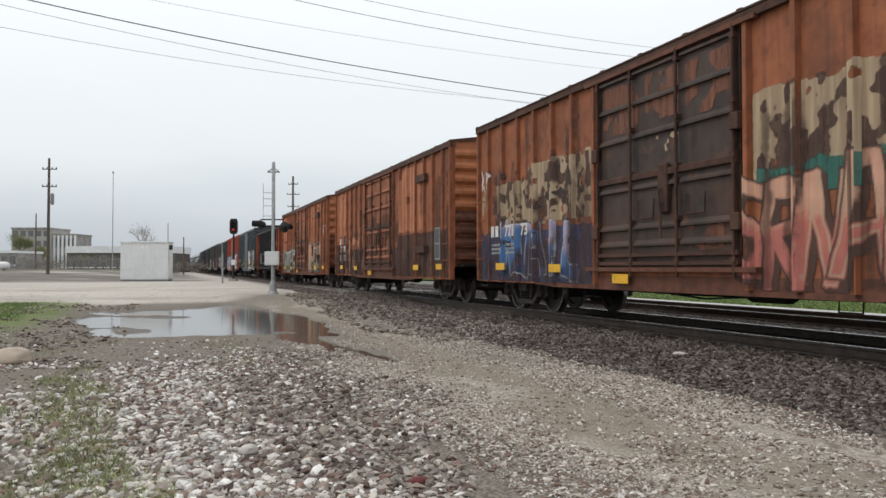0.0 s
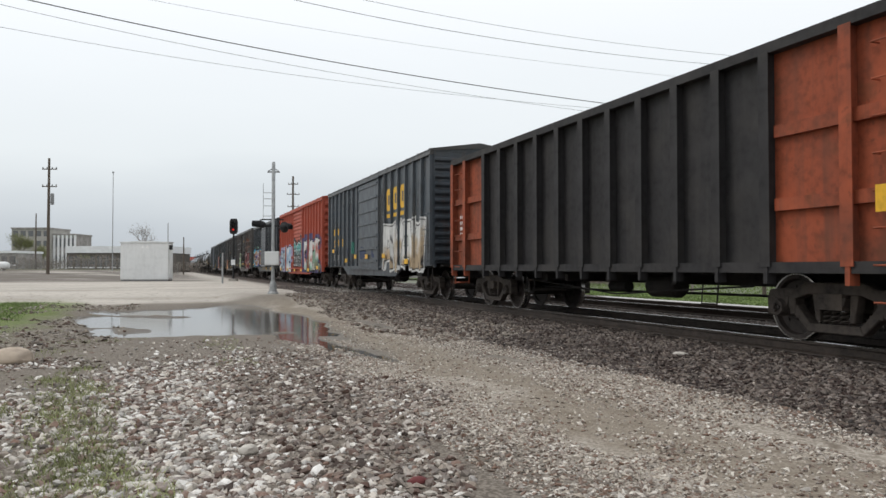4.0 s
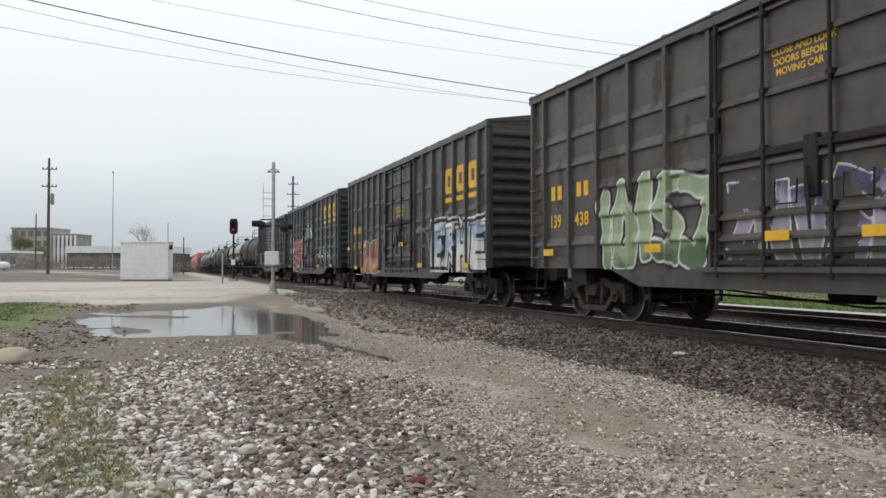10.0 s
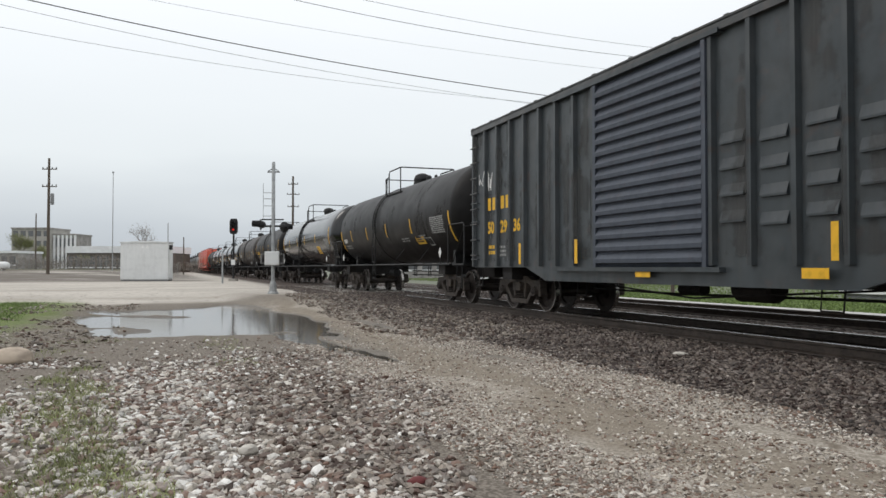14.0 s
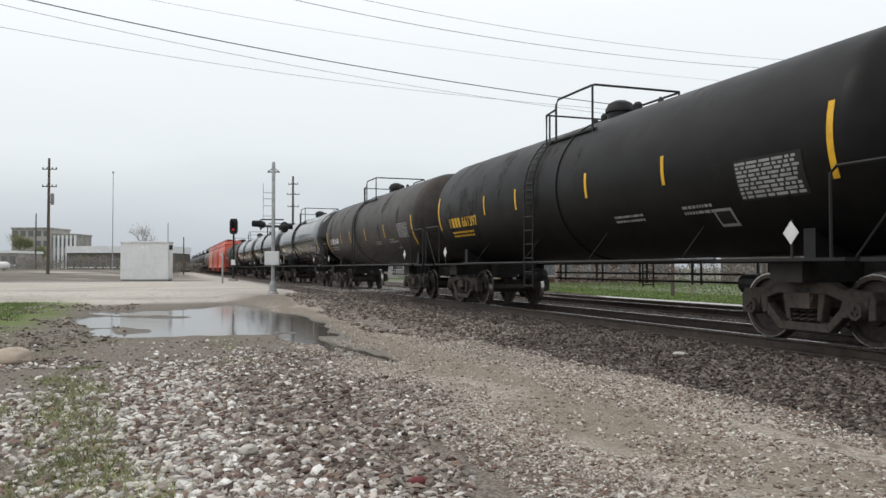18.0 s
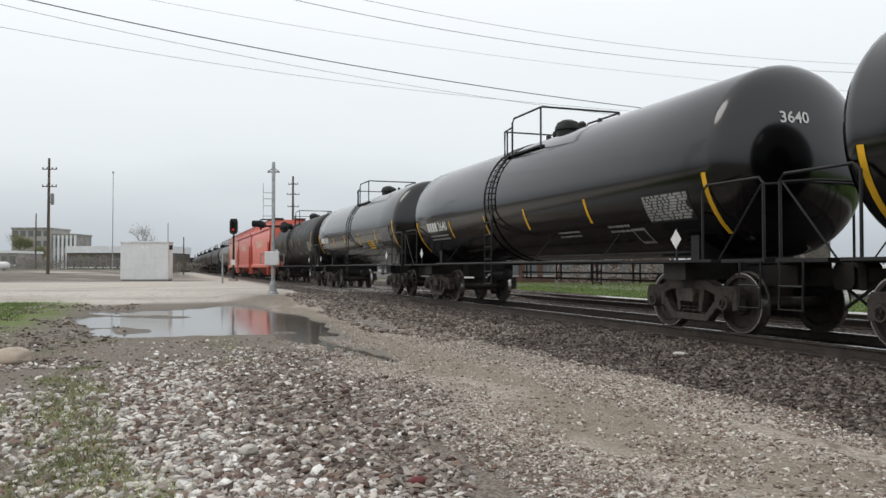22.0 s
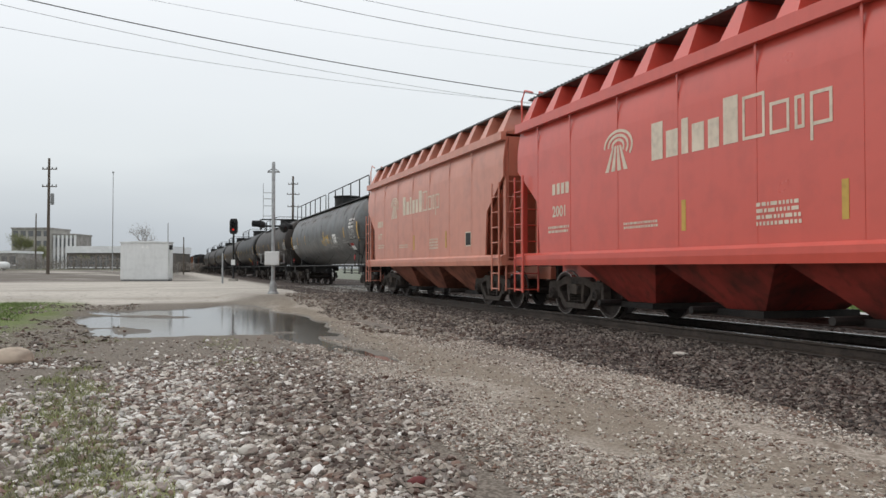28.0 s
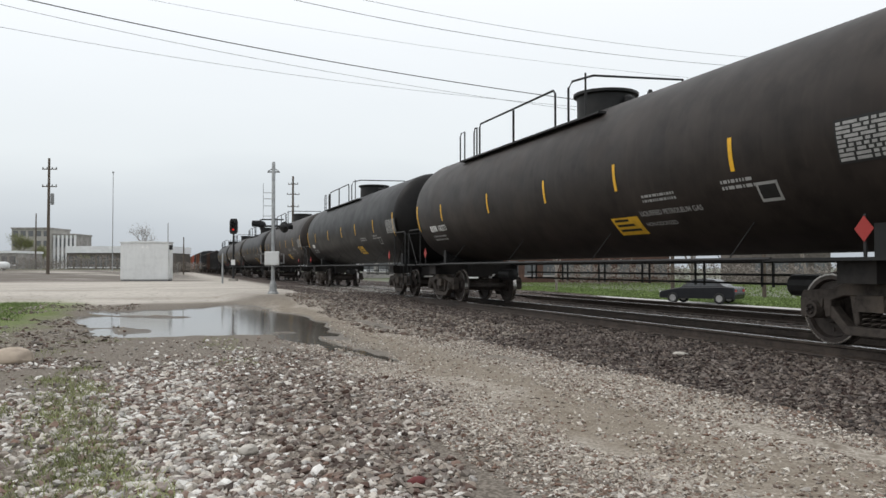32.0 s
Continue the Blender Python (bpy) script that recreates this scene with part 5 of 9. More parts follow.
    for r in (0.16, 0.27, 0.38):
        bm = bmesh.new()
        pts = [(ex + 0.42 + r * math.cos(a) * 1.15, 3.10 + r * 0.72 * math.sin(a)) for a in np.linspace(-0.6, math.pi, 16)]
        for (xa, za), (xb, zb) in zip(pts, pts[1:]):
            bar(bm, (xa, y + 0.002, za), (xb, y + 0.002, zb), 0.006, 0.05)
        part("emblem_arch", bm, M[marks_key], car)
    x = -L + 5.28 + shift
    for i, (wd, h0, h1) in enumerate(((0.30, 0, 0.60), (0.30, 0, 0.42), (0.16, 0, 0.54), (0.28, 0, 0.42), (0.24, 0, 0.42), (0.30, 0, 0.66), (0.42, 0, 0.60), (0.34, 0, 0.42), (0.16, 0, 0.42), (0.34, -0.18, 0.42))):
        bm = bmesh.new()
        if i < 6:
            box(bm, x, x + wd, y, y + 0.004, 2.72 + h0, 2.72 + h1)
        else:
            t = 0.045
            box(bm, x, x + t, y, y + 0.004, 2.72 + h0, 2.72 + h1)
            box(bm, x + wd - t, x + wd, y, y + 0.004, 2.72, 2.72 + h1)
            box(bm, x + t, x + wd - t, y, y + 0.004, 2.72 + h1 - t, 2.72 + h1)
            box(bm, x + t, x + wd - t, y, y + 0.004, 2.72, 2.72 + t)
        part("mark_block", bm, M[marks_key], car)
        x += wd + 0.09
    for q in (5.9, 8.9):
        bm = bmesh.new()
        box(bm, -L + q, -L + q + 0.10, y, y + 0.004, 1.55, 2.02)
        part("reflector", bm, M["g_gold"], car, "worn yellow reflective stripe")
    for q in (1.0, 2.4, 4.1, 5.8, 7.5, 9.2, 10.9):
        bm = bmesh.new()
        box(bm, -L + q - 0.02, -L + q + 0.02, y + 0.001, y + 0.012, 1.30, 4.0)
        part("weld_seam", bm, sk, car)
    truck(car, -L + 1.75)
    truck(car, L - 1.75)
    couplers(car, -L - 0.2, L + 0.2)
    return car, L


# ---- high-side gondola ----


def gondola(label, x_left, length, skin, end_skin=None, top=3.95):
    L = length / 2
    car = new_car("gondola_car", label, x_left, length)
    sk, es = M[skin], M[end_skin or skin]
    bm = bmesh.new()
    box(bm, -L, L, -1.42, 1.42, 1.0, 1.15)
    box(bm, -L, L, -0.33, 0.33, 0.7, 1.0)
    part("underframe", bm, M["steel_dark"], car)
    shared("brake_gear", "brake_gear", build_brake_gear, M["steel_dark"], car)
    e = 2.3
    for s in (-1, 1):
        bm = bmesh.new()
        box(bm, -L + e, L - e, *sorted((s * 1.40, s * 1.45)), 1.02, top)
        part("side_wall", bm, sk, car)
        for k in (-1, 1):
            bm = bmesh.new()
            box(bm, *sorted((k * (L - e), k * L)), *sorted((s * 1.40, s * 1.45)), 1.02, top)
            part("side_wall", bm, es, car)
            for z in (1.8, 2.75):
                bm = bmesh.new()
                box(bm, *sorted((k * (L - e + 0.1), k * (L - 0.08))), *sorted((s * 1.45, s * 1.53)), z - 0.08, z + 0.08)
                part("stiffener", bm, es, car)
        bm = bmesh.new()
        box(bm, -L, L, *sorted((s * 1.36, s * 1.60)), top - 0.02, top + 0.12)
        part("top_chord", bm, sk, car)
        bm = bmesh.new()
        box(bm, -L, L, *sorted((s * 1.36, s * 1.58)), 0.92, 1.06)
        part("side_sill", bm, sk, car)
        def build_rib(bm):
            prism(bm, [(-0.035, 0.78), (0.035, 0.78), (0.035, top), (-0.035, top)], -1.60, -1.452)
            prism(bm, [(-0.09, 1.0), (0.09, 1.0), (0.09, top), (-0.09, top)], -1.61, -1.595)
        n = 10
        for i in range(n + 1):
            shared("side_rib", ("grib", skin, top), build_rib, sk, car, at=pose(-L + e + (length - 2 * e) * i / n, 0, 0, 0, 0, 0 if s < 0 else 180))
        for k in (-1, 1):
            shared("side_rib", ("grib", end_skin, top), build_rib, es, car, at=pose(k * (L - 0.08), 0, 0, 0, 0, 0 if s < 0 else 180))
            shared("side_rib", ("grib", end_skin, top), build_rib, es, car, at=pose(k * (L - 1.0), 0, 0, 0, 0, 0 if s < 0 else 180))
    for k in (-1, 1):
        bm = bmesh.new()
        box(bm, *sorted((k * (L - 0.06), k * L)), -1.40, 1.40, 1.02, top)
        for z in (1.8, 2.75, top - 0.05):
            box(bm, *sorted((k * L, k * (L + 0.12))), -1.45, 1.45, z - 0.09, z + 0.09)
        part("end_wall", bm, es, car)
        for y in (-0.55, 0.55):
            bm = bmesh.new()
            box(bm, *sorted((k * L, k * (L + 0.10))), y - 0.07, y + 0.07, 1.0, top)
            part("end_post", bm, es, car)
        for y in (-1.2, 1.2):
            bm = bmesh.new()
            for dy in (-0.2, 0.2):
                rod(bm, [(k * (L + 0.16), y + dy, 0.55), (k * (L + 0.16), y + dy, top)], 0.02, 5)
            for z in np.arange(0.6, top, 0.38):
                rod(bm, [(k * (L + 0.16), y - 0.2, z), (k * (L + 0.16), y + 0.2, z)], 0.014, 5)
            part("end_ladder", bm, es, car)
        ladder(car, k * (L - 0.45), -1.46, 0.6, top - 0.3, 8, es, "side_ladder", stand=0.12)
    truck(car, -L + 1.7)
    truck(car, L - 1.7)
    couplers(car, -L, L)
    return car, L

# ---- the ground: one sheet to the horizon ----


def sm(a, b, v):
    t = np.clip((v - a) / (b - a), 0, 1)
    return t * t * (3 - 2 * t)


PUDDLE_Z = -0.345


def height(x, y):
    x, y = np.asarray(x, float), np.asarray(y, float)
    z = np.full(np.broadcast(x, y).shape, -0.30)
    z = z + (nz(x + 200, y + 200, 5, 0.6, 3) - 0.5) * 0.05 * sm(-60, -20, x) * sm(7, 5, y)
    ruts = np.exp(-((y - 3.0) / 0.35) ** 2) + np.exp(-((y - 4.6) / 0.35) ** 2)
    z = z - 0.025 * ruts * sm(-26, -20, x)
    z = z + sm(5.2, 6.7, y) * 0.105 - sm(15.2, 20.0, y) * 0.93
    start = -30.5 + 7.0 * sm(1.5, 4.5, y)
    r = sm(start, start - 5.0, x) * sm(19, 15, y)
    z = z * (1 - r) - 0.03 * r
    z = z + 0.72 * sm(-66, -105, x) * sm(2, -8, y)
    # hollow that holds the puddle: wide and shallow, with low bars of mud in it
    left, right = -1.2 + 0.155 * (x + 15.7), 3.72 - 0.10 * np.abs(x + 20.5)
    far = -26.4 - 2.6 * sm(-0.5, 2.5, y)
    inside = np.minimum(np.minimum(-15.5 - x, x - far) * 0.30, np.minimum(y - left, right - y))
    inside = inside + (nz(x * 0.6 + 90, y + 50, 8, 0.9, 4) - 0.5) * 0.9
    z = z - 0.095 * sm(-0.10, 0.42, inside)
    spit = np.minimum(seg_dist(x, y, (-24.2, -2.6), (-22.2, 0.2)), seg_dist(x, y, (-18.6, -1.0), (-17.4, -0.4)))
    z = z + 0.085 * sm(0.75, 0.1, spit + (nz(x * 0.8, y, 14, 1.3, 3) - 0.5) * 1.2) + (nz(x * 0.5 + 5, y + 9, 15, 1.6, 3) - 0.5) * 0.10 * sm(-0.3, 0.5, inside)
    wob = (nz(x, y, 3, 0.9, 3) - 0.5) * 0.28
    for ax, ay, bx, by, r0, r1 in ((-15.6, 2.35, -13.4, 2.42, 0.40, 0.30), (-13.4, 2.46, -12.2, 2.84, 0.26, 0.11), (-12.2, 2.84, -10.6, 3.06, 0.11, 0.05), (-13.1, 2.42, -11.3, 2.66, 0.07, 0.045)):
        t = np.clip((x - ax) / (bx - ax), 0, 1)
        z = z - 0.085 * sm(1.35, 0.7, seg_dist(x, y + wob, (ax, ay), (bx, by)) / (r0 + (r1 - r0) * t)) * sm(-0.38, -0.33, z)
    return z


def ground_material():
    m = bpy.data.materials.new("ground")
    m.use_nodes = True
    n, l = m.node_tree.nodes, m.node_tree.links
    b = n["Principled BSDF"]
    co, sep = n.new("ShaderNodeTexCoord"), n.new("ShaderNodeSeparateXYZ")
    l.new(co.outputs["Object"], sep.inputs[0])

    def noise_(scale, detail=6.0):
        t = n.new("ShaderNodeTexNoise")
        t.inputs["Scale"].default_value, t.inputs["Detail"].default_value = scale, detail
        l.new(co.outputs["Object"], t.inputs["Vector"])
        return t.outputs[0]

    def math_(op, a, b_):
        k = n.new("ShaderNodeMath")
        k.operation = op
        for i, v in enumerate((a, b_)):
            if isinstance(v, (int, float)):
                k.inputs[i].default_value = v
            else:
                l.new(v, k.inputs[i])
        return k.outputs[0]

    def step_(v, lo, hi):
        r = n.new("ShaderNodeMapRange")
        r.interpolation_type = "SMOOTHSTEP"
        r.inputs[1].default_value, r.inputs[2].default_value = lo, hi
        if lo > hi:
            r.inputs[1].default_value, r.inputs[2].default_value, r.inputs[3].default_value, r.inputs[4].default_value = hi, lo, 1.0, 0.0
        l.new(v, r.inputs[0])
        return r.outputs[0]

    def mixc(a, c, fac):
        x = n.new("ShaderNodeMix")
        x.data_type = "RGBA"
        if isinstance(fac, (int, float)):
            x.inputs[0].default_value = fac
        else:
            l.new(fac, x.inputs[0])
        for i, v in ((6, a), (7, c)):
            if isinstance(v, tuple):
                x.inputs[i].default_value = (*v, 1)
            else:
                l.new(v, x.inputs[i])
        return x.outputs[2]
    big, fine, mid_ = noise_(0.5, 4.0), noise_(38.0, 8.0), noise_(5.0, 6.0)
    wob = math_("MULTIPLY", math_("SUBTRACT", big, 0.5), 2.2)
    wob2 = math_("MULTIPLY", math_("SUBTRACT", noise_(0.16, 4.0), 0.5), 9.0)
    X, Y = math_("ADD", sep.outputs[0], wob2), math_("ADD", sep.outputs[1], wob)
    grit = step_(fine, 0.4, 0.62)
    dirt = mixc((0.13, 0.112, 0.094), (0.25, 0.222, 0.188), grit)
    dirt = mixc(dirt, (0.10, 0.105, 0.05), math_("MULTIPLY", step_(mid_, 0.52, 0.70), math_("MULTIPLY", step_(Y, -0.4, -1.6), 0.7)))
    lane = mixc((0.255, 0.224, 0.185), (0.45, 0.41, 0.355), grit)
    lane = mixc(lane, (0.19, 0.160, 0.128), step_(mid_, 0.50, 0.72))
    strip = math_('MULTIPLY', step_(Y, 3.0, 3.5), step_(Y, 4.4, 3.9))
    lane = mixc(lane, (0.205, 0.172, 0.132), math_('MULTIPLY', strip, 0.65))
    c = mixc(dirt, lane, math_("MULTIPLY", step_(Y, 1.9, 2.9), step_(X, -30, -24)))
    bal = mixc((0.055, 0.045, 0.040), (0.125, 0.100, 0.088), grit)
    c = mixc(c, bal, step_(Y, 4.8, 5.35))
    pale = mixc((0.42, 0.385, 0.34), (0.58, 0.545, 0.49), grit)
    drag = n.new('ShaderNodeTexNoise')
    mpd = n.new('ShaderNodeMapping')
    mpd.inputs['Scale'].default_value = (0.45, 0.12, 1.0)
    l.new(co.outputs['Object'], mpd.inputs[0])
    l.new(mpd.outputs[0], drag.inputs['Vector'])
    drag.inputs['Scale'].default_value, drag.inputs['Detail'].default_value = 1.0, 7.0
    pale = mixc(pale, (0.21, 0.185, 0.155), math_('MULTIPLY', step_(drag.outputs[0], 0.44, 0.68), 0.5))
    pale = mixc(pale, (0.17, 0.15, 0.125), step_(mid_, 0.55, 0.75))
    road_y = step_(sep.outputs[1], 6.6, 5.2)
    c = mixc(c, pale, math_("MULTIPLY", step_(X, -28.0, -32.5), road_y))
    asph = mixc((0.16, 0.142, 0.124), (0.42, 0.39, 0.35), math_('MULTIPLY', step_(drag.outputs[0], 0.50, 0.62), 0.9))
    c = mixc(c, asph, math_("MULTIPLY", step_(sep.outputs[0], -60, -64), step_(sep.outputs[1], 4.5, 2.0)))
    grass_ = mixc((0.10, 0.165, 0.032), (0.16, 0.24, 0.06), grit)
    c = mixc(c, grass_, step_(sep.outputs[1], 30.9, 31.2))
    moss = math_('MULTIPLY', step_(Y, -2.2, -3.6), math_('MULTIPLY', step_(sep.outputs[0], -33.0, -30.5), step_(sep.outputs[0], -10.0, -20.0)))
    c = mixc(c, mixc((0.10, 0.14, 0.040), (0.17, 0.21, 0.075), grit), math_('MULTIPLY', moss, 0.85))
    c = mixc(c, mixc((0.10, 0.11, 0.06), (0.16, 0.14, 0.10), grit), math_("MULTIPLY", step_(sep.outputs[0], -112, -120), step_(sep.outputs[1], 2.0, 0.0)))
    # wet, darker rim where the ground lies low
    wet = math_("MULTIPLY", step_(sep.outputs[2], -0.305, -0.345), step_(sep.outputs[0], -9.0, -11.0))
    c = mixc(c, (0.085, 0.075, 0.062), math_("MULTIPLY", wet, 0.75))
    l.new(c, b.inputs["Base Color"])
    rg = n.new("ShaderNodeMapRange")
    rg.inputs[3].default_value, rg.inputs[4].default_value = 0.92, 0.42
    l.new(wet, rg.inputs[0])
    l.new(rg.outputs[0], b.inputs["Roughness"])
    b.inputs["Specular IOR Level"].default_value = 0.10
    bp = n.new("ShaderNodeBump")
    bp.inputs["Strength"].default_value, bp.inputs["Distance"].default_value = 0.7, 0.03
    l.new(noise_(26.0, 8.0), bp.inputs["Height"])
    l.new(bp.outputs[0], b.inputs["Normal"])
    return m


def sheet(name, xs, ys, zfun, material):
    x, y = np.meshgrid(xs, ys, indexing="ij")
    z = zfun(x, y)
    co = np.stack([x, y, z], -1).reshape(-1, 3)
    nx, ny = len(xs), len(ys)
    i = np.arange(nx - 1)[:, None] * ny + np.arange(ny - 1)[None, :]
    quads = np.stack([i, i + ny, i + ny + 1, i + 1], -1).reshape(-1, 4)
    me = bpy.data.meshes.new(name)
    me.vertices.add(len(co))
    me.vertices.foreach_set("co", co.ravel())
    me.loops.add(quads.size)
    me.loops.foreach_set("vertex_index", quads.ravel().astype(np.int32))
    me.polygons.add(len(quads))
    me.polygons.foreach_set("loop_start", np.arange(0, quads.size, 4, dtype=np.int32))
    me.update(calc_edges=True)
    me.polygons.foreach_set("use_smooth", np.ones(len(quads), dtype=bool))
    me.materials.append(material)
    return new(name, me)


gx = np.concatenate(([-3000, -1500, -800, -500, -350, -260, -200, -160], np.arange(-135, -40, 2.5), np.arange(-40, -32, 0.4), np.arange(-32, -9, 0.13), np.arange(-9, 5, 0.2), [6, 9, 14, 25, 50, 120, 400, 3000]))
gy = np.concatenate(([-3000, -900, -400, -200, -120, -80, -50, -35, -25, -18, -14], np.arange(-12, -4, 0.5), np.arange(-4, 7.5, 0.11), np.arange(7.5, 21, 0.5), [22, 24, 27, 32, 40, 60, 100, 180, 400, 1000, 3000]))
ground = tagged(sheet("ground", gx, gy, height, ground_material()), "damp gravel and dirt ground beside the railway", "ground", kind="structure")

water_mat = mat("water", (0.085, 0.075, 0.060), 0.03, vary=0.2, grain=0.8, bump=0.05, bump_scale=5.0, spec=0.5)
water_mat.node_tree.nodes["Principled BSDF"].inputs["IOR"].default_value = 1.33
for link in list(water_mat.node_tree.links):
    if link.to_socket.name == "Roughness":
        water_mat.node_tree.links.remove(link)
water_mat.node_tree.nodes["Principled BSDF"].inputs["Roughness"].default_value = 0.09
bm = bmesh.new()
bm.faces.new([bm.verts.new(v) for v in ((-30.6, -4.2, PUDDLE_Z), (-9.9, -4.2, PUDDLE_Z), (-9.9, 4.4, PUDDLE_Z), (-30.6, 4.4, PUDDLE_Z))])
tagged(new("puddle_water", mesh_of("puddle_water", bm, water_mat)), "still rain puddle that mirrors the sky and the train", "water", kind="structure")

# ---- crushed stone, in real pieces ----


def stone_material(name, dark, light, power):
    m = bpy.data.materials.new(name)
    m.use_nodes = True
    n, l = m.node_tree.nodes, m.node_tree.links
    b = n["Principled BSDF"]
    g, r, co, nt, ad = n.new("ShaderNodeNewGeometry"), n.new("ShaderNodeValToRGB"), n.new("ShaderNodeTexCoord"), n.new("ShaderNodeTexNoise"), n.new("ShaderNodeMath")
    l.new(co.outputs["Object"], nt.inputs["Vector"])
    nt.inputs["Scale"].default_value, nt.inputs["Detail"].default_value = 0.8, 3.0
    ad.operation = "MULTIPLY_ADD"
    l.new(nt.outputs[0], ad.inputs[0])
    ad.inputs[1].default_value = power
    sub = n.new("ShaderNodeMath")
    sub.operation = "SUBTRACT"
    l.new(g.outputs["Random Per Island"], sub.inputs[0])
    sub.inputs[1].default_value = power * 0.5
    l.new(sub.outputs[0], ad.inputs[2])
    l.new(ad.outputs[0], r.inputs[0])
    e = r.color_ramp.elements
    e[0].color, e[1].color = (*dark, 1), (*light, 1)
    k = e.new(0.45)
    k.color = tuple(dark[i] * 0.62 + light[i] * 0.38 for i in range(3)) + (1,)
    k = e.new(0.72)
    k.color = tuple(dark[i] * 0.45 + light[i] * 0.55 * (1.05, 0.97, 0.88)[i] for i in range(3)) + (1,)
    k = e.new(0.25)
    k.color = tuple(dark[i] * (1.6, 1.15, 1.0)[i] for i in range(3)) + (1,)
    fine = n.new("ShaderNodeTexNoise")
    fine.inputs["Scale"].default_value = 55
    l.new(co.outputs["Object"], fine.inputs["Vector"])
    mx = n.new("ShaderNodeMix")
    mx.data_type, mx.blend_type = "RGBA", "OVERLAY"
    mx.inputs[0].default_value = 0.5
    l.new(r.outputs[0], mx.inputs[6])
    l.new(fine.outputs[0], mx.inputs[7])
    l.new(mx.outputs[2], b.inputs["Base Color"])
    b.inputs["Roughness"].default_value, b.inputs["Specular IOR Level"].default_value = 0.7, 0.35
    return m


OCT_V = np.array([(1, 0, 0), (-1, 0, 0), (0, 1, 0), (0, -1, 0), (0, 0, 1), (0, 0, -1)], float)
OCT_F = np.array([(0, 2, 4), (2, 1, 4), (1, 3, 4), (3, 0, 4), (2, 0, 5), (1, 2, 5), (3, 1, 5), (0, 3, 5)])
T_ = (1 + 5 ** 0.5) / 2
ICO_V = np.array([(-1, T_, 0), (1, T_, 0), (-1, -T_, 0), (1, -T_, 0), (0, -1, T_), (0, 1, T_), (0, -1, -T_), (0, 1, -T_), (T_, 0, -1), (T_, 0, 1), (-T_, 0, -1), (-T_, 0, 1)]) / math.hypot(1, T_)
ICO_F = np.array([(0, 11, 5), (0, 5, 1), (0, 1, 7), (0, 7, 10), (0, 10, 11), (1, 5, 9), (5, 11, 4), (11, 10, 2), (10, 7, 6), (7, 1, 8), (3, 9, 4), (3, 4, 2), (3, 2, 6), (3, 6, 8), (3, 8, 9), (4, 9, 5), (2, 4, 11), (6, 2, 10), (8, 6, 7), (9, 8, 1)])


def stones(name, label, x, y, size, material, seed, sink=0.25, blocky=0.3, rugged=1.0):
    """Angular chips; the larger share of eight-faced shards, the rest twenty-faced lumps."""
    r = np.random.RandomState(seed)
    sets = []
    lump = r.rand(len(x)) < blocky
    base = 0
    cos, fs = [], []
    for sel, V, F in ((~lump, OCT_V, OCT_F), (lump, ICO_V, ICO_F)):
        n, k = int(sel.sum()), len(V)
        if not n:
            continue
        xx, yy, sz = x[sel], y[sel], size[sel]
        z = height(xx, yy)
        v = V[None] * (1 + (r.rand(n, k, 1) - 0.5) * 0.9 * rugged) + (r.rand(n, k, 3) - 0.5) * 0.5 * rugged
        v = v * (sz[:, None] * np.stack([0.9 + 0.8 * r.rand(n), 0.65 + 0.5 * r.rand(n), 0.45 + 0.4 * r.rand(n)], 1))[:, None, :]
        q = np.stack([np.cos(r.rand(n) * 3.1), (r.rand(n) - 0.5) * 0.5, (r.rand(n) - 0.5) * 0.5, r.randn(n)], 1)
        q /= np.linalg.norm(q, axis=1, keepdims=True)
        w, qx, qy, qz = q.T
        R = np.stack([np.stack([1 - 2 * (qy * qy + qz * qz), 2 * (qx * qy - w * qz), 2 * (qx * qz + w * qy)], 1),
                      np.stack([2 * (qx * qy + w * qz), 1 - 2 * (qx * qx + qz * qz), 2 * (qy * qz - w * qx)], 1),
                      np.stack([2 * (qx * qz - w * qy), 2 * (qy * qz + w * qx), 1 - 2 * (qx * qx + qy * qy)], 1)], 1)
        v = np.einsum("nij,nkj->nki", R, v)
        v += np.stack([xx, yy, z + sz * (0.5 - sink)], 1)[:, None, :]
        cos.append(v.reshape(-1, 3))
        fs.append((F[None] + (np.arange(n) * k)[:, None, None]).reshape(-1, 3) + base)
        base += n * k
    co, f = np.concatenate(cos), np.concatenate(fs)
    me = bpy.data.meshes.new(name)
    me.vertices.add(len(co))
    me.vertices.foreach_set("co", co.ravel())
    me.loops.add(f.size)
    me.loops.foreach_set("vertex_index", f.ravel().astype(np.int32))
    me.polygons.add(len(f))
    me.polygons.foreach_set("loop_start", np.arange(0, f.size, 3, dtype=np.int32))
    me.update(calc_edges=True)
    me.polygons.foreach_set("use_smooth", np.zeros(len(f), dtype=bool))
    me.materials.append(material)
    return tagged(new(name, me), label, "gravel", kind="stuff")


rs = np.random.RandomState(4)


def scatter(n, x0, x1, y0, y1, toward=0.0):
    """Spots, denser towards x1 where toward > 0."""
    u = rs.rand(n)
    x = x1 - (x1 - x0) * u ** (1 + toward)
    return x, y0 + (y1 - y0) * rs.rand(n)


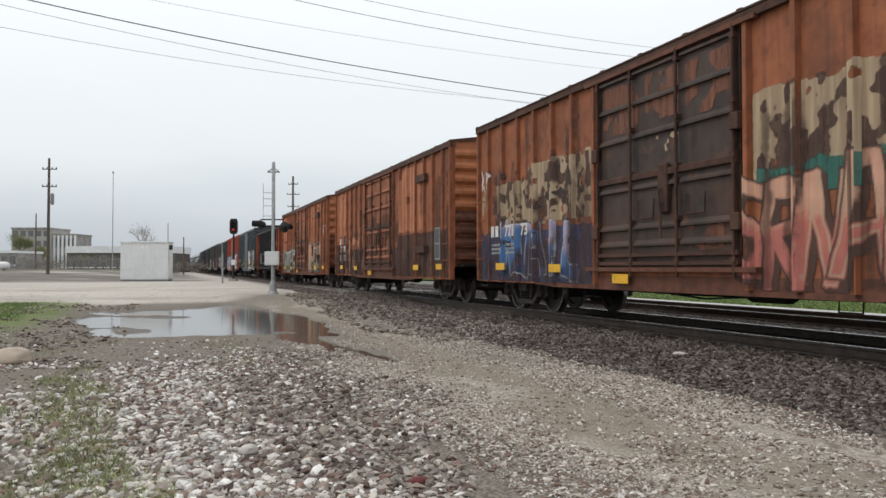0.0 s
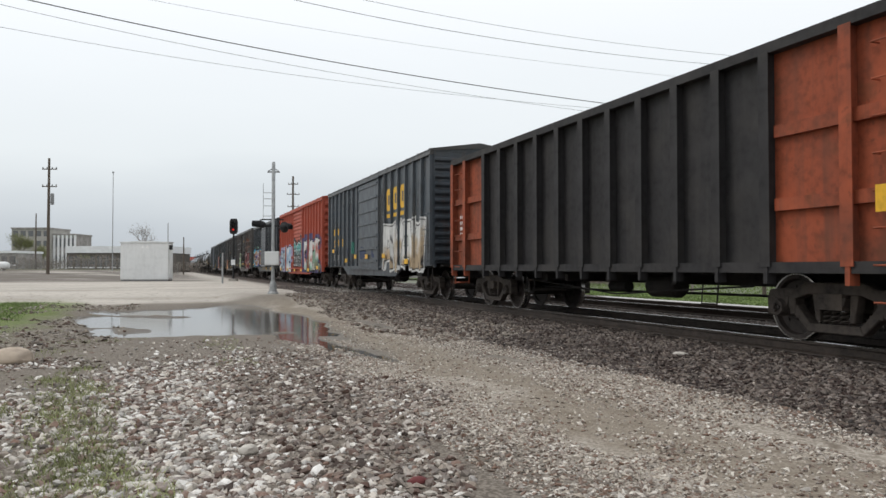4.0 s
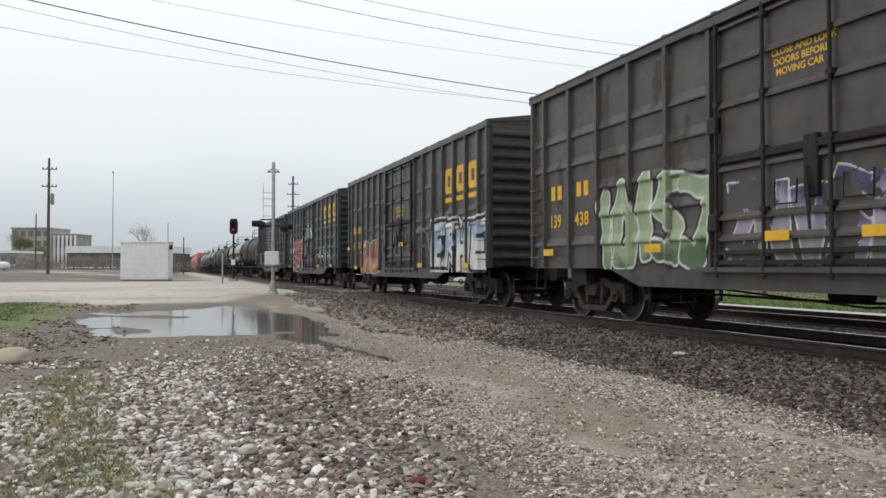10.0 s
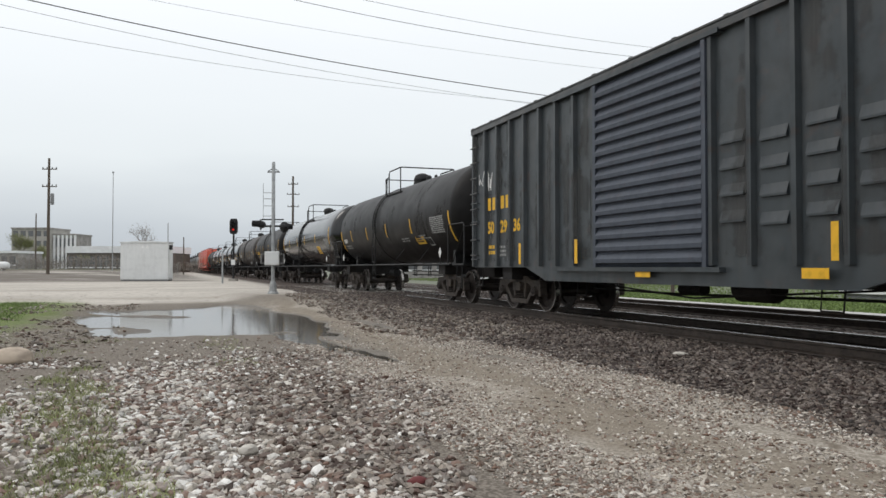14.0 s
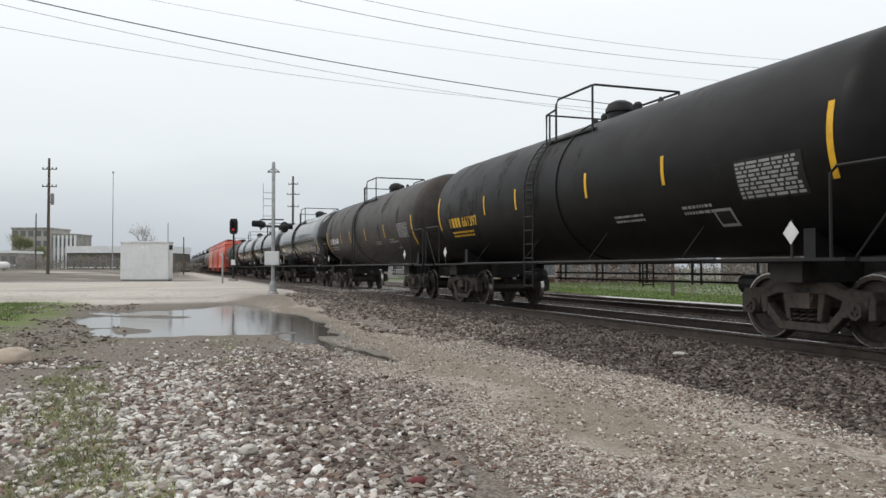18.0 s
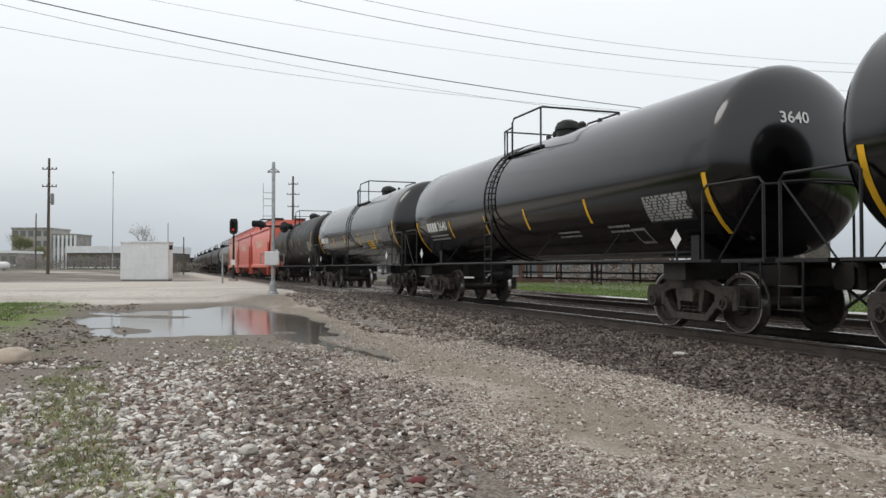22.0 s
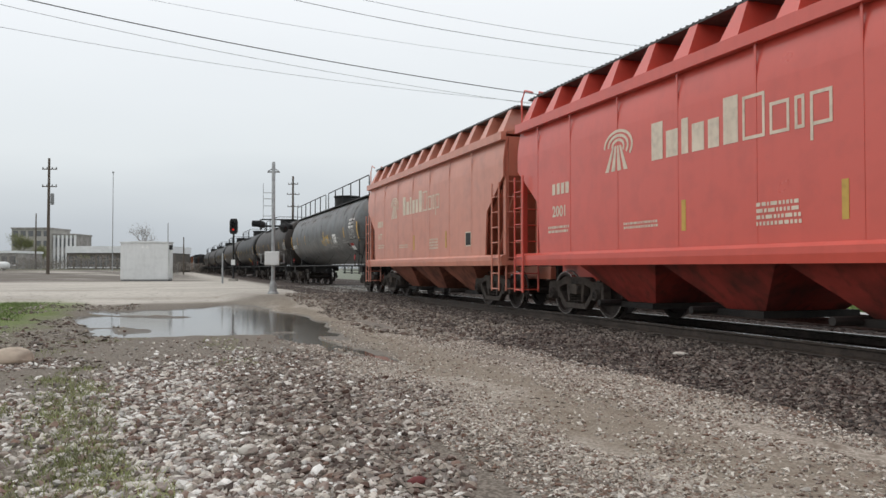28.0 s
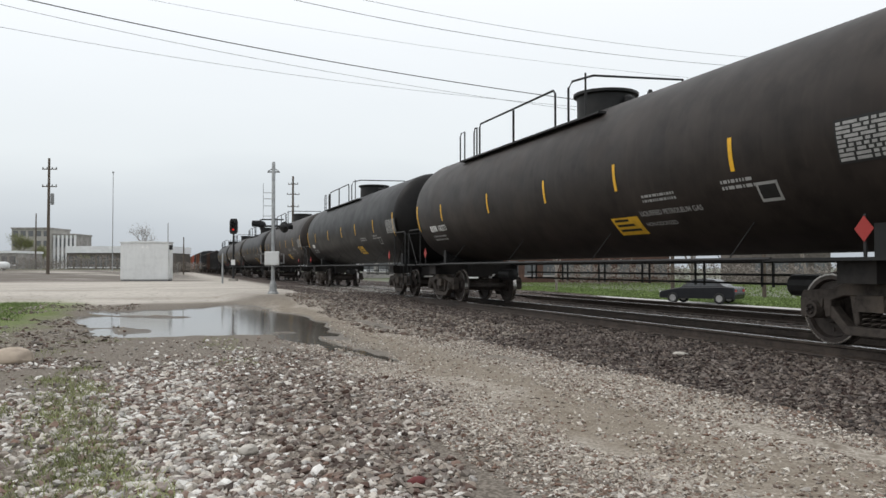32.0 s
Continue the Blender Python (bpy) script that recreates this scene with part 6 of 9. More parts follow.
coarse_mat = stone_material("coarse_gravel", (0.13, 0.115, 0.10), (0.80, 0.785, 0.75), 0.3)
x, y = scatter(52000, -14.5, -2.9, -3.6, 3.2, 0.75)
x2, y2 = scatter(9000, -2.9, 6.0, -5.0, 3.0, 0.0)
x, y = np.concatenate([x, x2]), np.concatenate([y, y2])
bare = nz(x + 30, y + 30, 22, 0.7, 3)
keep = (y < 2.2 + 0.9 * (nz(x, y, 21, 0.8, 3) - 0.5) * 2) & (height(x, y) > PUDDLE_Z + 0.02) & (rs.rand(len(x)) < np.clip(1.25 - 1.1 * sm(0.2, -1.4, y) * (bare < 0.58) - 1.1 * sm(-10.2, -13.2, x + 1.5 * (bare - 0.5)), 0.06, 1))
x, y = x[keep], y[keep]
pale_side = sm(0.55, -0.45, y - 0.25 + 0.065 * x + 1.5 * (nz(x + 60, y + 20, 23, 0.9, 3) - 0.5)) * (1 - 0.75 * sm(-8.5, -11.5, x))
white = rs.rand(len(x)) < 0.17 + 0.68 * pale_side
stones("coarse_gravel", "loose grey and white rounded gravel, damp", x[white], y[white], 0.012 + 0.028 * rs.rand(white.sum()) ** 2.0, coarse_mat, 6, 0.3, 0.8, 0.45)
brown_mat = stone_material("brown_gravel", (0.065, 0.053, 0.046), (0.40, 0.36, 0.32), 0.35)
small = sm(-7.0, -12.0, x[~white])
stones("brown_gravel", "loose brown and grey crushed stone, damp", x[~white], y[~white], (0.010 + 0.028 * rs.rand((~white).sum()) ** 1.8) * (1 - 0.35 * small), brown_mat, 16, 0.25, 0.45, 0.8)
fine_mat = stone_material("fine_gravel", (0.125, 0.108, 0.090), (0.68, 0.645, 0.59), 0.35)
x, y = scatter(76000, -19.0, -2.9, 1.9, 6.0, 0.75)
x2, y2 = scatter(7000, -2.9, 6.0, 1.9, 5.8, 0.0)
x, y = np.concatenate([x, x2]), np.concatenate([y, y2])
keep = (height(x, y) > PUDDLE_Z + 0.015) & (rs.rand(len(x)) < 0.18 + 1.15 * (np.exp(-((y - 4.85) / 0.5) ** 2) + 0.7 * np.exp(-((y - 2.4) / 0.6) ** 2) + 0.35 * (nz(x * 0.4, y, 31, 0.9, 3) > 0.56)))
x, y = x[keep], y[keep]
stones("fine_gravel", "scattered fine beige and white gravel on the dirt lane", x, y, 0.006 + 0.014 * rs.rand(len(x)) ** 2.2, fine_mat, 7, blocky=0.1)
ballast_mat = stone_material("track_ballast", (0.027, 0.022, 0.020), (0.215, 0.185, 0.165), 0.22)
x, y = scatter(58000, -44.0, -2.6, 4.95, 8.1, 1.15)
x2, y2 = scatter(10000, -2.6, 8.0, 4.95, 8.1, 0.0)
x, y = np.concatenate([x, x2]), np.concatenate([y, y2])
keep = (y > 4.95 + 0.6 * nz(x, y, 41, 0.9, 3))
x, y = x[keep], y[keep]
stones("track_ballast", "dark brown-grey railway ballast beside the rails", x, y, 0.013 + 0.024 * rs.rand(len(x)) ** 1.3, ballast_mat, 8, blocky=0.15)
x, y = scatter(13000, -44.0, 4.0, 8.4, 15.4, 0.3)
stones("track_ballast", "dark brown-grey railway ballast between the rails", x, y, 0.016 + 0.026 * rs.rand(len(x)), ballast_mat, 9, blocky=0.15)
verge_mat = stone_material("verge_rubble", (0.07, 0.058, 0.048), (0.36, 0.33, 0.29), 0.4)
x, y = scatter(9000, -31.0, -13.0, 3.0, 6.6, 0.2)
keep = (height(x, y) > PUDDLE_Z + 0.02) & (y > 3.6 + 1.2 * nz(x, y, 43, 0.5, 3))
x, y = x[keep], y[keep]
stones("verge_rubble", "muddy rubble between the puddle and the track", x, y, 0.015 + 0.035 * rs.rand(len(x)) ** 2, verge_mat, 12, blocky=0.3)
x, y = scatter(7000, -30.0, -11.0, -6.5, -0.8, 0.3)
keep = (height(x, y) > PUDDLE_Z + 0.02) & (nz(x, y, 44, 0.6, 3) > 0.45)
x, y = x[keep], y[keep]
stones("verge_rubble", "stones in damp dirt beside the puddle", x, y, 0.012 + 0.04 * rs.rand(len(x)) ** 2.2, verge_mat, 13, blocky=0.3)
pale_mat = mat("pale_stone", (0.50, 0.47, 0.42), 0.8, vary=0.15)


def single_stone(name, label, x, y, r, material, flat=0.5, seed=1):
    bm = bmesh.new()
    bmesh.ops.create_icosphere(bm, subdivisions=3, radius=1.0)
    rr = random.Random(seed)
    for v in bm.verts:
        k = 1 + 0.22 * (noise.noise(v.co * 1.6 + Vector((seed, 0, 0))))
        v.co = Vector((v.co.x * r * k * 1.35, v.co.y * r * k, v.co.z * r * flat * k))
    ob = new(name, mesh_of(name, bm, material, smooth=True))
    ob.matrix_basis = pose(x, y, float(height(x, y)) + r * flat * 0.7, 0, 0, rr.uniform(0, 360))
    return tagged(ob, label, "rock")


tan_rock = mat("tan_rock", (0.44, 0.365, 0.29), 0.85, vary=0.2, grain=6, bump=0.4, bump_scale=14)
single_stone("boulder", "flat tan boulder half sunk in damp gravel", -11.75, -1.98, 0.25, tan_rock, 0.50, 3)
single_stone("pale_stone", "flat pale stone lying on the ballast", -8.9, 6.55, 0.075, pale_mat, 0.4, 5)
single_stone("white_stone", "white lump of limestone among the gravel", -5.60, 0.55, 0.05, pale_mat, 0.8, 7)
single_stone("red_stone", "dark red stone among the gravel", -4.45, 1.42, 0.045, mat("red_stone", (0.13, 0.03, 0.03), 0.8), 0.6, 8)

# ---- grass ----


def grass(name, label, x, y, hgt, material, seed, lean=0.5, wide=0.006):
    r = np.random.RandomState(seed)
    n = len(x)
    z = height(x, y)
    a, h = r.rand(n) * math.tau, hgt * (0.5 + r.rand(n))
    lx, ly = (r.rand(n) - 0.5) * lean * h * 2, (r.rand(n) - 0.5) * lean * h * 2
    wx, wy = np.cos(a) * wide, np.sin(a) * wide
    p = [(x - wx, y - wy, z - 0.01), (x + wx, y + wy, z - 0.01), (x + wx * 0.7 + lx * 0.4, y + wy * 0.7 + ly * 0.4, z + h * 0.6), (x - wx * 0.7 + lx * 0.4, y - wy * 0.7 + ly * 0.4, z + h * 0.6), (x + lx, y + ly, z + h)]
    co = np.stack([np.stack(q, -1) for q in p], 1).reshape(-1, 3)
    b = np.arange(n)[:, None] * 5
    tri = np.concatenate([b + [0, 1, 2], b + [0, 2, 3], b + [3, 2, 4]], 1).reshape(-1, 3)
    me = bpy.data.meshes.new(name)
    me.vertices.add(len(co))
    me.vertices.foreach_set("co", co.ravel())
    me.loops.add(tri.size)
    me.loops.foreach_set("vertex_index", tri.ravel().astype(np.int32))
    me.polygons.add(len(tri))
    me.polygons.foreach_set("loop_start", np.arange(0, tri.size, 3, dtype=np.int32))
    me.update(calc_edges=True)
    me.materials.append(material)
    return tagged(new(name, me), label, "grass", kind="stuff")


blade = mat("grass_blade", (0.25, 0.275, 0.115), 0.6, vary=0.3, grain=3, islands=0.35)
lawn_blade = mat("lawn_blade", (0.150, 0.215, 0.060), 0.6, vary=0.2, grain=2, islands=0.3)
x, y = scatter(90000, -11.0, -2.9, -4.2, 0.1, 0.4)
keep = (nz(x + 3, y + 7, 51, 0.9, 4) + 0.24 * np.exp(-((y - 0.085 * x + 0.0) / 0.40) ** 2) + 0.06 * sm(0.2, -0.6, y - 0.07 * x) > 0.68) & (rs.rand(len(x)) < 0.42)
grass("weeds", "thin patchy weeds growing through gravel", x[keep], y[keep], 0.045, blade, 3, 1.3, 0.004)
x, y = scatter(5000, -15.0, -9.0, -1.8, 1.2, 0.3)
keep = nz(x + 3, y + 7, 52, 1.0, 3) > 0.60
grass("weeds", "sparse weeds at the edge of the puddle", x[keep], y[keep], 0.035, blade, 4, 1.2, 0.004)
cx = np.array([-9.8, -9.2, -8.7, -8.2, -7.8, -7.2, -6.9, -6.5, -6.1, -5.7, -5.3, -7.5])
cy = np.array([-1.15, -0.85, -0.72, -0.98, -0.62, -0.80, -0.55, -0.72, -0.48, -0.62, -0.42, -0.95])
x = np.concatenate([c + 0.22 * rs.randn(210) for c in cx])
y = np.concatenate([c + 0.13 * rs.randn(210) for c in cy])
grass("weeds", "loose green weeds among pale gravel", x, y, 0.055, blade, 15, 1.2, 0.004)
cx, cy = np.array([-7.6, -7.3, -7.0]), np.array([-1.45, -1.55, -1.5])
x = np.concatenate([c + 0.13 * rs.randn(160) for c in cx])
y = np.concatenate([c + 0.10 * rs.randn(160) for c in cy])
grass("grass_tuft", "small green grass tuft in gravel", x, y, 0.09, blade, 5, 0.8, 0.005)
x, y = scatter(70000, -31.5, -16.0, -10.5, -2.2, 0.0)
edge_ = -3.3 - 0.05 * (x + 30) + 1.6 * (nz(x, y, 53, 0.5, 3) - 0.5)
keep = (y < edge_) & (rs.rand(len(x)) < np.clip((edge_ - y) / 1.2, 0.15, 1)) & (rs.rand(len(x)) < 1.0 - 0.88 * sm(-22, -18, x + 3 * (nz(x, y, 54, 0.4, 2) - 0.5)))
grass("lawn", "green grass verge by the gravel lane", x[keep], y[keep], 0.05, lawn_blade, 6, 1.0, 0.010)
x, y = scatter(50000, -80, 0, 31.1, 40.0, 0.4)
x2, y2 = scatter(45000, -150, -15, 40.0, 92.0, 0.2)
x, y = np.concatenate([x, x2]), np.concatenate([y, y2])
grass("lawn", "green grass verge beyond the tracks", x, y, 0.10, lawn_blade, 7, 0.7, 0.05)

# ---- two railway tracks ----
rail_mat = mat("rail_steel", (0.055, 0.042, 0.034), 0.6, metal=0.2, vary=0.3, grain=20)
rail_top = mat("rail_head", (0.45, 0.44, 0.43), 0.25, metal=1.0, vary=0.15, grain=8)
tie_mat = mat("tie_wood", (0.050, 0.040, 0.032), 0.85, vary=0.35, grain=18, bump=0.4, each=0.3)
for k, ty in ((1, TRACK_Y), (2, TRACK_Y + 4.25)):
    tr = tagged(new(f"track_{k}"), "steel rails on timber ties in dark ballast", "railway track", kind="structure")
    for s in (-1, 1):
        y = ty + s * 0.7525
        bm = bmesh.new()
        extrude_x(bm, [(y - 0.075, -0.172), (y + 0.075, -0.172), (y + 0.07, -0.155), (y + 0.012, -0.135), (y + 0.012, -0.05), (y + 0.037, -0.036), (y + 0.037, -0.004), (y - 0.037, -0.004), (y - 0.037, -0.036), (y - 0.012, -0.05), (y - 0.012, -0.135), (y - 0.07, -0.155)], -1200, 80)
        rl = part("rail", bm, rail_mat, tr)
        bm = bmesh.new()
        box(bm, -1200, 80, y - 0.030, y + 0.030, -0.0045, 0.0)
        part("rail_head", bm, rail_top, rl, "bright worn rail head")

    def build_tie(bm):
        box(bm, -0.115, 0.115, -1.3, 1.3, -0.33, -0.178)
    for i in range(78):
        if k == 1 or i < 60:
            shared("tie", "tie", build_tie, tie_mat, tr, at=pose(-1.0 - i * 0.50, ty, 0), bevel=0.012)
# crossing surface: concrete panels between and beside the rails
conc = mat("crossing_concrete", (0.34, 0.32, 0.29), 0.85, vary=0.2, grain=4, bump=0.2)
cross = tagged(new("road_crossing"), "worn concrete panels of a level crossing", "road crossing", kind="structure")
for i in range(5):
    for y0, y1 in ((TRACK_Y - 0.66, TRACK_Y + 0.66), (TRACK_Y - 2.2, TRACK_Y - 0.82), (TRACK_Y + 0.82, TRACK_Y + 2.2)):
        bm = bmesh.new()
        box(bm, -44.0 + i * 2.45, -41.6 + i * 2.45, y0, y1, -0.25, -0.012)
        part("panel", bm, conc, cross, bevel=0.01)


def spot(px, dist):
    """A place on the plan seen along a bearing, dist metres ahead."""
    s = (px - 784) / 1382.55 * dist
    return -math.cos(TURN) * dist + math.sin(TURN) * s, math.sin(TURN) * dist + math.cos(TURN) * s


def up_at(py, dist):
    return EYE_Z + (474.6 - py) / 1382.55 * dist

# ---- things beside the crossing ----
galv = mat("galvanised", (0.36, 0.37, 0.37), 0.5, metal=0.5, vary=0.12, grain=8)
grey_steel = mat("grey_steel", (0.22, 0.225, 0.225), 0.6, vary=0.15)
white_panel = mat("white_panel", (0.74, 0.75, 0.74), 0.6, vary=0.05, grain=3, streak=0.10, dirt=(0.45, 0.43, 0.40, 1))
black_paint = mat("black_paint", (0.014, 0.014, 0.015), 0.55, vary=0.2)
old_wood = mat("pole_wood", (0.115, 0.092, 0.072), 0.85, vary=0.25, grain=10, streak=0.3, bump=0.3)
lens_red = mat("red_lens", (0.11, 0.012, 0.010), 0.2, vary=0.1)
dark_glass = mat("dark_glass", (0.02, 0.024, 0.028), 0.08, vary=0.1, spec=0.6)


def crossing_mast():
    x, y = -31.2, 3.97
    m = new("crossing_signal")
    m.matrix_basis = pose(x, y, float(height(x, y)), 0, 0, 70.48)
    tagged(m, "galvanised crossing signal mast with black flashing lights turned away", "crossing signal")
    # local axes: +x to the side of the mast, y away
    bm = bmesh.new()
    lathe(bm, [(0.075, 0.0), (0.070, 5.15), (0.05, 5.2)], 14, "z")
    part("mast", bm, galv, m, smooth=True)
    bm = bmesh.new()
    lathe(bm, [(0.22, -0.05), (0.22, 0.05), (0.15, 0.10), (0.13, 0.40), (0.10, 0.46), (0.09, 0.50)], 12, "z")
    for a in range(4):
        lathe(bm, [(0.025, 0.05), (0.025, 0.12)], 6, "z", at=(0.18 * math.cos(a * 1.571 + 0.78), 0.18 * math.sin(a * 1.571 + 0.78), 0))
    part("base", bm, galv, m)
    bm = bmesh.new()
    box(bm, -0.29, 0.27, -0.22, -0.08, 1.12, 1.66)
    bx = part("control_box", bm, white_panel, m, "pale grey control box", bevel=0.02)
    bm = bmesh.new()
    box(bm, -0.25, 0.23, -0.235, -0.222, 1.16, 1.62)
    part("box_door", bm, white_panel, bx)
    for s in (-1, 1):
        bm = bmesh.new()
        rod(bm, [(s * 0.30, -0.15, 1.2), (s * 0.45, -0.12, 1.2), (s * 0.45, -0.12, 1.56), (s * 0.30, -0.15, 1.56)], 0.022, 6)
        part("bracket", bm, grey_steel, m)
    bm = bmesh.new()
    bar(bm, (-0.62, 0.0, 2.66), (0.55, 0.0, 2.66), 0.07)
    bar(bm, (-0.45, -0.05, 2.92), (0.40, 0.05, 2.92), 0.05)
    part("cross_arm", bm, black_paint, m)
    for i, (lx, ang, z) in enumerate(((-0.50, -85, 2.72), (0.44, 152, 2.62))):
        head = new("flasher")
        head.parent = m
        head.matrix_basis = pose(lx, 0.0, z, 0, 0, ang)
        bm = bmesh.new()
        lathe(bm, [(0.22, -0.01), (0.22, 0.02), (0.15, 0.04), (0.12, 0.16), (0.04, 0.2)], 24, "y")
        hb = part("background_disc", bm, black_paint, m, smooth=True, at=head.matrix_basis)
        bm = bmesh.new()
        lathe(bm, [(0.14, -0.025), (0.10, -0.045), (0.02, -0.05)], 18, "y")
        part("lens", bm, lens_red, hb, "unlit red lens", smooth=True)
        bm = bmesh.new()
        pts = [(0.165 * math.cos(a), 0.165 * math.sin(a)) for a in np.linspace(-0.5, math.pi + 0.5, 14)]
        for (xa, za), (xb, zb) in zip(pts, pts[1:]):
            q = [bm.verts.new(c) for c in ((xa, 0, za), (xb, 0, zb), (xb, -0.32, zb), (xa, -0.32, za))]
            bm.faces.new(q)
        bmesh.ops.solidify(bm, geom=bm.faces[:], thickness=0.01)
        part("hood", bm, black_paint, hb, smooth=True)
        bpy.data.objects.remove(head)
    bm = bmesh.new()
    bar(bm, (-0.24, 0, 4.80), (0.24, 0, 4.80), 0.05)
    bar(bm, (-0.2, 0, 4.84), (-0.05, 0, 4.92), 0.03)
    bar(bm, (0.2, 0, 4.84), (0.05, 0, 4.92), 0.03)
    part("top_bracket", bm, grey_steel, m)
    bm = bmesh.new()
    rod(bm, [(-0.40, 0.0, 4.35), (-0.40, 0.0, 2.95)], 0.010, 6)
    part("conduit", bm, galv, m)
    for z in (3.98, 3.74, 3.46, 3.06):
        bm = bmesh.new()
        bar(bm, (-0.40, 0, z), (-0.05, 0, z), 0.022)
        part("rung", bm, galv, m)


crossing_mast()


def block_signal():
    x, y = -62.8, 4.95
    m = new("railway_signal")
    m.matrix_basis = pose(x, y, float(height(x, y)), 0, 0, 70.48)
    tagged(m, "black-hooded railway block signal on a slim mast", "railway signal")
    bm = bmesh.new()
    lathe(bm, [(0.085, 0), (0.075, 4.2)], 12, "z")
    part("mast", bm, black_paint, m, smooth=True)
    bm = bmesh.new()
    prism(bm, [(-0.32, 3.85), (-0.22, 3.66), (0.22, 3.66), (0.32, 3.85), (0.32, 4.65), (0.22, 4.86), (-0.22, 4.86), (-0.32, 4.65)], -0.06, 0.06)
    hd = part("backing", bm, black_paint, m, bevel=0.03)
    for z in (4.52, 4.26, 4.0):
        bm = bmesh.new()
        lathe(bm, [(0.13, -0.36), (0.13, -0.06), (0.12, -0.06), (0.12, -0.36)], 14, "y", at=(0, 0, z), closed=True)
        part("hood", bm, black_paint, hd, smooth=True)
    lit = mat("lit_red_lens", (0.5, 0.02, 0.02), 0.3, vary=0.0)
    lit.node_tree.nodes["Principled BSDF"].inputs["Emission Color"].default_value = (1.0, 0.05, 0.03, 1)
    lit.node_tree.nodes["Principled BSDF"].inputs["Emission Strength"].default_value = 0.9
    bm = bmesh.new()
    lathe(bm, [(0.075, -0.10), (0.075, -0.08)], 14, "y", at=(0, 0, 4.0))
    part("lens", bm, lit, hd, "lit red lens")
    bm = bmesh.new()
    box(bm, -0.16, 0.16, -0.10, -0.085, 1.25, 1.66)
    part("number_plate", bm, white_panel, m)
    bm = bmesh.new()
    box(bm, -0.3, 0.3, -0.25, 0.25, -0.1, 0.18)
    part("footing", bm, conc, m)


block_signal()


def bungalow():
    m = new("signal_bungalow")
    x0, y0 = spot(213, 60.8)
    x1, y1 = spot(299, 60.8)
    ang = math.degrees(math.atan2(y1 - y0, x1 - x0))
    m.matrix_basis = pose(x0, y0, -0.03, 0, 0, ang)
    tagged(m, "plain white metal equipment hut on the gravel lot", "equipment hut")
    w, h, d = 3.72, 2.98, 1.1
    bm = bmesh.new()
    box(bm, 0, w, 0, d, 0.10, h)
    part("body", bm, white_panel, m, bevel=0.03)
    bm = bmesh.new()
    prism(bm, [(-0.07, h), (w + 0.07, h), (w + 0.07, h + 0.07), (w / 2, h + 0.14), (-0.07, h + 0.07)], -0.07, d + 0.07)
    part("roof", bm, white_panel, m)
    bm = bmesh.new()
    box(bm, 0.05, w - 0.05, 0.05, d - 0.05, -0.1, 0.10)
    part("skid", bm, grey_steel, m)
    bm = bmesh.new()
    box(bm, w + 0.003, w + 0.05, 0.2, 0.9, 0.2, 2.3)
    part("door", bm, white_panel, m)
    bm = bmesh.new()
    box(bm, w + 0.003, w + 0.18, 0.2, 0.5, 2.45, 2.8)
    part("vent", bm, black_paint, m)
    for xx in (1.75, 2.1):
        bm = bmesh.new()
        prism(bm, [(xx - 0.16, 2.55), (xx + 0.16, 2.55), (xx, 2.82)], -0.012, -0.003)
        part("notice", bm, mat("notice", (0.85, 0.85, 0.83), 0.6), m)


bungalow()


def utility_pole(px, top_py, dist, arms, label, thick=0.16, transformer=False, base_z=None, turn=0.0):
    x, y = spot(px, dist)
    z0 = float(height(x, y)) if base_z is None else base_z
    h = up_at(top_py, dist) - z0
    m = new("utility_pole")
    m.matrix_basis = pose(x, y, z0, 0, 0, 70.5 + turn)
    tagged(m, label, "utility pole")
    bm = bmesh.new()
    lathe(bm, [(thick, -0.3), (thick * 0.65, h)], 10, "z")
    part("shaft", bm, old_wood, m, smooth=True)
    for az_, w in arms:
        z = up_at(az_, dist) - z0
        bm = bmesh.new()
        bar(bm, (-w, 0.12, z), (w, 0.12, z), 0.08, 0.09)
        ar = part("cross_arm", bm, old_wood, m)
        for sx in (-0.9, -0.35, 0.35, 0.9):
            bm = bmesh.new()
            lathe(bm, [(0.05, z + 0.06), (0.07, z + 0.14), (0.03, z + 0.24)], 8, "z", at=(sx * w, 0.12, 0))
            part("insulator", bm, galv, ar)
    if transformer:
        z = up_at(352, dist) - z0
        bm = bmesh.new()
        lathe(bm, [(0.05, z - 0.6), (0.17, z - 0.55), (0.17, z + 0.45), (0.12, z + 0.55)], 12, "z", at=(0.36, 0, 0))
        part("transformer", bm, grey_steel, m, smooth=True)
    return m


utility_pole(85, 280, 78, ((299, 0.75), (330, 0.75)), "wooden utility pole with two cross arms and a transformer", 0.17, True)
utility_pole(63, 378, 150, (), "distant wooden utility pole", 0.16)
utility_pole(518, 312, 110, ((326, 0.7), (344, 0.9), (366, 0.8)), "wooden utility pole with stacked cross arms beyond the track", 0.2)
utility_pole(325, 420, 120, (), "short thin wooden pole beside the track", 0.12)
utility_pole(297, 395, 260, (), "distant wooden utility pole", 0.16)


def slim_mast(px, top_py, dist, label, r=0.09, key=galv):
    x, y = spot(px, dist)
    z0 = float(height(x, y))
    m = new("light_mast")
    m.matrix_basis = pose(x, y, z0)
    h = up_at(top_py, dist) - z0
    bm = bmesh.new()
    lathe(bm, [(r, -0.2), (r * 0.55, h)], 10, "z")
    part("mast", bm, key, m, smooth=True)
    bm = bmesh.new()
    box(bm, -0.15, 0.25, -0.1, 0.1, h, h + 0.14)
    part("lamp_head", bm, grey_steel, m)
    return tagged(m, label, "light mast")


slim_mast(199, 306, 95, "tall slim grey light mast by the lot", 0.065)


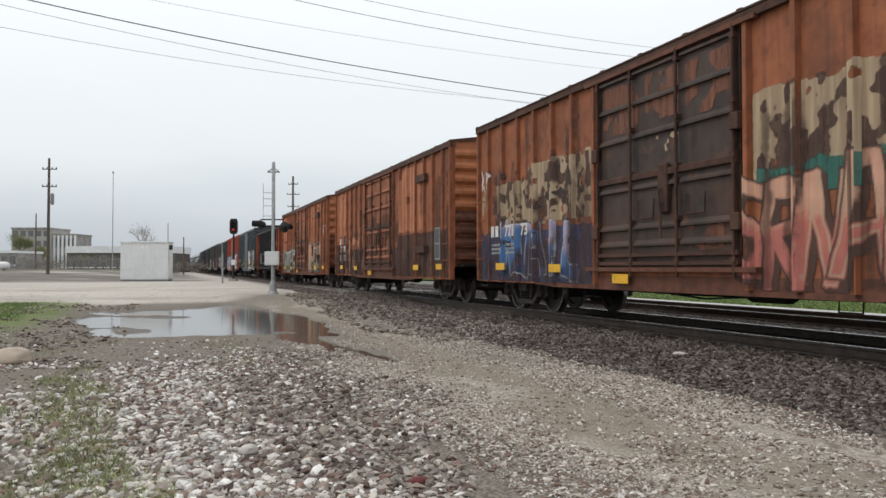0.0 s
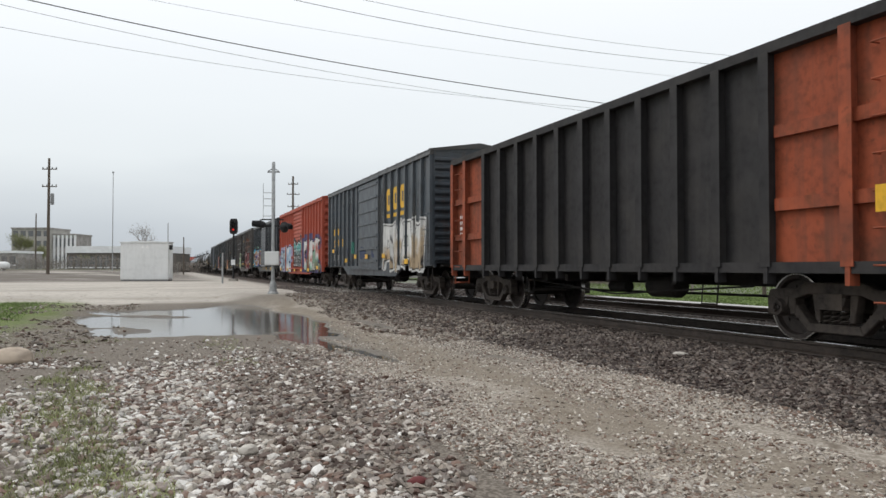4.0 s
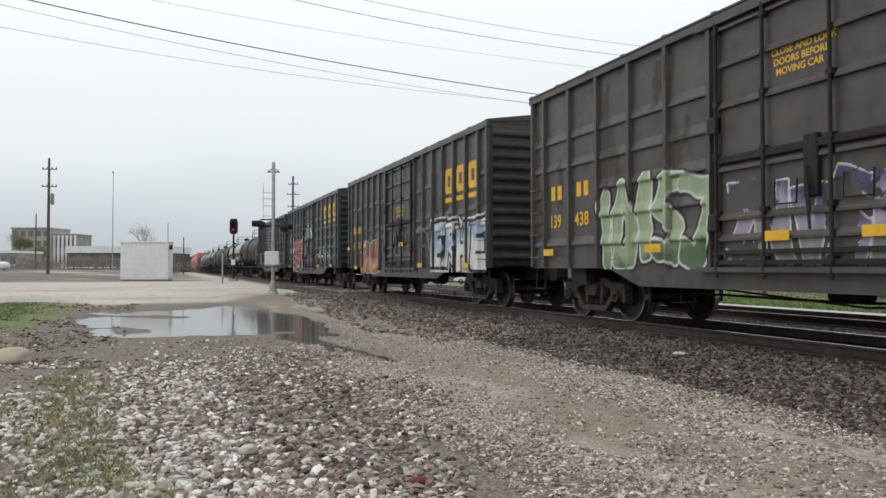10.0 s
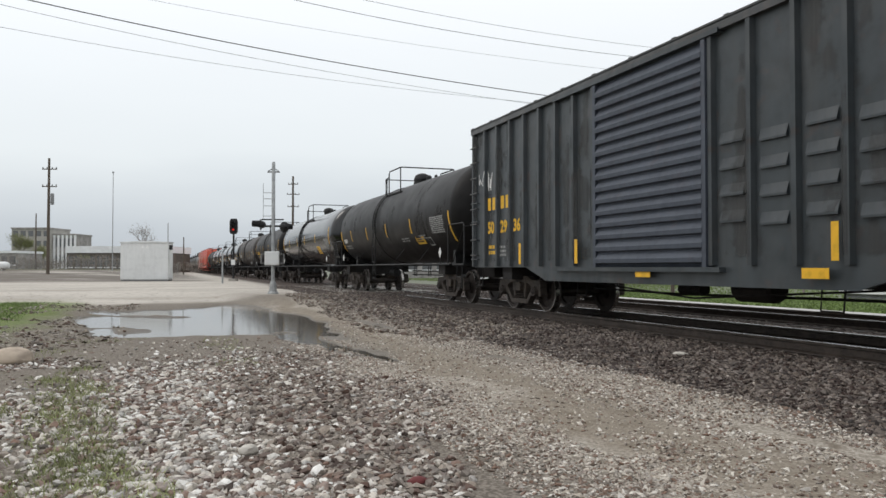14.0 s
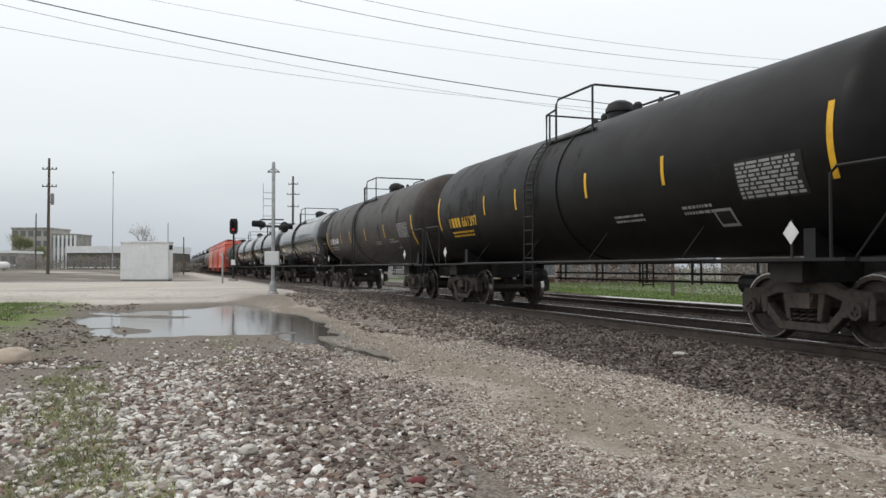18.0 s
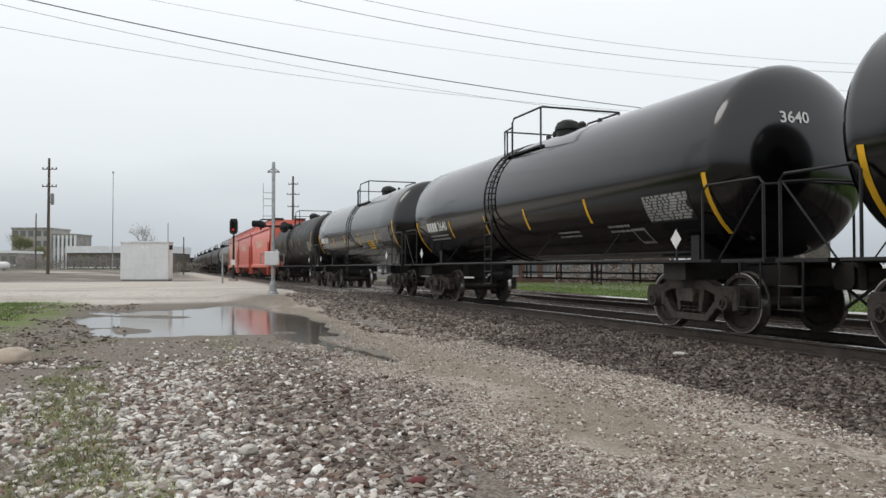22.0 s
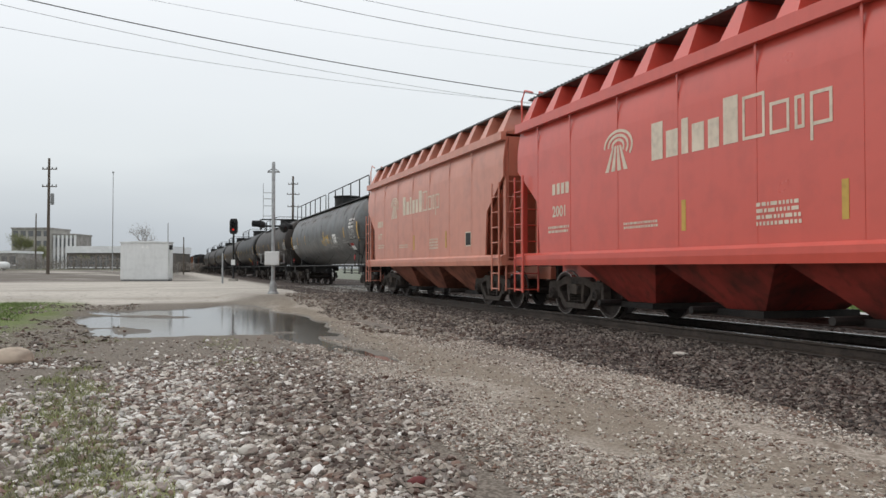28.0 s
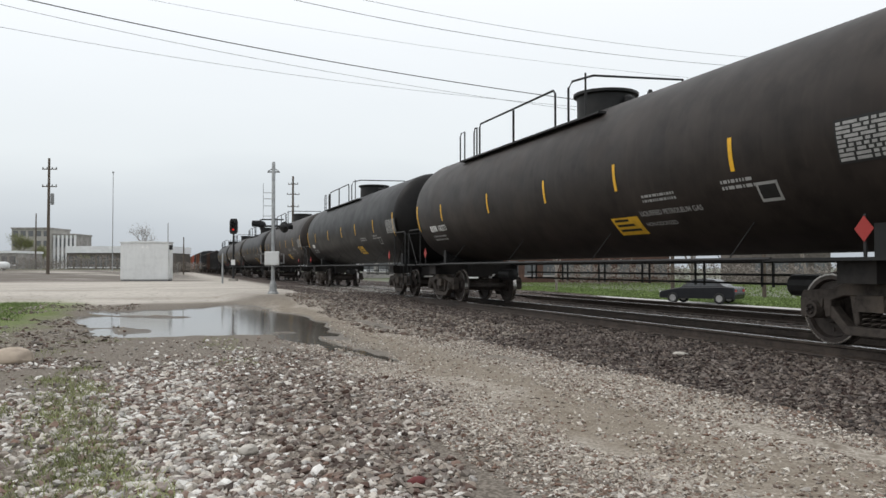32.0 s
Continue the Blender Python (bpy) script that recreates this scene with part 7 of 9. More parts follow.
def marker_post():
    x, y = spot(394, 52)
    bm = bmesh.new()
    lathe(bm, [(0.07, -0.1), (0.05, up_at(449, 52)), (0.04, up_at(447, 52))], 10, "z")
    ob = new("marker_post", mesh_of("marker_post", bm, galv, True))
    ob.matrix_basis = pose(x, y, float(height(x, y)))
    tagged(ob, "plain grey steel post beside the track", "post")


marker_post()

# ---- cables across the sky ----
wire = mat("wire", (0.03, 0.03, 0.032), 0.6, vary=0.1)


def cable(q, lin, const, r, label="black overhead power cable", x0=-500, x1=1700, d0=24.0, d1=60.0):
    """A sagging line between two poles; its bearing runs evenly, its rise by a curve."""
    pts = []
    for px in np.linspace(x0, x1, 45):
        t = (px - x0) / (x1 - x0)
        dist = 1 / ((1 - t) / d0 + t / d1)
        x, y = spot(px, dist)
        pts.append((x, y, up_at(q * px * px + lin * px + const, dist)))
    bm = bmesh.new()
    rod(bm, pts, r, 6)
    tagged(new("overhead_cable", mesh_of("overhead_cable", bm, wire)), label, "cable", "overhead cables")


cable(-0.00005, 0.2365, -14.0, 0.020)
cable(-0.00005, 0.2350, 6.0, 0.008)
cable(-0.00005, 0.1900, 46.0, 0.007, "thin grey overhead wire")
cable(-0.0000968, 0.328, -147.8, 0.012)
cable(-0.0000968, 0.341, -182.9, 0.009)
cable(-0.00005, 0.2200, -58.0, 0.006, "thin grey overhead wire")
for px, dist, zs in ((-500, 24.0, (-144.7, -190.0, -336.0)), (1700, 60.0, (243.6, 190.0, 130.0))):
    utility_pole(px, zs[2] - 18, dist, tuple((v, 1.4) for v in zs), "tall wooden utility pole that carries the overhead cables", 0.19)

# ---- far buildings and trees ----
# beige, grey wall and pane colours are lightened to stand in for distance haze
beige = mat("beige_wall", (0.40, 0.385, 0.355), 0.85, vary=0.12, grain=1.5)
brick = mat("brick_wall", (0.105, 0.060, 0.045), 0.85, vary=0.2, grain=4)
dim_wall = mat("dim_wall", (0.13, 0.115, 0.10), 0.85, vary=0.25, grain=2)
hazed_wall = mat("hazed_wall", (0.33, 0.315, 0.30), 0.85, vary=0.2, grain=1.5)
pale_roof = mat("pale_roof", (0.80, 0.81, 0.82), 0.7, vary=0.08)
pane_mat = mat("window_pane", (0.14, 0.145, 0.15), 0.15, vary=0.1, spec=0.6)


def block(name, label, px0, px1, py_top, dist, depth, wall, roofm, cols, storeys, pilasters=None, roof_h=0.5, category="building", base=None):
    x0, y0 = spot(px0, dist)
    x1, y1 = spot(px1, dist)
    w = math.hypot(x1 - x0, y1 - y0)
    m = new(name)
    z0 = float(min(height(x0, y0), height(x1, y1))) if base is None else base
    m.matrix_basis = pose(x0, y0, z0, 0, 0, math.degrees(math.atan2(y1 - y0, x1 - x0)))
    h = up_at(py_top, dist) - z0
    tagged(m, label, category)
    bm = bmesh.new()
    box(bm, 0, w, 0, depth, -0.3, h - roof_h)
    part("wall", bm, wall, m)
    bm = bmesh.new()
    box(bm, -0.2, w + 0.2, -0.25, depth + 0.2, h - roof_h, h)
    part("roof", bm, roofm, m)
    sh = (h - roof_h) / storeys
    for i in range(cols):
        for k in range(storeys):
            bm = bmesh.new()
            cx = w * (i + 0.5) / cols
            hw = w / cols * 0.33
            box(bm, cx - hw, cx + hw, -0.06, -0.004, k * sh + sh * 0.28, k * sh + sh * 0.82)
            win = part("window", bm, pane_mat, m)
            bm = bmesh.new()
            box(bm, cx - hw - 0.08, cx + hw + 0.08, -0.10, -0.062, k * sh + sh * 0.22, k * sh + sh * 0.28)
            part("sill", bm, roofm, win)
    if pilasters:
        for i in range(cols + 1):
            bm = bmesh.new()
            px = w * i / cols
            box(bm, px - 0.35, px + 0.35, -0.3, -0.003, 0, h - roof_h - 0.003)
            part("pilaster", bm, pilasters, m)
    return m


block("office_building", "beige multi-storey office block far behind the lot", 20, 88, 403, 260, 14, beige, hazed_wall, 5, 4)
block("office_building", "grey office wing with pale vertical piers", 89, 133, 414, 262, 12, hazed_wall, hazed_wall, 6, 2, pale_roof)
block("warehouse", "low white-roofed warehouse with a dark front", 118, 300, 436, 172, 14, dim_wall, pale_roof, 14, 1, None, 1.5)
block("warehouse", "low grey shed at the edge of the lot", -60, 30, 444, 190, 12, hazed_wall, pale_roof, 6, 1, None, 0.6)

# leaf and twig colours are paled for the same haze
leaf_mat = mat("spring_leaf", (0.22, 0.235, 0.10), 0.7, vary=0.3, grain=1, islands=0.35)
twig_mat = mat("bare_twig", (0.25, 0.222, 0.195), 0.85, vary=0.2)


def tree(px, py_top, dist, width_px, label, seed, leaves=0.4, base=None, mat_=None):
    x, y = spot(px, dist)
    z0 = float(height(x, y)) if base is None else base
    h = up_at(py_top, dist) - z0
    w = width_px / 1382.55 * dist / 2
    r = random.Random(seed)
    m = new("tree")
    m.matrix_basis = pose(x, y, z0)
    tagged(m, label, "tree")
    bm = bmesh.new()
    tips = []

    def grow(p, d, ln, rad, depth):
        q = p + d * ln
        rod(bm, [p, p.lerp(q, 0.5) + Vector((r.uniform(-1, 1), r.uniform(-1, 1), 0)) * ln * 0.06, q], rad, 5 if depth < 2 else 3)
        tips.append(q)
        if depth < 5:
            for _ in range(3):
                dd = (d + Vector((r.uniform(-1, 1) * w / h * 2.2, r.uniform(-1, 1) * w / h * 2.2, r.uniform(-0.1, 0.45)))).normalized()
                grow(p.lerp(q, r.uniform(0.55, 1.0)), dd, ln * r.uniform(0.55, 0.75), rad * 0.55, depth + 1)
    grow(Vector((0, 0, -0.2)), Vector((0, 0, 1)), h * 0.34, h * 0.012, 0)
    part("trunk", bm, twig_mat, m)
    if leaves:
        n = int(2600 * leaves)
        rsx = np.random.RandomState(seed)
        t = np.array([tuple(tips[i]) for i in rsx.randint(0, len(tips), n)]) + rsx.randn(n, 3) * (w * 0.16)
        t[:, 2] = np.maximum(t[:, 2], 0.2)
        s = h * 0.010
        d1, d2 = rsx.randn(n, 3) * s, rsx.randn(n, 3) * s
        co = np.stack([t, t + d1, t + d2], 1).reshape(-1, 3)
        me = bpy.data.meshes.new("crown")
        me.from_pydata(co.tolist(), [], np.arange(n * 3).reshape(-1, 3).tolist())
        me.materials.append(mat_ or leaf_mat)
        cr = part("crown", me, None, m)
        cr["kind"] = "stuff"
    return m


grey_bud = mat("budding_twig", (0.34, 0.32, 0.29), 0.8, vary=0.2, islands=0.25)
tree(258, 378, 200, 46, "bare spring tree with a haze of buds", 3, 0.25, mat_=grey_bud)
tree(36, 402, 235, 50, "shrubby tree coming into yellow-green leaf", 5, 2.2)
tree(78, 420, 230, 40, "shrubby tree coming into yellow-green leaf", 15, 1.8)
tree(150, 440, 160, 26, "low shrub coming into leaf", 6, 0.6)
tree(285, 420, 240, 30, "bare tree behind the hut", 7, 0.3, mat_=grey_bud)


def bush_row(px0, px1, dist, hgt, label, seed, base=None, mat_=None):
    rsx = np.random.RandomState(seed)
    n = 9000
    u = rsx.rand(n)
    px = px0 + (px1 - px0) * u
    x = np.array([spot(p, dist)[0] for p in px]) + rsx.randn(n) * 1.2
    y = np.array([spot(p, dist)[1] for p in px]) + rsx.randn(n) * 1.2
    z0 = height(x, y) if base is None else np.full(n, base)
    top = hgt * (0.35 + 0.9 * nz(px / 14.0, px * 0, seed, 1.0, 3))
    z = z0 + top * rsx.rand(n) ** 0.7
    t = np.stack([x, y, z], 1)
    s = hgt * 0.045
    co = np.stack([t, t + rsx.randn(n, 3) * s, t + rsx.randn(n, 3) * s], 1).reshape(-1, 3)
    me = bpy.data.meshes.new("bushes")
    me.from_pydata(co.tolist(), [], np.arange(n * 3).reshape(-1, 3).tolist())
    me.materials.append(mat_ or twig_mat)
    tagged(new("bushes", me), label, "bushes", kind="stuff")


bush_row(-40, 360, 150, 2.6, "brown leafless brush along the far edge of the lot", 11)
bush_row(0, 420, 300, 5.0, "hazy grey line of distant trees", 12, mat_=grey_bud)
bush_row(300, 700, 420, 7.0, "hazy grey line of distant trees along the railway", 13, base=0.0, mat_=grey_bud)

# ---- what stands about the lot on the far left ----


def lying_tank():
    x, y = spot(-8, 88)
    m = new("gas_tank")
    m.matrix_basis = pose(x, y, float(height(x, y)), 0, 0, 70)
    tagged(m, "white horizontal gas tank on low feet", "gas tank")
    bm = bmesh.new()
    lathe(bm, [(0.02, -1.6), (0.3, -1.5), (0.42, -1.25), (0.42, 1.25), (0.3, 1.5), (0.02, 1.6)], 16, "x", at=(0, 0, 0.62))
    part("shell", bm, white_panel, m, smooth=True)
    for xx in (-0.9, 0.9):
        bm = bmesh.new()
        box(bm, xx - 0.08, xx + 0.08, -0.35, 0.35, -0.1, 0.35)
        part("foot", bm, conc, m)


lying_tank()
fence_mat = mat("fence_wire", (0.24, 0.24, 0.235), 0.6, vary=0.1)
fence = tagged(new("chain_fence"), "grey wire fence along the edge of the lot", "fence")
for i in range(30):
    x, y = spot(10 + i * 10.5, 118)
    bm = bmesh.new()
    lathe(bm, [(0.035, -0.1), (0.035, 1.6)], 6, "z")
    part("post", bm, fence_mat, fence, at=pose(x, y, float(height(x, y))))
for k in range(5):
    bm = bmesh.new()
    pts = []
    for i in range(30):
        x, y = spot(10 + i * 10.5, 118)
        pts.append((x, y, float(height(x, y)) + 0.15 + k * 0.35))
    rod(bm, pts, 0.012, 4)
    part("wire_line", bm, fence_mat, fence)

# ---- road, grass, car and houses beyond the tracks ----
pale_road = mat("far_road", (0.40, 0.39, 0.37), 0.7, vary=0.12, grain=2)
road_far = sheet("road", np.concatenate(([-400, -200, -120], np.arange(-90, 20, 5.0), [40, 120])), np.array([27.4, 28.6, 29.8, 31.0]), lambda x, y: height(x, y) + 0.012, pale_road)
tagged(road_far, "narrow wet pale road beyond the tracks", "road", kind="structure")


def far_car(name, px0, px1, label, body_mat, dist, turn=0.0):
    x0, y0 = spot(px0, dist)
    x1, y1 = spot(px1, dist)
    m, wheels = new(name), []
    zb = float(height((x0 + x1) / 2, (y0 + y1) / 2)) + 0.015
    m.matrix_basis = pose((x0 + x1) / 2, (y0 + y1) / 2, zb, 0, 0, math.degrees(math.atan2(y1 - y0, x1 - x0)) + turn)
    tagged(m, label, "car")
    # outline seen from the side, nose at -x
    low = [(-2.28, 0.30), (-2.30, 0.55), (-2.20, 0.72), (-1.30, 0.90), (-0.95, 0.95), (1.55, 1.02), (2.20, 0.98), (2.28, 0.60), (2.22, 0.30)]
    bm = bmesh.new()
    prism(bm, low, -0.86, 0.86)
    part("body", bm, body_mat, m, bevel=0.05)
    bm = bmesh.new()
    cab = [(-1.0, 0.94), (-0.30, 1.40), (0.25, 1.47), (0.95, 1.42), (1.70, 1.01)]
    a = [bm.verts.new((x, -0.80 + 0.16 * (z > 1.1), z)) for x, z in cab]
    b = [bm.verts.new((x, 0.80 - 0.16 * (z > 1.1), z)) for x, z in cab]
    bm.faces.new(a)
    bm.faces.new(b[::-1])
    for i in range(5):
        j = (i + 1) % 5
        bm.faces.new((a[j], a[i], b[i], b[j]))
    cb = part("cabin", bm, body_mat, m, bevel=0.03)
    for s in (-1, 1):
        for q in ([(-0.72, 0.99), (-0.22, 1.34), (0.22, 1.38), (0.22, 1.0)], [(0.30, 1.0), (0.30, 1.38), (0.88, 1.33), (1.30, 1.04)]):
            bm = bmesh.new()
            vs = [bm.verts.new((x, s * (0.815 - 0.17 * max(0, (z - 0.95)) / 0.5), z)) for x, z in q]
            bm.faces.new(vs)
            part("side_window", bm, dark_glass, cb)
    bm = bmesh.new()
    vs = [bm.verts.new(v) for v in ((-0.97, -0.70, 0.985), (-0.97, 0.70, 0.985), (-0.34, 0.58, 1.395), (-0.34, -0.58, 1.395))]
    bm.faces.new(vs)
    part("windscreen", bm, mat("windscreen", (0.30, 0.33, 0.35), 0.06, vary=0.05, spec=0.8), cb)
    tyre = mat("tyre", (0.016, 0.016, 0.016), 0.8)
    rim = mat("rim", (0.5, 0.5, 0.5), 0.35, metal=0.8)
    for x in (-1.42, 1.36):
        for s in (-1, 1):
            bm = bmesh.new()
            lathe(bm, [(0.20, -0.1), (0.31, -0.1), (0.325, -0.07), (0.325, 0.07), (0.31, 0.1), (0.20, 0.1)], 20, "y", closed=True)
            w = part("wheel", bm, tyre, m, at=pose(x, s * 0.80, 0.325), smooth=True)
            wheels.append((w, (x, s * 0.80, 0.325)))
            bm = bmesh.new()
            lathe(bm, [(0.205, -0.075), (0.205, 0.075)], 18, "y")
            for k in range(5):
                an = k * math.tau / 5
                bar(bm, (0.04 * math.cos(an), s * 0.085, 0.04 * math.sin(an)), (0.19 * math.cos(an), s * 0.085, 0.19 * math.sin(an)), 0.04)
            part("rim", bm, rim, w)
    for s in (-1, 1):
        bm = bmesh.new()
        box(bm, -2.29, -2.02, s * 0.62 - 0.16, s * 0.62 + 0.16, 0.62, 0.72)
        part("headlight", bm, mat("headlight", (0.75, 0.76, 0.76), 0.15, vary=0.05), m, bevel=0.02)
        bm = bmesh.new()
        box(bm, 2.14, 2.27, s * 0.66 - 0.14, s * 0.66 + 0.14, 0.72, 0.86)
        part("tail_light", bm, mat("tail_light", (0.35, 0.02, 0.02), 0.2, vary=0.05), m)
    return m, wheels


# the sedan comes along this line and stops at its end, nose first
SEDAN_FROM, SEDAN_END = Vector(spot(1416, 43.0)), Vector(spot(1241, 46.5))
SEDAN_WAY = (SEDAN_END - SEDAN_FROM).normalized()
SEDAN_TURN = math.degrees(math.atan2(-SEDAN_WAY.y, -SEDAN_WAY.x))
SEDAN_Z = float(height(SEDAN_END.x, SEDAN_END.y)) + 0.015
sedan, sedan_wheels = far_car("sedan", 1177, 1308, "dark grey sedan rolling to a stop beyond the tracks", mat("car_grey", (0.014, 0.015, 0.018), 0.22, vary=0.05, spec=0.45), 46.0)
far_car("parked_car", 800, 868, "white car parked far beyond the tracks", mat("car_white", (0.72, 0.72, 0.72), 0.3, vary=0.03), 104.0)


def trailer():
    x0, y0 = spot(1483, 54)
    m = new("office_trailer")
    m.matrix_basis = pose(x0, y0, float(height(x0, y0)), 0, 0, 0)
    tagged(m, "white site trailer with dark windows on the grass", "trailer")
    bm = bmesh.new()
    box(bm, 0, 9, 0, 3, 0.35, 2.3)
    part("body", bm, white_panel, m, bevel=0.04)
    for i in range(4):
        bm = bmesh.new()
        box(bm, 0.6 + i * 2.1, 1.9 + i * 2.1, -0.03, -0.003, 1.0, 1.9)
        part("window", bm, pane_mat, m)
    bm = bmesh.new()
    box(bm, 0.3, 8.7, 0.3, 2.7, 0.0, 0.35)
    part("skirt", bm, grey_steel, m)


trailer()
block("brick_building", "red-brown brick building beyond the grass", 890, 1185, 400, 112, 12, brick, hazed_wall, 9, 2, base=-1.13)
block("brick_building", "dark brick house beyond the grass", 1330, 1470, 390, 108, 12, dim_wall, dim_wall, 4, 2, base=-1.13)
block("warehouse", "long pale warehouse beyond the tracks", 640, 1000, 430, 160, 16, hazed_wall, pale_roof, 14, 1, None, 0.9, base=-1.13)
tree(1225, 300, 60, 120, "bare tree with dark trunk on the verge", 21, 0.25, base=-1.13, mat_=grey_bud)
tree(985, 330, 70, 90, "bare tree on the verge", 22, 0.25, base=-1.13, mat_=grey_bud)
tree(1420, 300, 66, 120, "bare tree on the verge", 23, 0.25, base=-1.13, mat_=grey_bud)
bush_row(1000, 1568, 98, 3.0, "dark brush in front of the houses", 24, base=-1.13)
for px, dist in ((1190, 56), (1352, 54)):
    utility_pole(px, 300, dist, ((315, 1.1),), "wooden utility pole beyond the tracks", 0.15, base_z=-1.13)

# ---- the train, from its head to its tail ----
TRAIN = []


def add(car, x_left, length):
    del car["at"]
    TRAIN.append((car, x_left + length / 2))


def train_rust():
    # oxide-brown plug-door boxcars
    for i, (xl, ln) in enumerate(((178.05, 15.6), (160.60, 15.5), (143.1, 15.5))):
        lab = ("rusty brown boxcar with peeling cream and black paint and graffiti", "weathered orange-brown boxcar with wide plug doors", "weathered orange-brown boxcar with green graffiti along its lower side")[i]
        car, dep, posts, L = boxcar(lab, xl, ln, "rust_brown", "rust_dark", "plug", ("door_scorched", "rust_brown", "rust_brown")[i], door_at=(5.75, 9.6), ribs=8, eave=4.46, sill=0.66, belly=0.62, end_ribs=9, end_low="rust_low", end_skin="rust_end", first=0.75)
        add(car, xl, ln)
        tapes(car, [(-L + 1.5, 1.02), (-L + 4.2, 0.98), (-1.2, 0.80), (L - 3.1, 1.0), (L - 0.9, 1.02)], -1.612, (0.50, 0.16))
        x = lambda v: -L + v
        pan = sorted(p for p in posts if p < -1.9)
        if i == 0:
            film("worn_paint", car, x(0.1), x(5.7), 1.7, 3.4, blocks([(x(1.1), x(2.8), 1.95, 2.95, 0), (x(2.8), x(5.65), 1.95, 3.22, 0), (x(0.2), x(0.6), 2.2, 2.9, 0)], 61, 0.10, 0.34, 5.0), ["cream"], dep, "peeling cream paint")
            film("worn_paint", car, x(0.2), x(5.7), 1.8, 3.2, blocks([(x(1.9), x(2.85), 1.9, 3.0, 0), (x(3.75), x(4.7), 1.9, 3.1, 0), (x(5.0), x(5.66), 1.9, 2.8, 0)], 261, 0.14, 0.54, 6.5), ["rust_dark"], dep, "black scabs of old paint", lift=0.007)
            film("worn_paint", car, x(0.2), x(5.7), 1.8, 3.3, specks(265, 0.58, (x(0.9), x(5.66), 1.85, 3.2)), ["rust_dark"], dep, "dark chips in the old paint", lift=0.0085)
            film("worn_paint", car, x(9.8), x(15.4), 1.9, 3.4, specks(266, 0.57, (x(9.8), x(15.4), 2.0, 3.35)), ["rust_dark"], dep, "dark chips in the old paint", lift=0.0085)
            film("worn_paint", car, x(0.15), x(6.6), 0.67, 2.1, blocks([(x(0.2), x(5.66), 0.66, 1.82, 0)], 263, 0.12, 0.22), ["g_navy"], dep, "navy sprayed ground", lift=0.009)
            film("worn_paint", car, x(9.7), x(15.4), 1.9, 2.5, blocks([(x(9.8), x(15.3), 1.5, 2.30, 0)], 264, 0.10, 0.16), ["g_jade"], dep, "green sprayed ground", lift=0.0095)
            film("worn_paint", car, x(0.9), x(5.7), 1.7, 3.4, patch(63, 0, 0.62, 6.0, 0.5, (x(1.9), x(5.68), 1.8, 3.35)), ["black_scab"], dep, "black scabs of old paint", lift=0.008)
            film("worn_paint", car, x(9.7), x(15.5), 2.0, 3.5, blocks([(x(9.75), x(15.45), 2.05, 3.32, 0)], 64, 0.10, 0.27, 5.0), ["cream"], dep, "peeling cream paint")
            film("worn_paint", car, x(9.7), x(15.5), 1.9, 3.5, streaks(65, 0.72, (x(9.8), x(15.4), 2.0, 3.35), 6.0, 0, 0.05), ["rust_dark"], dep, "black scabs of old paint", lift=0.008)
            film("graffiti", car, x(0.1), x(5.7), 0.68, 2.3, piece(x(1.5), x(5.0), 0.85, 1.95, "NUAIL", 71, [1, 0, 0, 3], 2, 0.018, cloud=1, grow=0.10, wear=0.30, width=0.12), ["g_blue", "g_navy", "g_white", "g_lilac"], dep, "blue and white graffiti", lift=0.011)
            film("graffiti", car, x(9.2), x(15.5), 0.68, 2.6, piece(x(9.4), x(15.3), 0.78, 2.2, "SRNAKESRAK", 72, [0, 1, 1], 2, 0.032, shade=2, wear=0.14, width=0.095, shine=3, lap=1.35, wob=0.10), ["g_pink", "g_peach", "rust_dark", "cream"], dep, "pink and peach graffiti letters", lift=0.011)
            film("worn_paint", car, x(5.9), x(9.5), 1.2, 4.2, blocks([(x(6.0), x(7.1), 3.3, 4.15, 0), (x(7.3), x(8.2), 3.35, 4.15, 0), (x(8.35), x(9.4), 3.3, 4.1, 0), (x(8.4), x(9.2), 1.3, 1.7, 0)], 69, 0.08, 0.40, 3.0), ["rust_faded"], lambda v: -1.553, "brown paint left on the door")
            film("worn_paint", car, x(5.9), x(9.5), 1.2, 4.2, patch(70, 0, 0.60, 4.2, 0.3, (x(7.4), x(9.2), 2.5, 3.3)), ["cream"], lambda v: -1.553, "cream paint left on the door", lift=0.008)
            film("graffiti", car, x(0.15), x(1.1), 2.6, 3.7, tag_lines(x(0.2), x(0.9), 2.8, 3.5, 3, 76, 0.02), ["g_white"], dep, "thin white sprayed scribble")
            marks(car, x(0.80), 1.72, "letter_white", 2, 0.17, 0.26, 0.26, -1.542)
            for t, q in (("771", 1.60), ("73", 2.46)):
                letters(t, 0.36, M["letter_white"], car, x(q), -1.542, 1.72, thick=0.01)
        if i == 1:
            film("worn_paint", car, x(0.1), x(15.4), 0.7, 2.5, blocks([(x(0.1), x(2.8), 0.7, 2.0, 0), (x(2.8), x(5.7), 0.7, 1.75, 0), (x(9.7), x(15.4), 0.72, 2.07, 0)], 65, 0.05, 0.30), ["rust_dark"], dep, "darker repainted lower side")
            film("worn_paint", car, x(0.1), x(15.4), 1.9, 4.3, blocks([(pan[1], pan[3], 2.02, 4.28, 0), (x(10.4), x(13.0), 2.15, 4.28, 0)], 66, 0.04, 0.30), ["rust_pale"], dep, "bleached orange paint")
            film("graffiti", car, x(2.3), x(5.7), 0.8, 2.4, piece(x(2.4), x(5.6), 0.95, 2.15, "OESNU", 73, [0, 1], 2, 0.035, wear=0.48, width=0.12, soft=True), ["rust_faded", "rust_pale", "g_tan"], dep, "faded grey graffiti", lift=0.011)
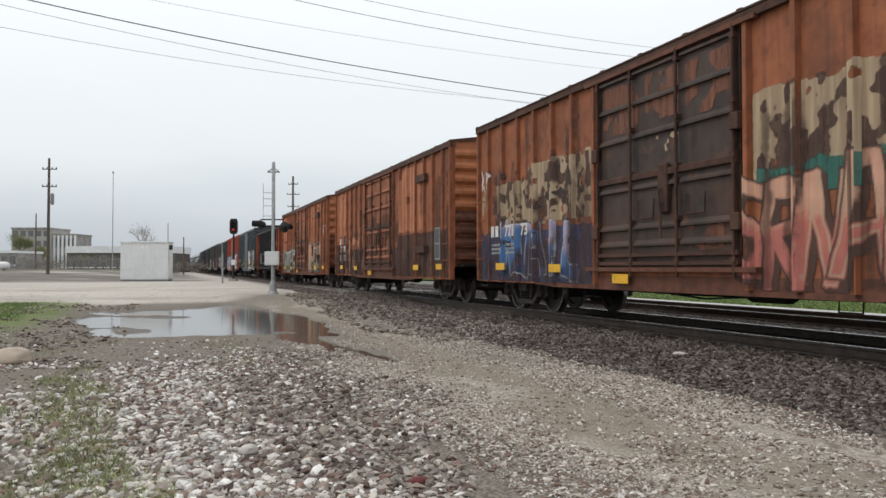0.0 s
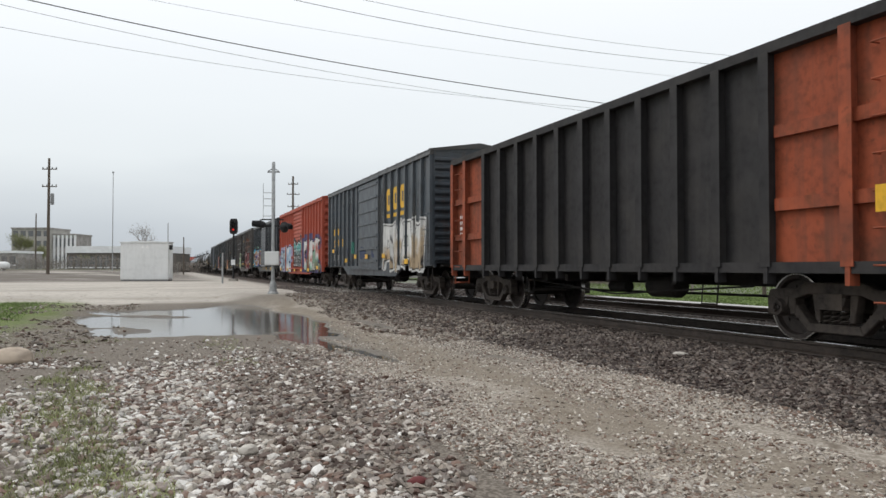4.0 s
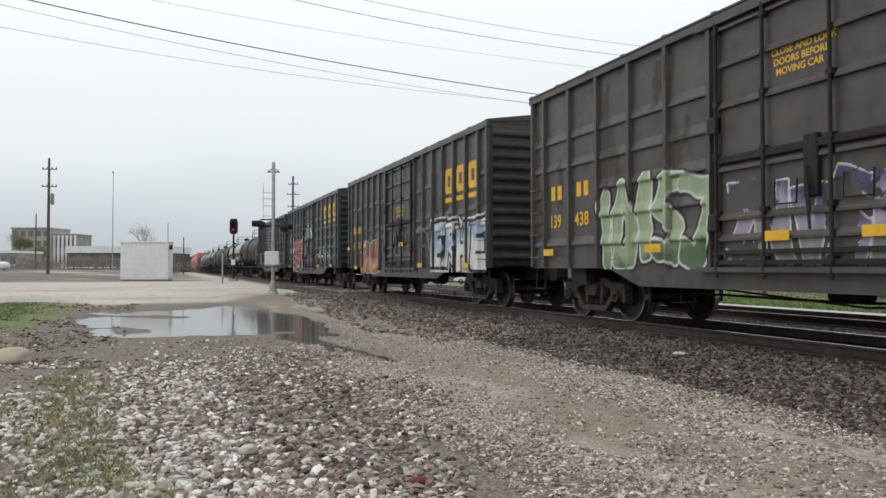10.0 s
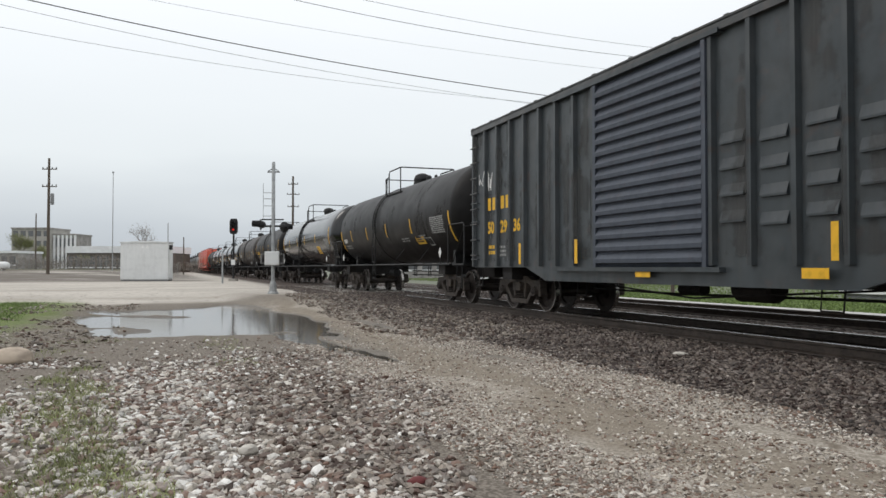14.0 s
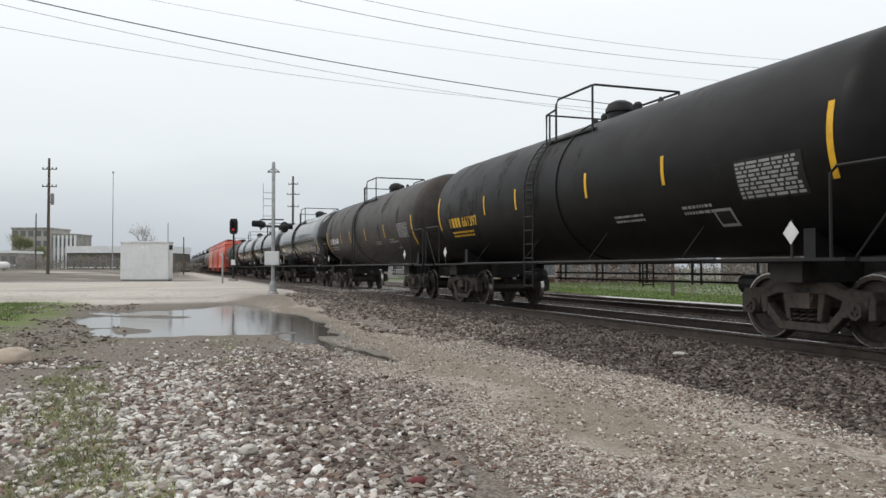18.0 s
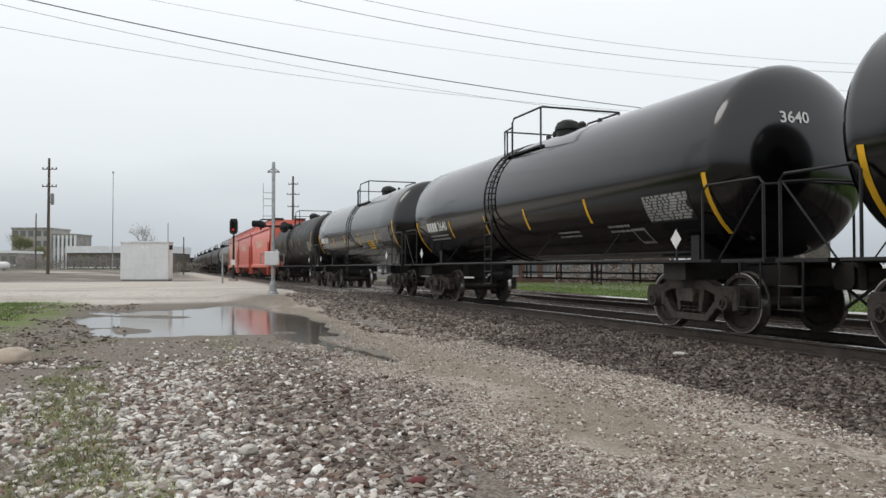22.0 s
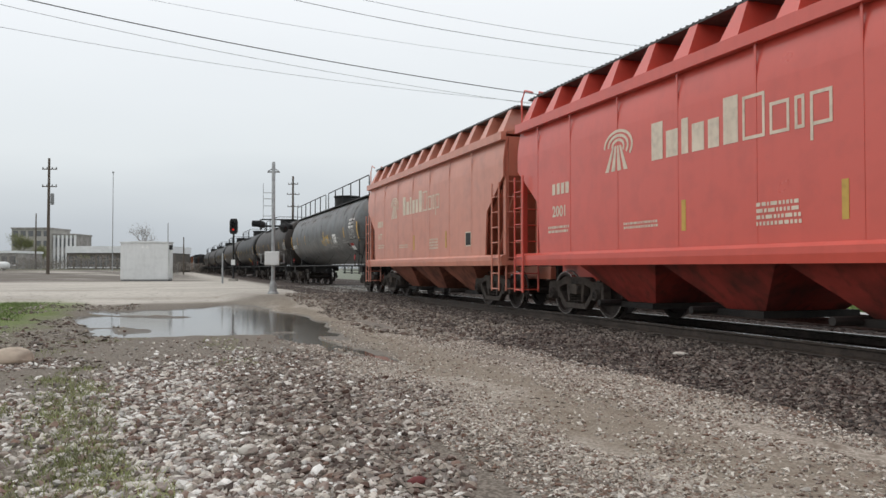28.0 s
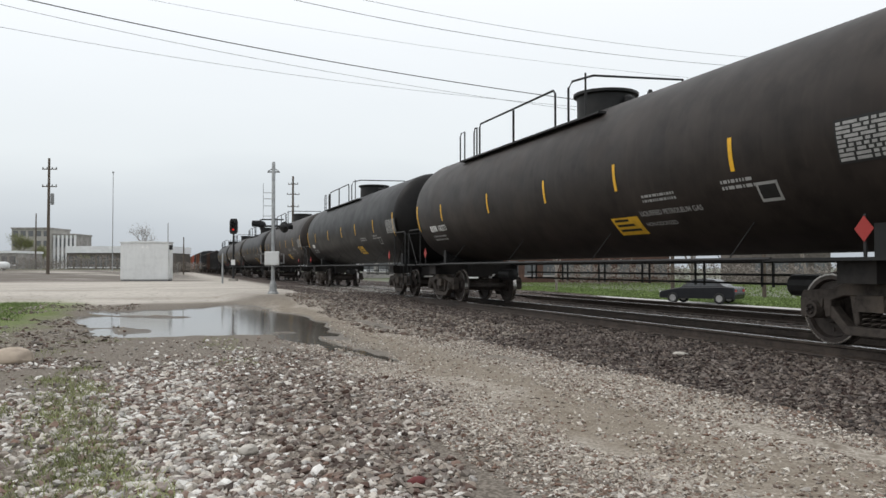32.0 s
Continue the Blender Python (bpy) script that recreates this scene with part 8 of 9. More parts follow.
            film("number_patch", car, x(0.7), x(2.5), 1.9, 2.5, blocks([(x(0.78), x(1.46), 1.95, 2.36, 0), (x(1.58), x(2.29), 2.0, 2.40, 0)], 80, 0.02), ["black_scab"], dep, "black painted patches", lift=0.013)
            marks(car, x(0.90), 2.02, "letter_white", 2, 0.17, 0.26, 0.26, -1.545)
            for t, q in (("77", 0.98), ("276", 1.60)):
                letters(t, 0.36, M["letter_white"], car, x(q), -1.545, 1.70, thick=0.01)
            bm = bmesh.new()
            box(bm, x(14.02), x(14.50), -1.545, -1.535, 1.22, 2.16)
            pl = part("advert_plate", bm, M["stencil_grey"], car, "worn white-edged placard with two dark panes")
            for k in range(2):
                bm = bmesh.new()
                box(bm, x(14.06), x(14.46), -1.549, -1.5455, 1.27 + k * 0.45, 1.67 + k * 0.45)
                part("placard_pane", bm, M["charcoal"], pl)
        if i == 2:
            film("worn_paint", car, x(0.1), x(15.4), 2.0, 4.3, blocks([(pan[1], pan[3], 1.9, 4.28, 0), (x(10.6), x(11.6), 2.2, 4.28, 0), (x(12.5), x(13.6), 3.6, 4.28, 0)], 67, 0.04, 0.28), ["rust_pale"], dep, "bleached orange paint")
            film("graffiti", car, x(0.1), x(5.7), 0.68, 2.4, piece(x(0.6), x(5.4), 0.8, 2.0, "NSHANJ", 74, [0, 0, 1], 2, 0.03, cloud=0, grow=0.16, wear=0.26, width=0.13), ["g_moss", "g_grey", "letter_white"], dep, "faded green and grey graffiti", lift=0.011)
            film("graffiti", car, x(9.7), x(15.4), 0.68, 2.6, piece(x(10.0), x(13.8), 0.8, 2.2, "JASKS", 75, [0, 0, 3], 1, 0.045, halo=2, far=0.09, wear=0.2, width=0.14, soft=True), ["cream", "g_black", "g_grey", "g_peach"], dep, "cream and black graffiti letters", lift=0.011)
            film("graffiti", car, x(14.0), x(15.4), 2.4, 3.4, tag_lines(x(14.2), x(15.2), 2.6, 3.2, 4, 77, 0.018), ["g_white"], dep, "thin white sprayed scribble")
            film("number_patch", car, x(0.7), x(3.3), 1.7, 2.3, blocks([(x(0.76), x(1.46), 1.72, 2.18, 0), (x(1.58), x(2.29), 1.68, 2.16, 0), (x(2.41), x(3.12), 1.66, 2.12, 0)], 81, 0.02), ["black_scab"], dep, "black painted patches", lift=0.013)
            marks(car, x(0.88), 1.82, "letter_white", 2, 0.17, 0.26, 0.26, -1.545)
            for t, q in (("770", 1.61), ("7", 2.48), ("0", 2.80)):
                letters(t, 0.36, M["letter_white"], car, x(q), -1.545, 1.80, thick=0.01)
        if i:
            for zz in (3.62, 1.45):
                bm = bmesh.new()
                prism(bm, [(x(12.5), zz), (x(13.4), zz), (x(13.35), zz + 0.22), (x(12.55), zz + 0.22)], -1.66, -1.53)
                part("roping_bracket", bm, M["rust_dark"], car)
        film("grime", car, x(0.05), x(5.75), 0.68, 4.35, streaks(280 + i, 0.76, (x(0.05), x(5.75), 0.67, 4.35), 5.0, 0, 0.24), ["rust_dark"], dep, "dark run-down grime", lift=0.0125)
        film("grime", car, x(9.6), x(15.4), 0.68, 4.35, streaks(284 + i, 0.76, (x(9.6), x(15.4), 0.67, 4.35), 5.0, 0, 0.24), ["rust_dark"], dep, "dark run-down grime", lift=0.0125)
        if i:
            on_door = lambda v: -1.552
            film("grime", car, x(5.85), x(9.5), 1.0, 4.2, streaks(290 + i, 0.74, (x(5.85), x(9.5), 1.0, 4.1), 5.0, 0, 0.22), ["rust_dark"], on_door, "dark grime on the door", lift=0.008)
            film("grime", car, x(5.85), x(9.5), 1.0, 4.2, specks(294 + i, 0.50, (x(5.85), x(9.5), 1.0, 2.9), 0, 2.2), ["black_scab"], on_door, "black grease on the door", lift=0.008)
        data_block(car, x(0.85), 1.50, 0.5, 3, "stencil_grey", 90 + i, y=-1.545)
        data_block(car, x(1.65), 1.50, 0.55, 3, "stencil_grey", 95 + i, y=-1.545)


def door_notice(car, x, z, y=-1.598, size=0.125):
    for k, t in enumerate(("CLOSE AND LOCK", "DOORS BEFORE", "MOVING CAR")):
        letters(t, size, M["letter_yellow"], car, x + 0.04 * k, y, z - k * size * 1.05, name="door_notice", thick=0.004)


def train_mixed():
    car, L = gondola("black high-sided gondola with rusty red end panels", 127.3, 14.2, "gon_black", "gon_red", 3.80)
    add(car, 127.3, 14.2)
    tapes(car, [(L - 0.45, 1.75)], -1.61, (0.3, 0.3))
    data_block(car, -L + 0.35, 2.3, 0.55, 4, "letter_white", 20, 0.09, -1.46)
    # dark blue-grey boxcar with a flat ribbed door
    car, dep, posts, L = boxcar("dark blue-grey boxcar with yellow lettering and white graffiti", 110.1, 15.4, "blue_grey", "charcoal", "panel", door_at=(6.0, 9.25), ribs=8, sill=1.05, belly=0.72)
    add(car, 110.1, 15.4)
    x = lambda v: -L + v
    big_mark(car, x(10.6), 3.0, posts)
    for q0, q1 in ((0.05, 5.95), (9.3, 15.35)):
        film("grime", car, x(q0), x(q1), 1.1, 4.35, streaks(310 + int(q0), 0.7, (x(q0), x(q1), 1.1, 4.35), 4.0, 0, 0.12), ["dust_dark"], dep, "dusty run-down grime", lift=0.004)
    marks(car, x(1.05), 2.48, "letter_yellow", 2, 0.20, 0.30, 0.29)
    marks(car, x(1.93), 2.48, "letter_yellow", 2, 0.20, 0.30, 0.29)
    for t, q in (("12", 1.07), ("98", 1.95), ("39", 2.82)):
        letters(t, 0.44, M["letter_yellow"], car, x(q), -1.528, 1.96, thick=0.014)
    tapes(car, [(x(1.31), 1.76), (x(4.04), 1.31), (x(5.77), 1.45), (x(7.65), 1.43), (x(10.2), 1.42), (x(13.0), 1.2)], -1.612, (0.40, 0.16))
    film("graffiti", car, x(9.6), x(15.0), 0.8, 2.7, piece(x(9.9), x(14.6), 0.95, 2.45, "AVAW", 101, [1, 0, 0], 2, 0.04, halo=0, far=0.10, wear=0.12, width=0.19), ["g_white", "cream", "g_black"], dep, "white graffiti letters")
    film("paint_patch", car, x(3.6), x(5.4), 1.4, 2.3, blocks([(x(4.6), x(5.25), 1.58, 2.09, 0), (x(3.9), x(4.3), 1.5, 1.82, 1)], 102, 0.02), ["g_jade", "g_navy"], dep, "painted-out rectangles")
    film("paint_patch", car, x(6.1), x(9.1), 1.15, 2.1, patch(103, 0, 0.44, 1.2, 0.3, (x(6.2), x(9.0), 1.2, 1.95)), ["g_navy"], lambda v: -1.557, "faded blue paint on the door")
    film("paint_patch", car, x(5.3), x(6.0), 2.4, 3.2, patch(104, 0, 0.45, 3.2, 0.1, (x(5.5), x(5.95), 2.5, 3.1)), ["g_white"], dep, "torn white sticker")
    data_block(car, x(1.05), 1.52, 0.5, 3, "stencil_grey", 31)
    data_block(car, x(1.9), 1.52, 0.55, 3, "stencil_grey", 32)
    # red boxcar
    car, dep, posts, L = boxcar("brick-red boxcar with a ribbed sliding door and bright graffiti", 93.0, 15.5, "box_red", "box_red", "slide", door_at=(6.2, 9.45), ribs=8, eave=4.52, sill=0.80, belly=0.66, end_ribs=9)
    add(car, 93.0, 15.5)
    film("graffiti", car, x(0.1), x(6.1), 0.72, 2.5, piece(x(0.3), x(5.2), 0.80, 2.25, "SDJRLS", 111, [0, 2, 0, 2, 0], 3, 0.05, cloud=4, grow=0.16, wear=0.08, width=0.21, soft=True, steps=0.6), ["g_white", "g_white", "g_sky", "g_navy", "g_lilac"], dep, "white and blue graffiti letters", lift=0.008)
    film("graffiti", car, x(6.3), x(9.35), 1.05, 2.95, piece(x(6.4), x(9.3), 1.1, 2.45, "SHTRC", 112, [1, 0, 0, 1], 2, 0.035, cloud=1, grow=0.30, wear=0.05, width=0.15, steps=0.5, lap=1.4, wob=0.11), ["g_teal", "g_black", "g_white"], None, "teal and black graffiti on the door", bend=DOOR_FACE[car])
    film("graffiti", car, x(9.5), x(15.3), 0.72, 2.9, piece(x(9.8), x(14.5), 0.8, 2.4, "KLARDK", 113, [4, 0, 1, 2, 1], 3, 0.045, shade=3, cloud=5, grow=0.30, wear=0.08, shine=1, width=0.14, lap=1.5, wob=0.12), ["g_mint", "g_white", "g_pink", "g_black", "g_moss", "g_dusk"], dep, "white, mint and purple graffiti letters", lift=0.008)
    tapes(car, [(x(0.9), 0.92), (x(3.8), 0.88), (x(6.8), 0.87), (x(9.2), 0.88), (x(11.6), 0.88), (x(14.3), 1.0)], -1.622, (0.5, 0.17))
    # dark boxcar, corrugated door
    car, dep, posts, L = boxcar("near-black boxcar with a corrugated sliding door and large yellow blocks", 76.0, 15.5, "gloss_black", "charcoal", "slide", door_at=(5.95, 9.1), ribs=8, sill=1.05, belly=0.74)
    add(car, 76.0, 15.5)
    big_mark(car, x(12.2), 3.30, posts, w=0.60, h=0.64)
    for q0, q1 in ((0.05, 5.9), (9.2, 15.4)):
        film("grime", car, x(q0), x(q1), 1.1, 4.35, streaks(314 + int(q0), 0.78, (x(q0), x(q1), 1.1, 4.35), 4.0, 0, 0.12), ["dust_dark"], dep, "dusty run-down grime", lift=0.004)
    film("graffiti", car, x(0.1), x(5.93), 1.05, 2.95, piece(x(0.45), x(5.9), 1.08, 2.28, "KJDHSK", 121, [0, 1, 2, 0], 3, 0.03, shade=2, cloud=4, grow=0.16, spots=5, wear=0.04, width=0.14, up=0.04, lap=1.3, wob=0.09), ["g_tan", "rust_faded", "g_purple", "g_white", "g_cyan", "g_mint"], dep, "purple, tan and cyan graffiti letters", lift=0.008)
    marks(car, x(1.06), 2.52, "letter_yellow", 2, 0.20, 0.28, 0.30)
    marks(car, x(1.92), 2.52, "letter_yellow", 2, 0.20, 0.28, 0.30)
    tapes(car, [(x(0.46), 1.30), (x(7.67), 0.94), (x(9.62), 0.94), (x(12.4), 0.95), (x(15.0), 1.3)], -1.622, (0.45, 0.16))
    bm = bmesh.new()
    box(bm, x(13.3), x(13.62), -1.53, -1.525, 1.62, 1.92)
    part("data_panel", bm, M["stencil_grey"], car)
    # brown-black plug-door boxcar
    car, dep, posts, L = boxcar("grimy brown-black boxcar with plug doors and red graffiti", 58.5, 15.5, "black_brown", "black_brown", "plug", door_at=(5.9, 9.3), ribs=7, first=0.5, grid=(1.42, 1.92, 2.42, 2.95, 3.5), clear=((1.0, 1.7, 2.8), (2.1, 1.7, 2.8)), eave=4.58, sill=0.98, belly=0.70, end_ribs=12)
    add(car, 58.5, 15.5)
    film("worn_paint", car, x(9.6), x(13.8), 2.4, 4.2, patch(131, 0, 0.46, 2.6, 0.4, (x(10.0), x(13.6), 2.5, 4.1)), ["rust_brown"], dep, "faint remains of old painted lettering")
    film("graffiti", car, x(9.4), x(15.2), 0.9, 2.6, piece(x(9.7), x(13.6), 0.95, 2.25, "HRUVI", 132, [0, 0, 1, 0], 2, 0.026, cloud=0, grow=0.20, wear=0.22, width=0.2), ["g_maroon", "g_black", "g_white", "g_navy"], dep, "dark red graffiti with white outlines", lift=0.009)
    film("graffiti", car, x(6.0), x(9.3), 1.0, 2.4, piece(x(6.2), x(9.1), 1.0, 2.1, "ZNVSK", 133, [1, 0, 3], 2, 0.025, wear=0.48, width=0.11), ["g_lilac", "g_grey", "g_white", "g_dusk"], lambda v: -1.553, "faded lilac graffiti", lift=0.004)
    film("graffiti", car, x(2.2), x(5.88), 0.95, 2.6, piece(x(2.6), x(5.7), 0.98, 2.4, "IOISJ", 134, [1, 0, 2, 2], 3, 0.035, halo=4, far=0.08, wear=0.14, width=0.13, soft=True, steps=1.3, lap=1.3, wob=0.11), ["g_sage", "g_olive", "g_sage", "g_white", "g_black"], dep, "pale green graffiti letters with white outlines", lift=0.009)
    marks(car, x(0.84), 2.35, "letter_yellow", 2, 0.17, 0.28, 0.27)
    marks(car, x(1.88), 2.35, "letter_yellow", 2, 0.17, 0.28, 0.27)
    letters("139", 0.36, M["letter_yellow"], car, x(0.78), -1.53, 1.80, thick=0.008, stretch=0.9)
    letters("438", 0.36, M["letter_yellow"], car, x(1.80), -1.53, 1.80, thick=0.008)
    door_notice(car, x(7.05), 3.72, -1.556)
    for q0, q1 in ((0.05, 5.85), (9.4, 15.4)):
        film("grime", car, x(q0), x(q1), 1.1, 4.35, streaks(318 + int(q0), 0.7, (x(q0), x(q1), 1.1, 4.35), 4.0, 0, 0.12), ["dust_brown"], dep, "dusty run-down grime", lift=0.004)
    tapes(car, [(x(0.9), 1.3), (x(4.5), 1.3), (x(7.2), 1.4), (x(8.7), 1.4), (x(11.2), 1.27), (x(14.6), 1.35)], -1.632)
    # charcoal plug-door boxcar
    car, dep, posts, L = boxcar("charcoal boxcar with plug doors, yellow blocks and orange graffiti", 40.7, 15.4, "charcoal", "charcoal", "plug", door_at=(6.05, 9.3), ribs=8, first=0.65, grid=(2.05, 2.40, 3.30), short="all", clear=((1.1, 1.6, 2.8), (2.0, 1.6, 2.8), (2.9, 1.6, 2.3), (11.9, 2.6, 4.0), (12.8, 2.6, 4.0), (13.7, 2.6, 4.0), (14.6, 2.6, 4.0)), eave=4.56, sill=0.98, belly=0.70, end_ribs=12)
    add(car, 40.7, 15.4)
    big_mark(car, x(12.1), 3.05, posts, w=0.60, h=0.70)
    for q0, q1 in ((0.05, 6.0), (9.4, 15.3)):
        film("grime", car, x(q0), x(q1), 1.1, 4.35, streaks(322 + int(q0), 0.7, (x(q0), x(q1), 1.1, 4.35), 4.0, 0, 0.12), ["dust_brown"], dep, "dusty run-down grime", lift=0.004)
    film("graffiti", car, x(2.0), x(6.0), 0.75, 2.4, piece(x(2.1), x(5.0), 0.8, 1.95, "SAUNL", 141, [1, 0, 3, 3], 2, 0.028, halo=4, far=0.065, wear=0.05, width=0.09, soft=True, steps=1.2), ["g_peach", "g_tan", "g_black", "g_terra", "g_white"], dep, "orange and pink graffiti", lift=0.009)
    film("graffiti", car, x(10.8), x(15.3), 0.85, 2.75, piece(x(11.2), x(15.1), 0.95, 2.2, "ERHE", 142, [0, 0, 3, 0], 1, 0.09, halo=0, far=0.15, wear=0.05, width=0.16, lap=1.35, wob=0.05), ["g_white", "g_black", "g_grey", "g_sky"], dep, "white and black block-letter graffiti", lift=0.009)
    film("graffiti", car, x(6.2), x(9.2), 1.1, 2.4, strokes_of([[(x(7.7) + 1.15 * math.cos(a), 1.2 + 1.0 * math.sin(a)) for a in np.linspace(0.1, 3.0, 14)]], 0.06, 0, 0.02, 143), ["panel_grey"], lambda v: -1.553, "grey sprayed arc on the door", lift=0.004)
    film("graffiti", car, x(9.3), x(11.2), 1.05, 2.4, strokes_of([[(x(9.9) + 1.0 * math.cos(a), 1.15 + 1.1 * math.sin(a)) for a in np.linspace(0.1, 2.2, 12)]], 0.06, 0, 0.02, 144), ["panel_grey"], dep, "grey sprayed arc", lift=0.009)
    film("graffiti", car, x(10.0), x(11.2), 1.2, 1.9, tag_lines(x(10.2), x(11.0), 1.25, 1.75, 4, 145, 0.015), ["g_grey"], dep, "thin grey scribble", lift=0.011)
    marks(car, x(0.78), 2.38, "letter_yellow", 2, 0.17, 0.28, 0.30)
    marks(car, x(1.66), 2.38, "letter_yellow", 2, 0.17, 0.28, 0.33)
    letters("13", 0.36, M["letter_yellow"], car, x(0.72), -1.53, 1.78, thick=0.01)
    letters("63", 0.36, M["letter_yellow"], car, x(1.66), -1.53, 1.78, thick=0.01)
    letters("14", 0.36, M["letter_white"], car, x(2.52), -1.53, 1.78, thick=0.01)
    door_notice(car, x(7.25), 2.98, -1.556)
    tapes(car, [(x(0.3), 1.8), (x(1.6), 1.0), (x(4.6), 1.05), (x(8.14), 1.77), (x(10.16), 1.07), (x(14.0), 1.05)], -1.632)
    # dark boxcar with teal and orange graffiti
    car, dep, posts, L = boxcar("dark boxcar with plug doors covered in teal and orange graffiti", 23.1, 15.5, "slate", "charcoal", "plug", door_at=(6.0, 9.25), ribs=7, first=0.45, grid=(1.50, 1.95, 2.42, 2.92, 3.45), clear=((1.0, 1.7, 2.8), (2.1, 1.7, 2.8), (11.6, 3.1, 4.2), (12.7, 3.1, 4.2), (13.7, 3.1, 4.2), (14.5, 3.1, 4.2)), eave=4.53, sill=1.02, belly=0.70, end_ribs=12)
    add(car, 23.1, 15.5)
    big_mark(car, x(11.75), 3.42, posts, w=0.62, h=0.62)
    for q0, q1 in ((0.05, 5.95), (9.3, 15.4)):
        film("grime", car, x(q0), x(q1), 1.1, 4.35, streaks(326 + int(q0), 0.7, (x(q0), x(q1), 1.1, 4.35), 4.0, 0, 0.12), ["dust_brown"], dep, "dusty run-down grime", lift=0.004)
    for q in (0.68, 1.18, 1.84, 2.36):
        marks(car, x(q), 2.56, "letter_yellow", 1, 0.18, 0.28)
    letters("137", 0.37, M["letter_white"], car, x(0.66), -1.53, 1.90, thick=0.014)
    letters("671", 0.37, M["letter_white"], car, x(1.76), -1.53, 1.92, thick=0.014)
    film("graffiti", car, x(1.6), x(5.95), 0.72, 2.7, piece(x(2.1), x(5.9), 0.75, 2.35, "RSASN", 151, [1, 0, 0, 0], 3, 0.04, shade=4, halo=5, far=0.065, cloud=2, grow=0.22, wear=0.08, shine=3, width=0.15, up=0.07, lap=1.5, wob=0.12), ["g_terra", "g_umber", "g_umber", "g_lilac", "g_purple", "g_lilac"], dep, "terracotta and lilac graffiti letters", lift=0.009)
    film("graffiti", car, x(6.1), x(9.2), 1.15, 3.5, blocks([(x(6.3), x(9.1), 1.25, 1.62, 2), (x(6.55), x(9.1), 1.62, 2.5, 0), (x(6.6), x(8.95), 2.5, 3.05, 1), (x(6.95), x(8.2), 3.0, 3.22, 1)], 152, 0.05, 0.16), ["g_teal", "g_sea", "g_purple"], lambda v: -1.553, "teal and purple graffiti on the doors", lift=0.004)
    film("graffiti", car, x(6.1), x(9.2), 1.2, 3.6, strokes_of([[(x(7.45) + 1.05 * math.cos(a), 2.55 + 0.72 * math.sin(a)) for a in np.linspace(0.35, 2.9, 14)], [(x(8.4), 2.8), (x(8.6), 3.25), (x(9.15), 3.45)], [(x(6.45), 2.7), (x(6.40), 1.7)], [(x(8.9), 2.6), (x(9.1), 2.2)]], 0.07, 0, 0.03, 157), ["g_white"], lambda v: -1.557, "white sprayed arcs on the doors", lift=0.004)
    film("graffiti", car, x(6.4), x(9.2), 1.1, 3.1, strokes_of([[(x(7.2), 3.0), (x(7.3), 2.5), (x(7.25), 1.9), (x(7.4), 1.2)], [(x(8.15), 2.7), (x(8.3), 2.3), (x(8.25), 1.6)], [(x(9.0), 2.4), (x(9.1), 1.4)]], 0.10, 0, 0.06, 155), ["g_red"], lambda v: -1.560, "red strokes on the doors", lift=0.004)
    film("graffiti", car, x(9.8), x(14.6), 1.1, 2.4, tag_lines(x(10.2), x(14.0), 1.25, 2.0, 13, 153, 0.02), ["g_white"], dep, "thin white sprayed scribble", lift=0.009)
    film("paint_patch", car, x(4.0), x(5.0), 1.6, 2.4, blocks([(x(4.19), x(4.86), 1.74, 2.22, 0)], 154, 0.02), ["g_navy"], dep, "blue painted-out square", lift=0.014)
    door_notice(car, x(7.0), 3.32, -1.565, 0.14)
    for q, z in ((5.3, 3.1), (5.3, 2.55)):
        film("paint_patch", car, x(q), x(q + 0.6), z, z + 0.3, blocks([(x(q + 0.05), x(q + 0.5), z + 0.05, z + 0.2, 0)], 156, 0.04), ["g_white"], dep, "white chalked dash")
    tapes(car, [(x(1.02), 1.08), (x(4.53), 1.09), (x(10.81), 1.09), (x(14.0), 1.1)], -1.632)
    # boxcar with a blue corrugated door
    car, dep, posts, L = boxcar("dark grey boxcar with a bluish corrugated sliding door", 5.95, 15.7, "slate", "charcoal", "slide", "door_blue", door_at=(6.05, 9.2), ribs=9, grid=(1.55, 1.92, 2.29, 2.66), short="far", sill=1.0, belly=0.74)
    add(car, 5.95, 15.7)
    big_mark(car, x(12.6), 3.20, posts, w=0.50, h=0.56)
    for q0, q1 in ((0.05, 6.0), (9.3, 15.6)):
        film("grime", car, x(q0), x(q1), 1.1, 4.35, streaks(330 + int(q0), 0.7, (x(q0), x(q1), 1.1, 4.35), 4.0, 0, 0.12), ["dust_dark"], dep, "dusty run-down grime", lift=0.004)
    marks(car, x(0.90), 2.38, "letter_yellow", 2, 0.18, 0.30, 0.28)
    marks(car, x(1.68), 2.38, "letter_yellow", 2, 0.18, 0.30, 0.28)
    for t, q in (("50", 0.90), ("29", 1.66), ("36", 2.38)):
        letters(t, 0.38, M["letter_yellow"], car, x(q), -1.53, 1.83, thick=0.014)
    film("graffiti", car, x(0.3), x(1.6), 2.6, 3.5, tag_lines(x(0.4), x(1.3), 2.75, 3.3, 4, 161, 0.02), ["g_white"], dep, "thin white sprayed scribble")
    for q in (2.9, 5.4, 11.5, 13.6):
        tapes(car, [(x(q), 1.30)], -1.612, (0.11, 0.46))
    tapes(car, [(x(7.6), 0.90), (x(11.2), 0.92)], -1.612)
    data_block(car, x(0.95), 1.45, 0.4, 2, "letter_yellow", 41, 0.08)
    data_block(car, x(1.55), 1.45, 0.45, 3, "stencil_grey", 42)
    ladder(car, x(0.3), -1.6, 1.3, 4.0, 8, M["charcoal"], "side_ladder")


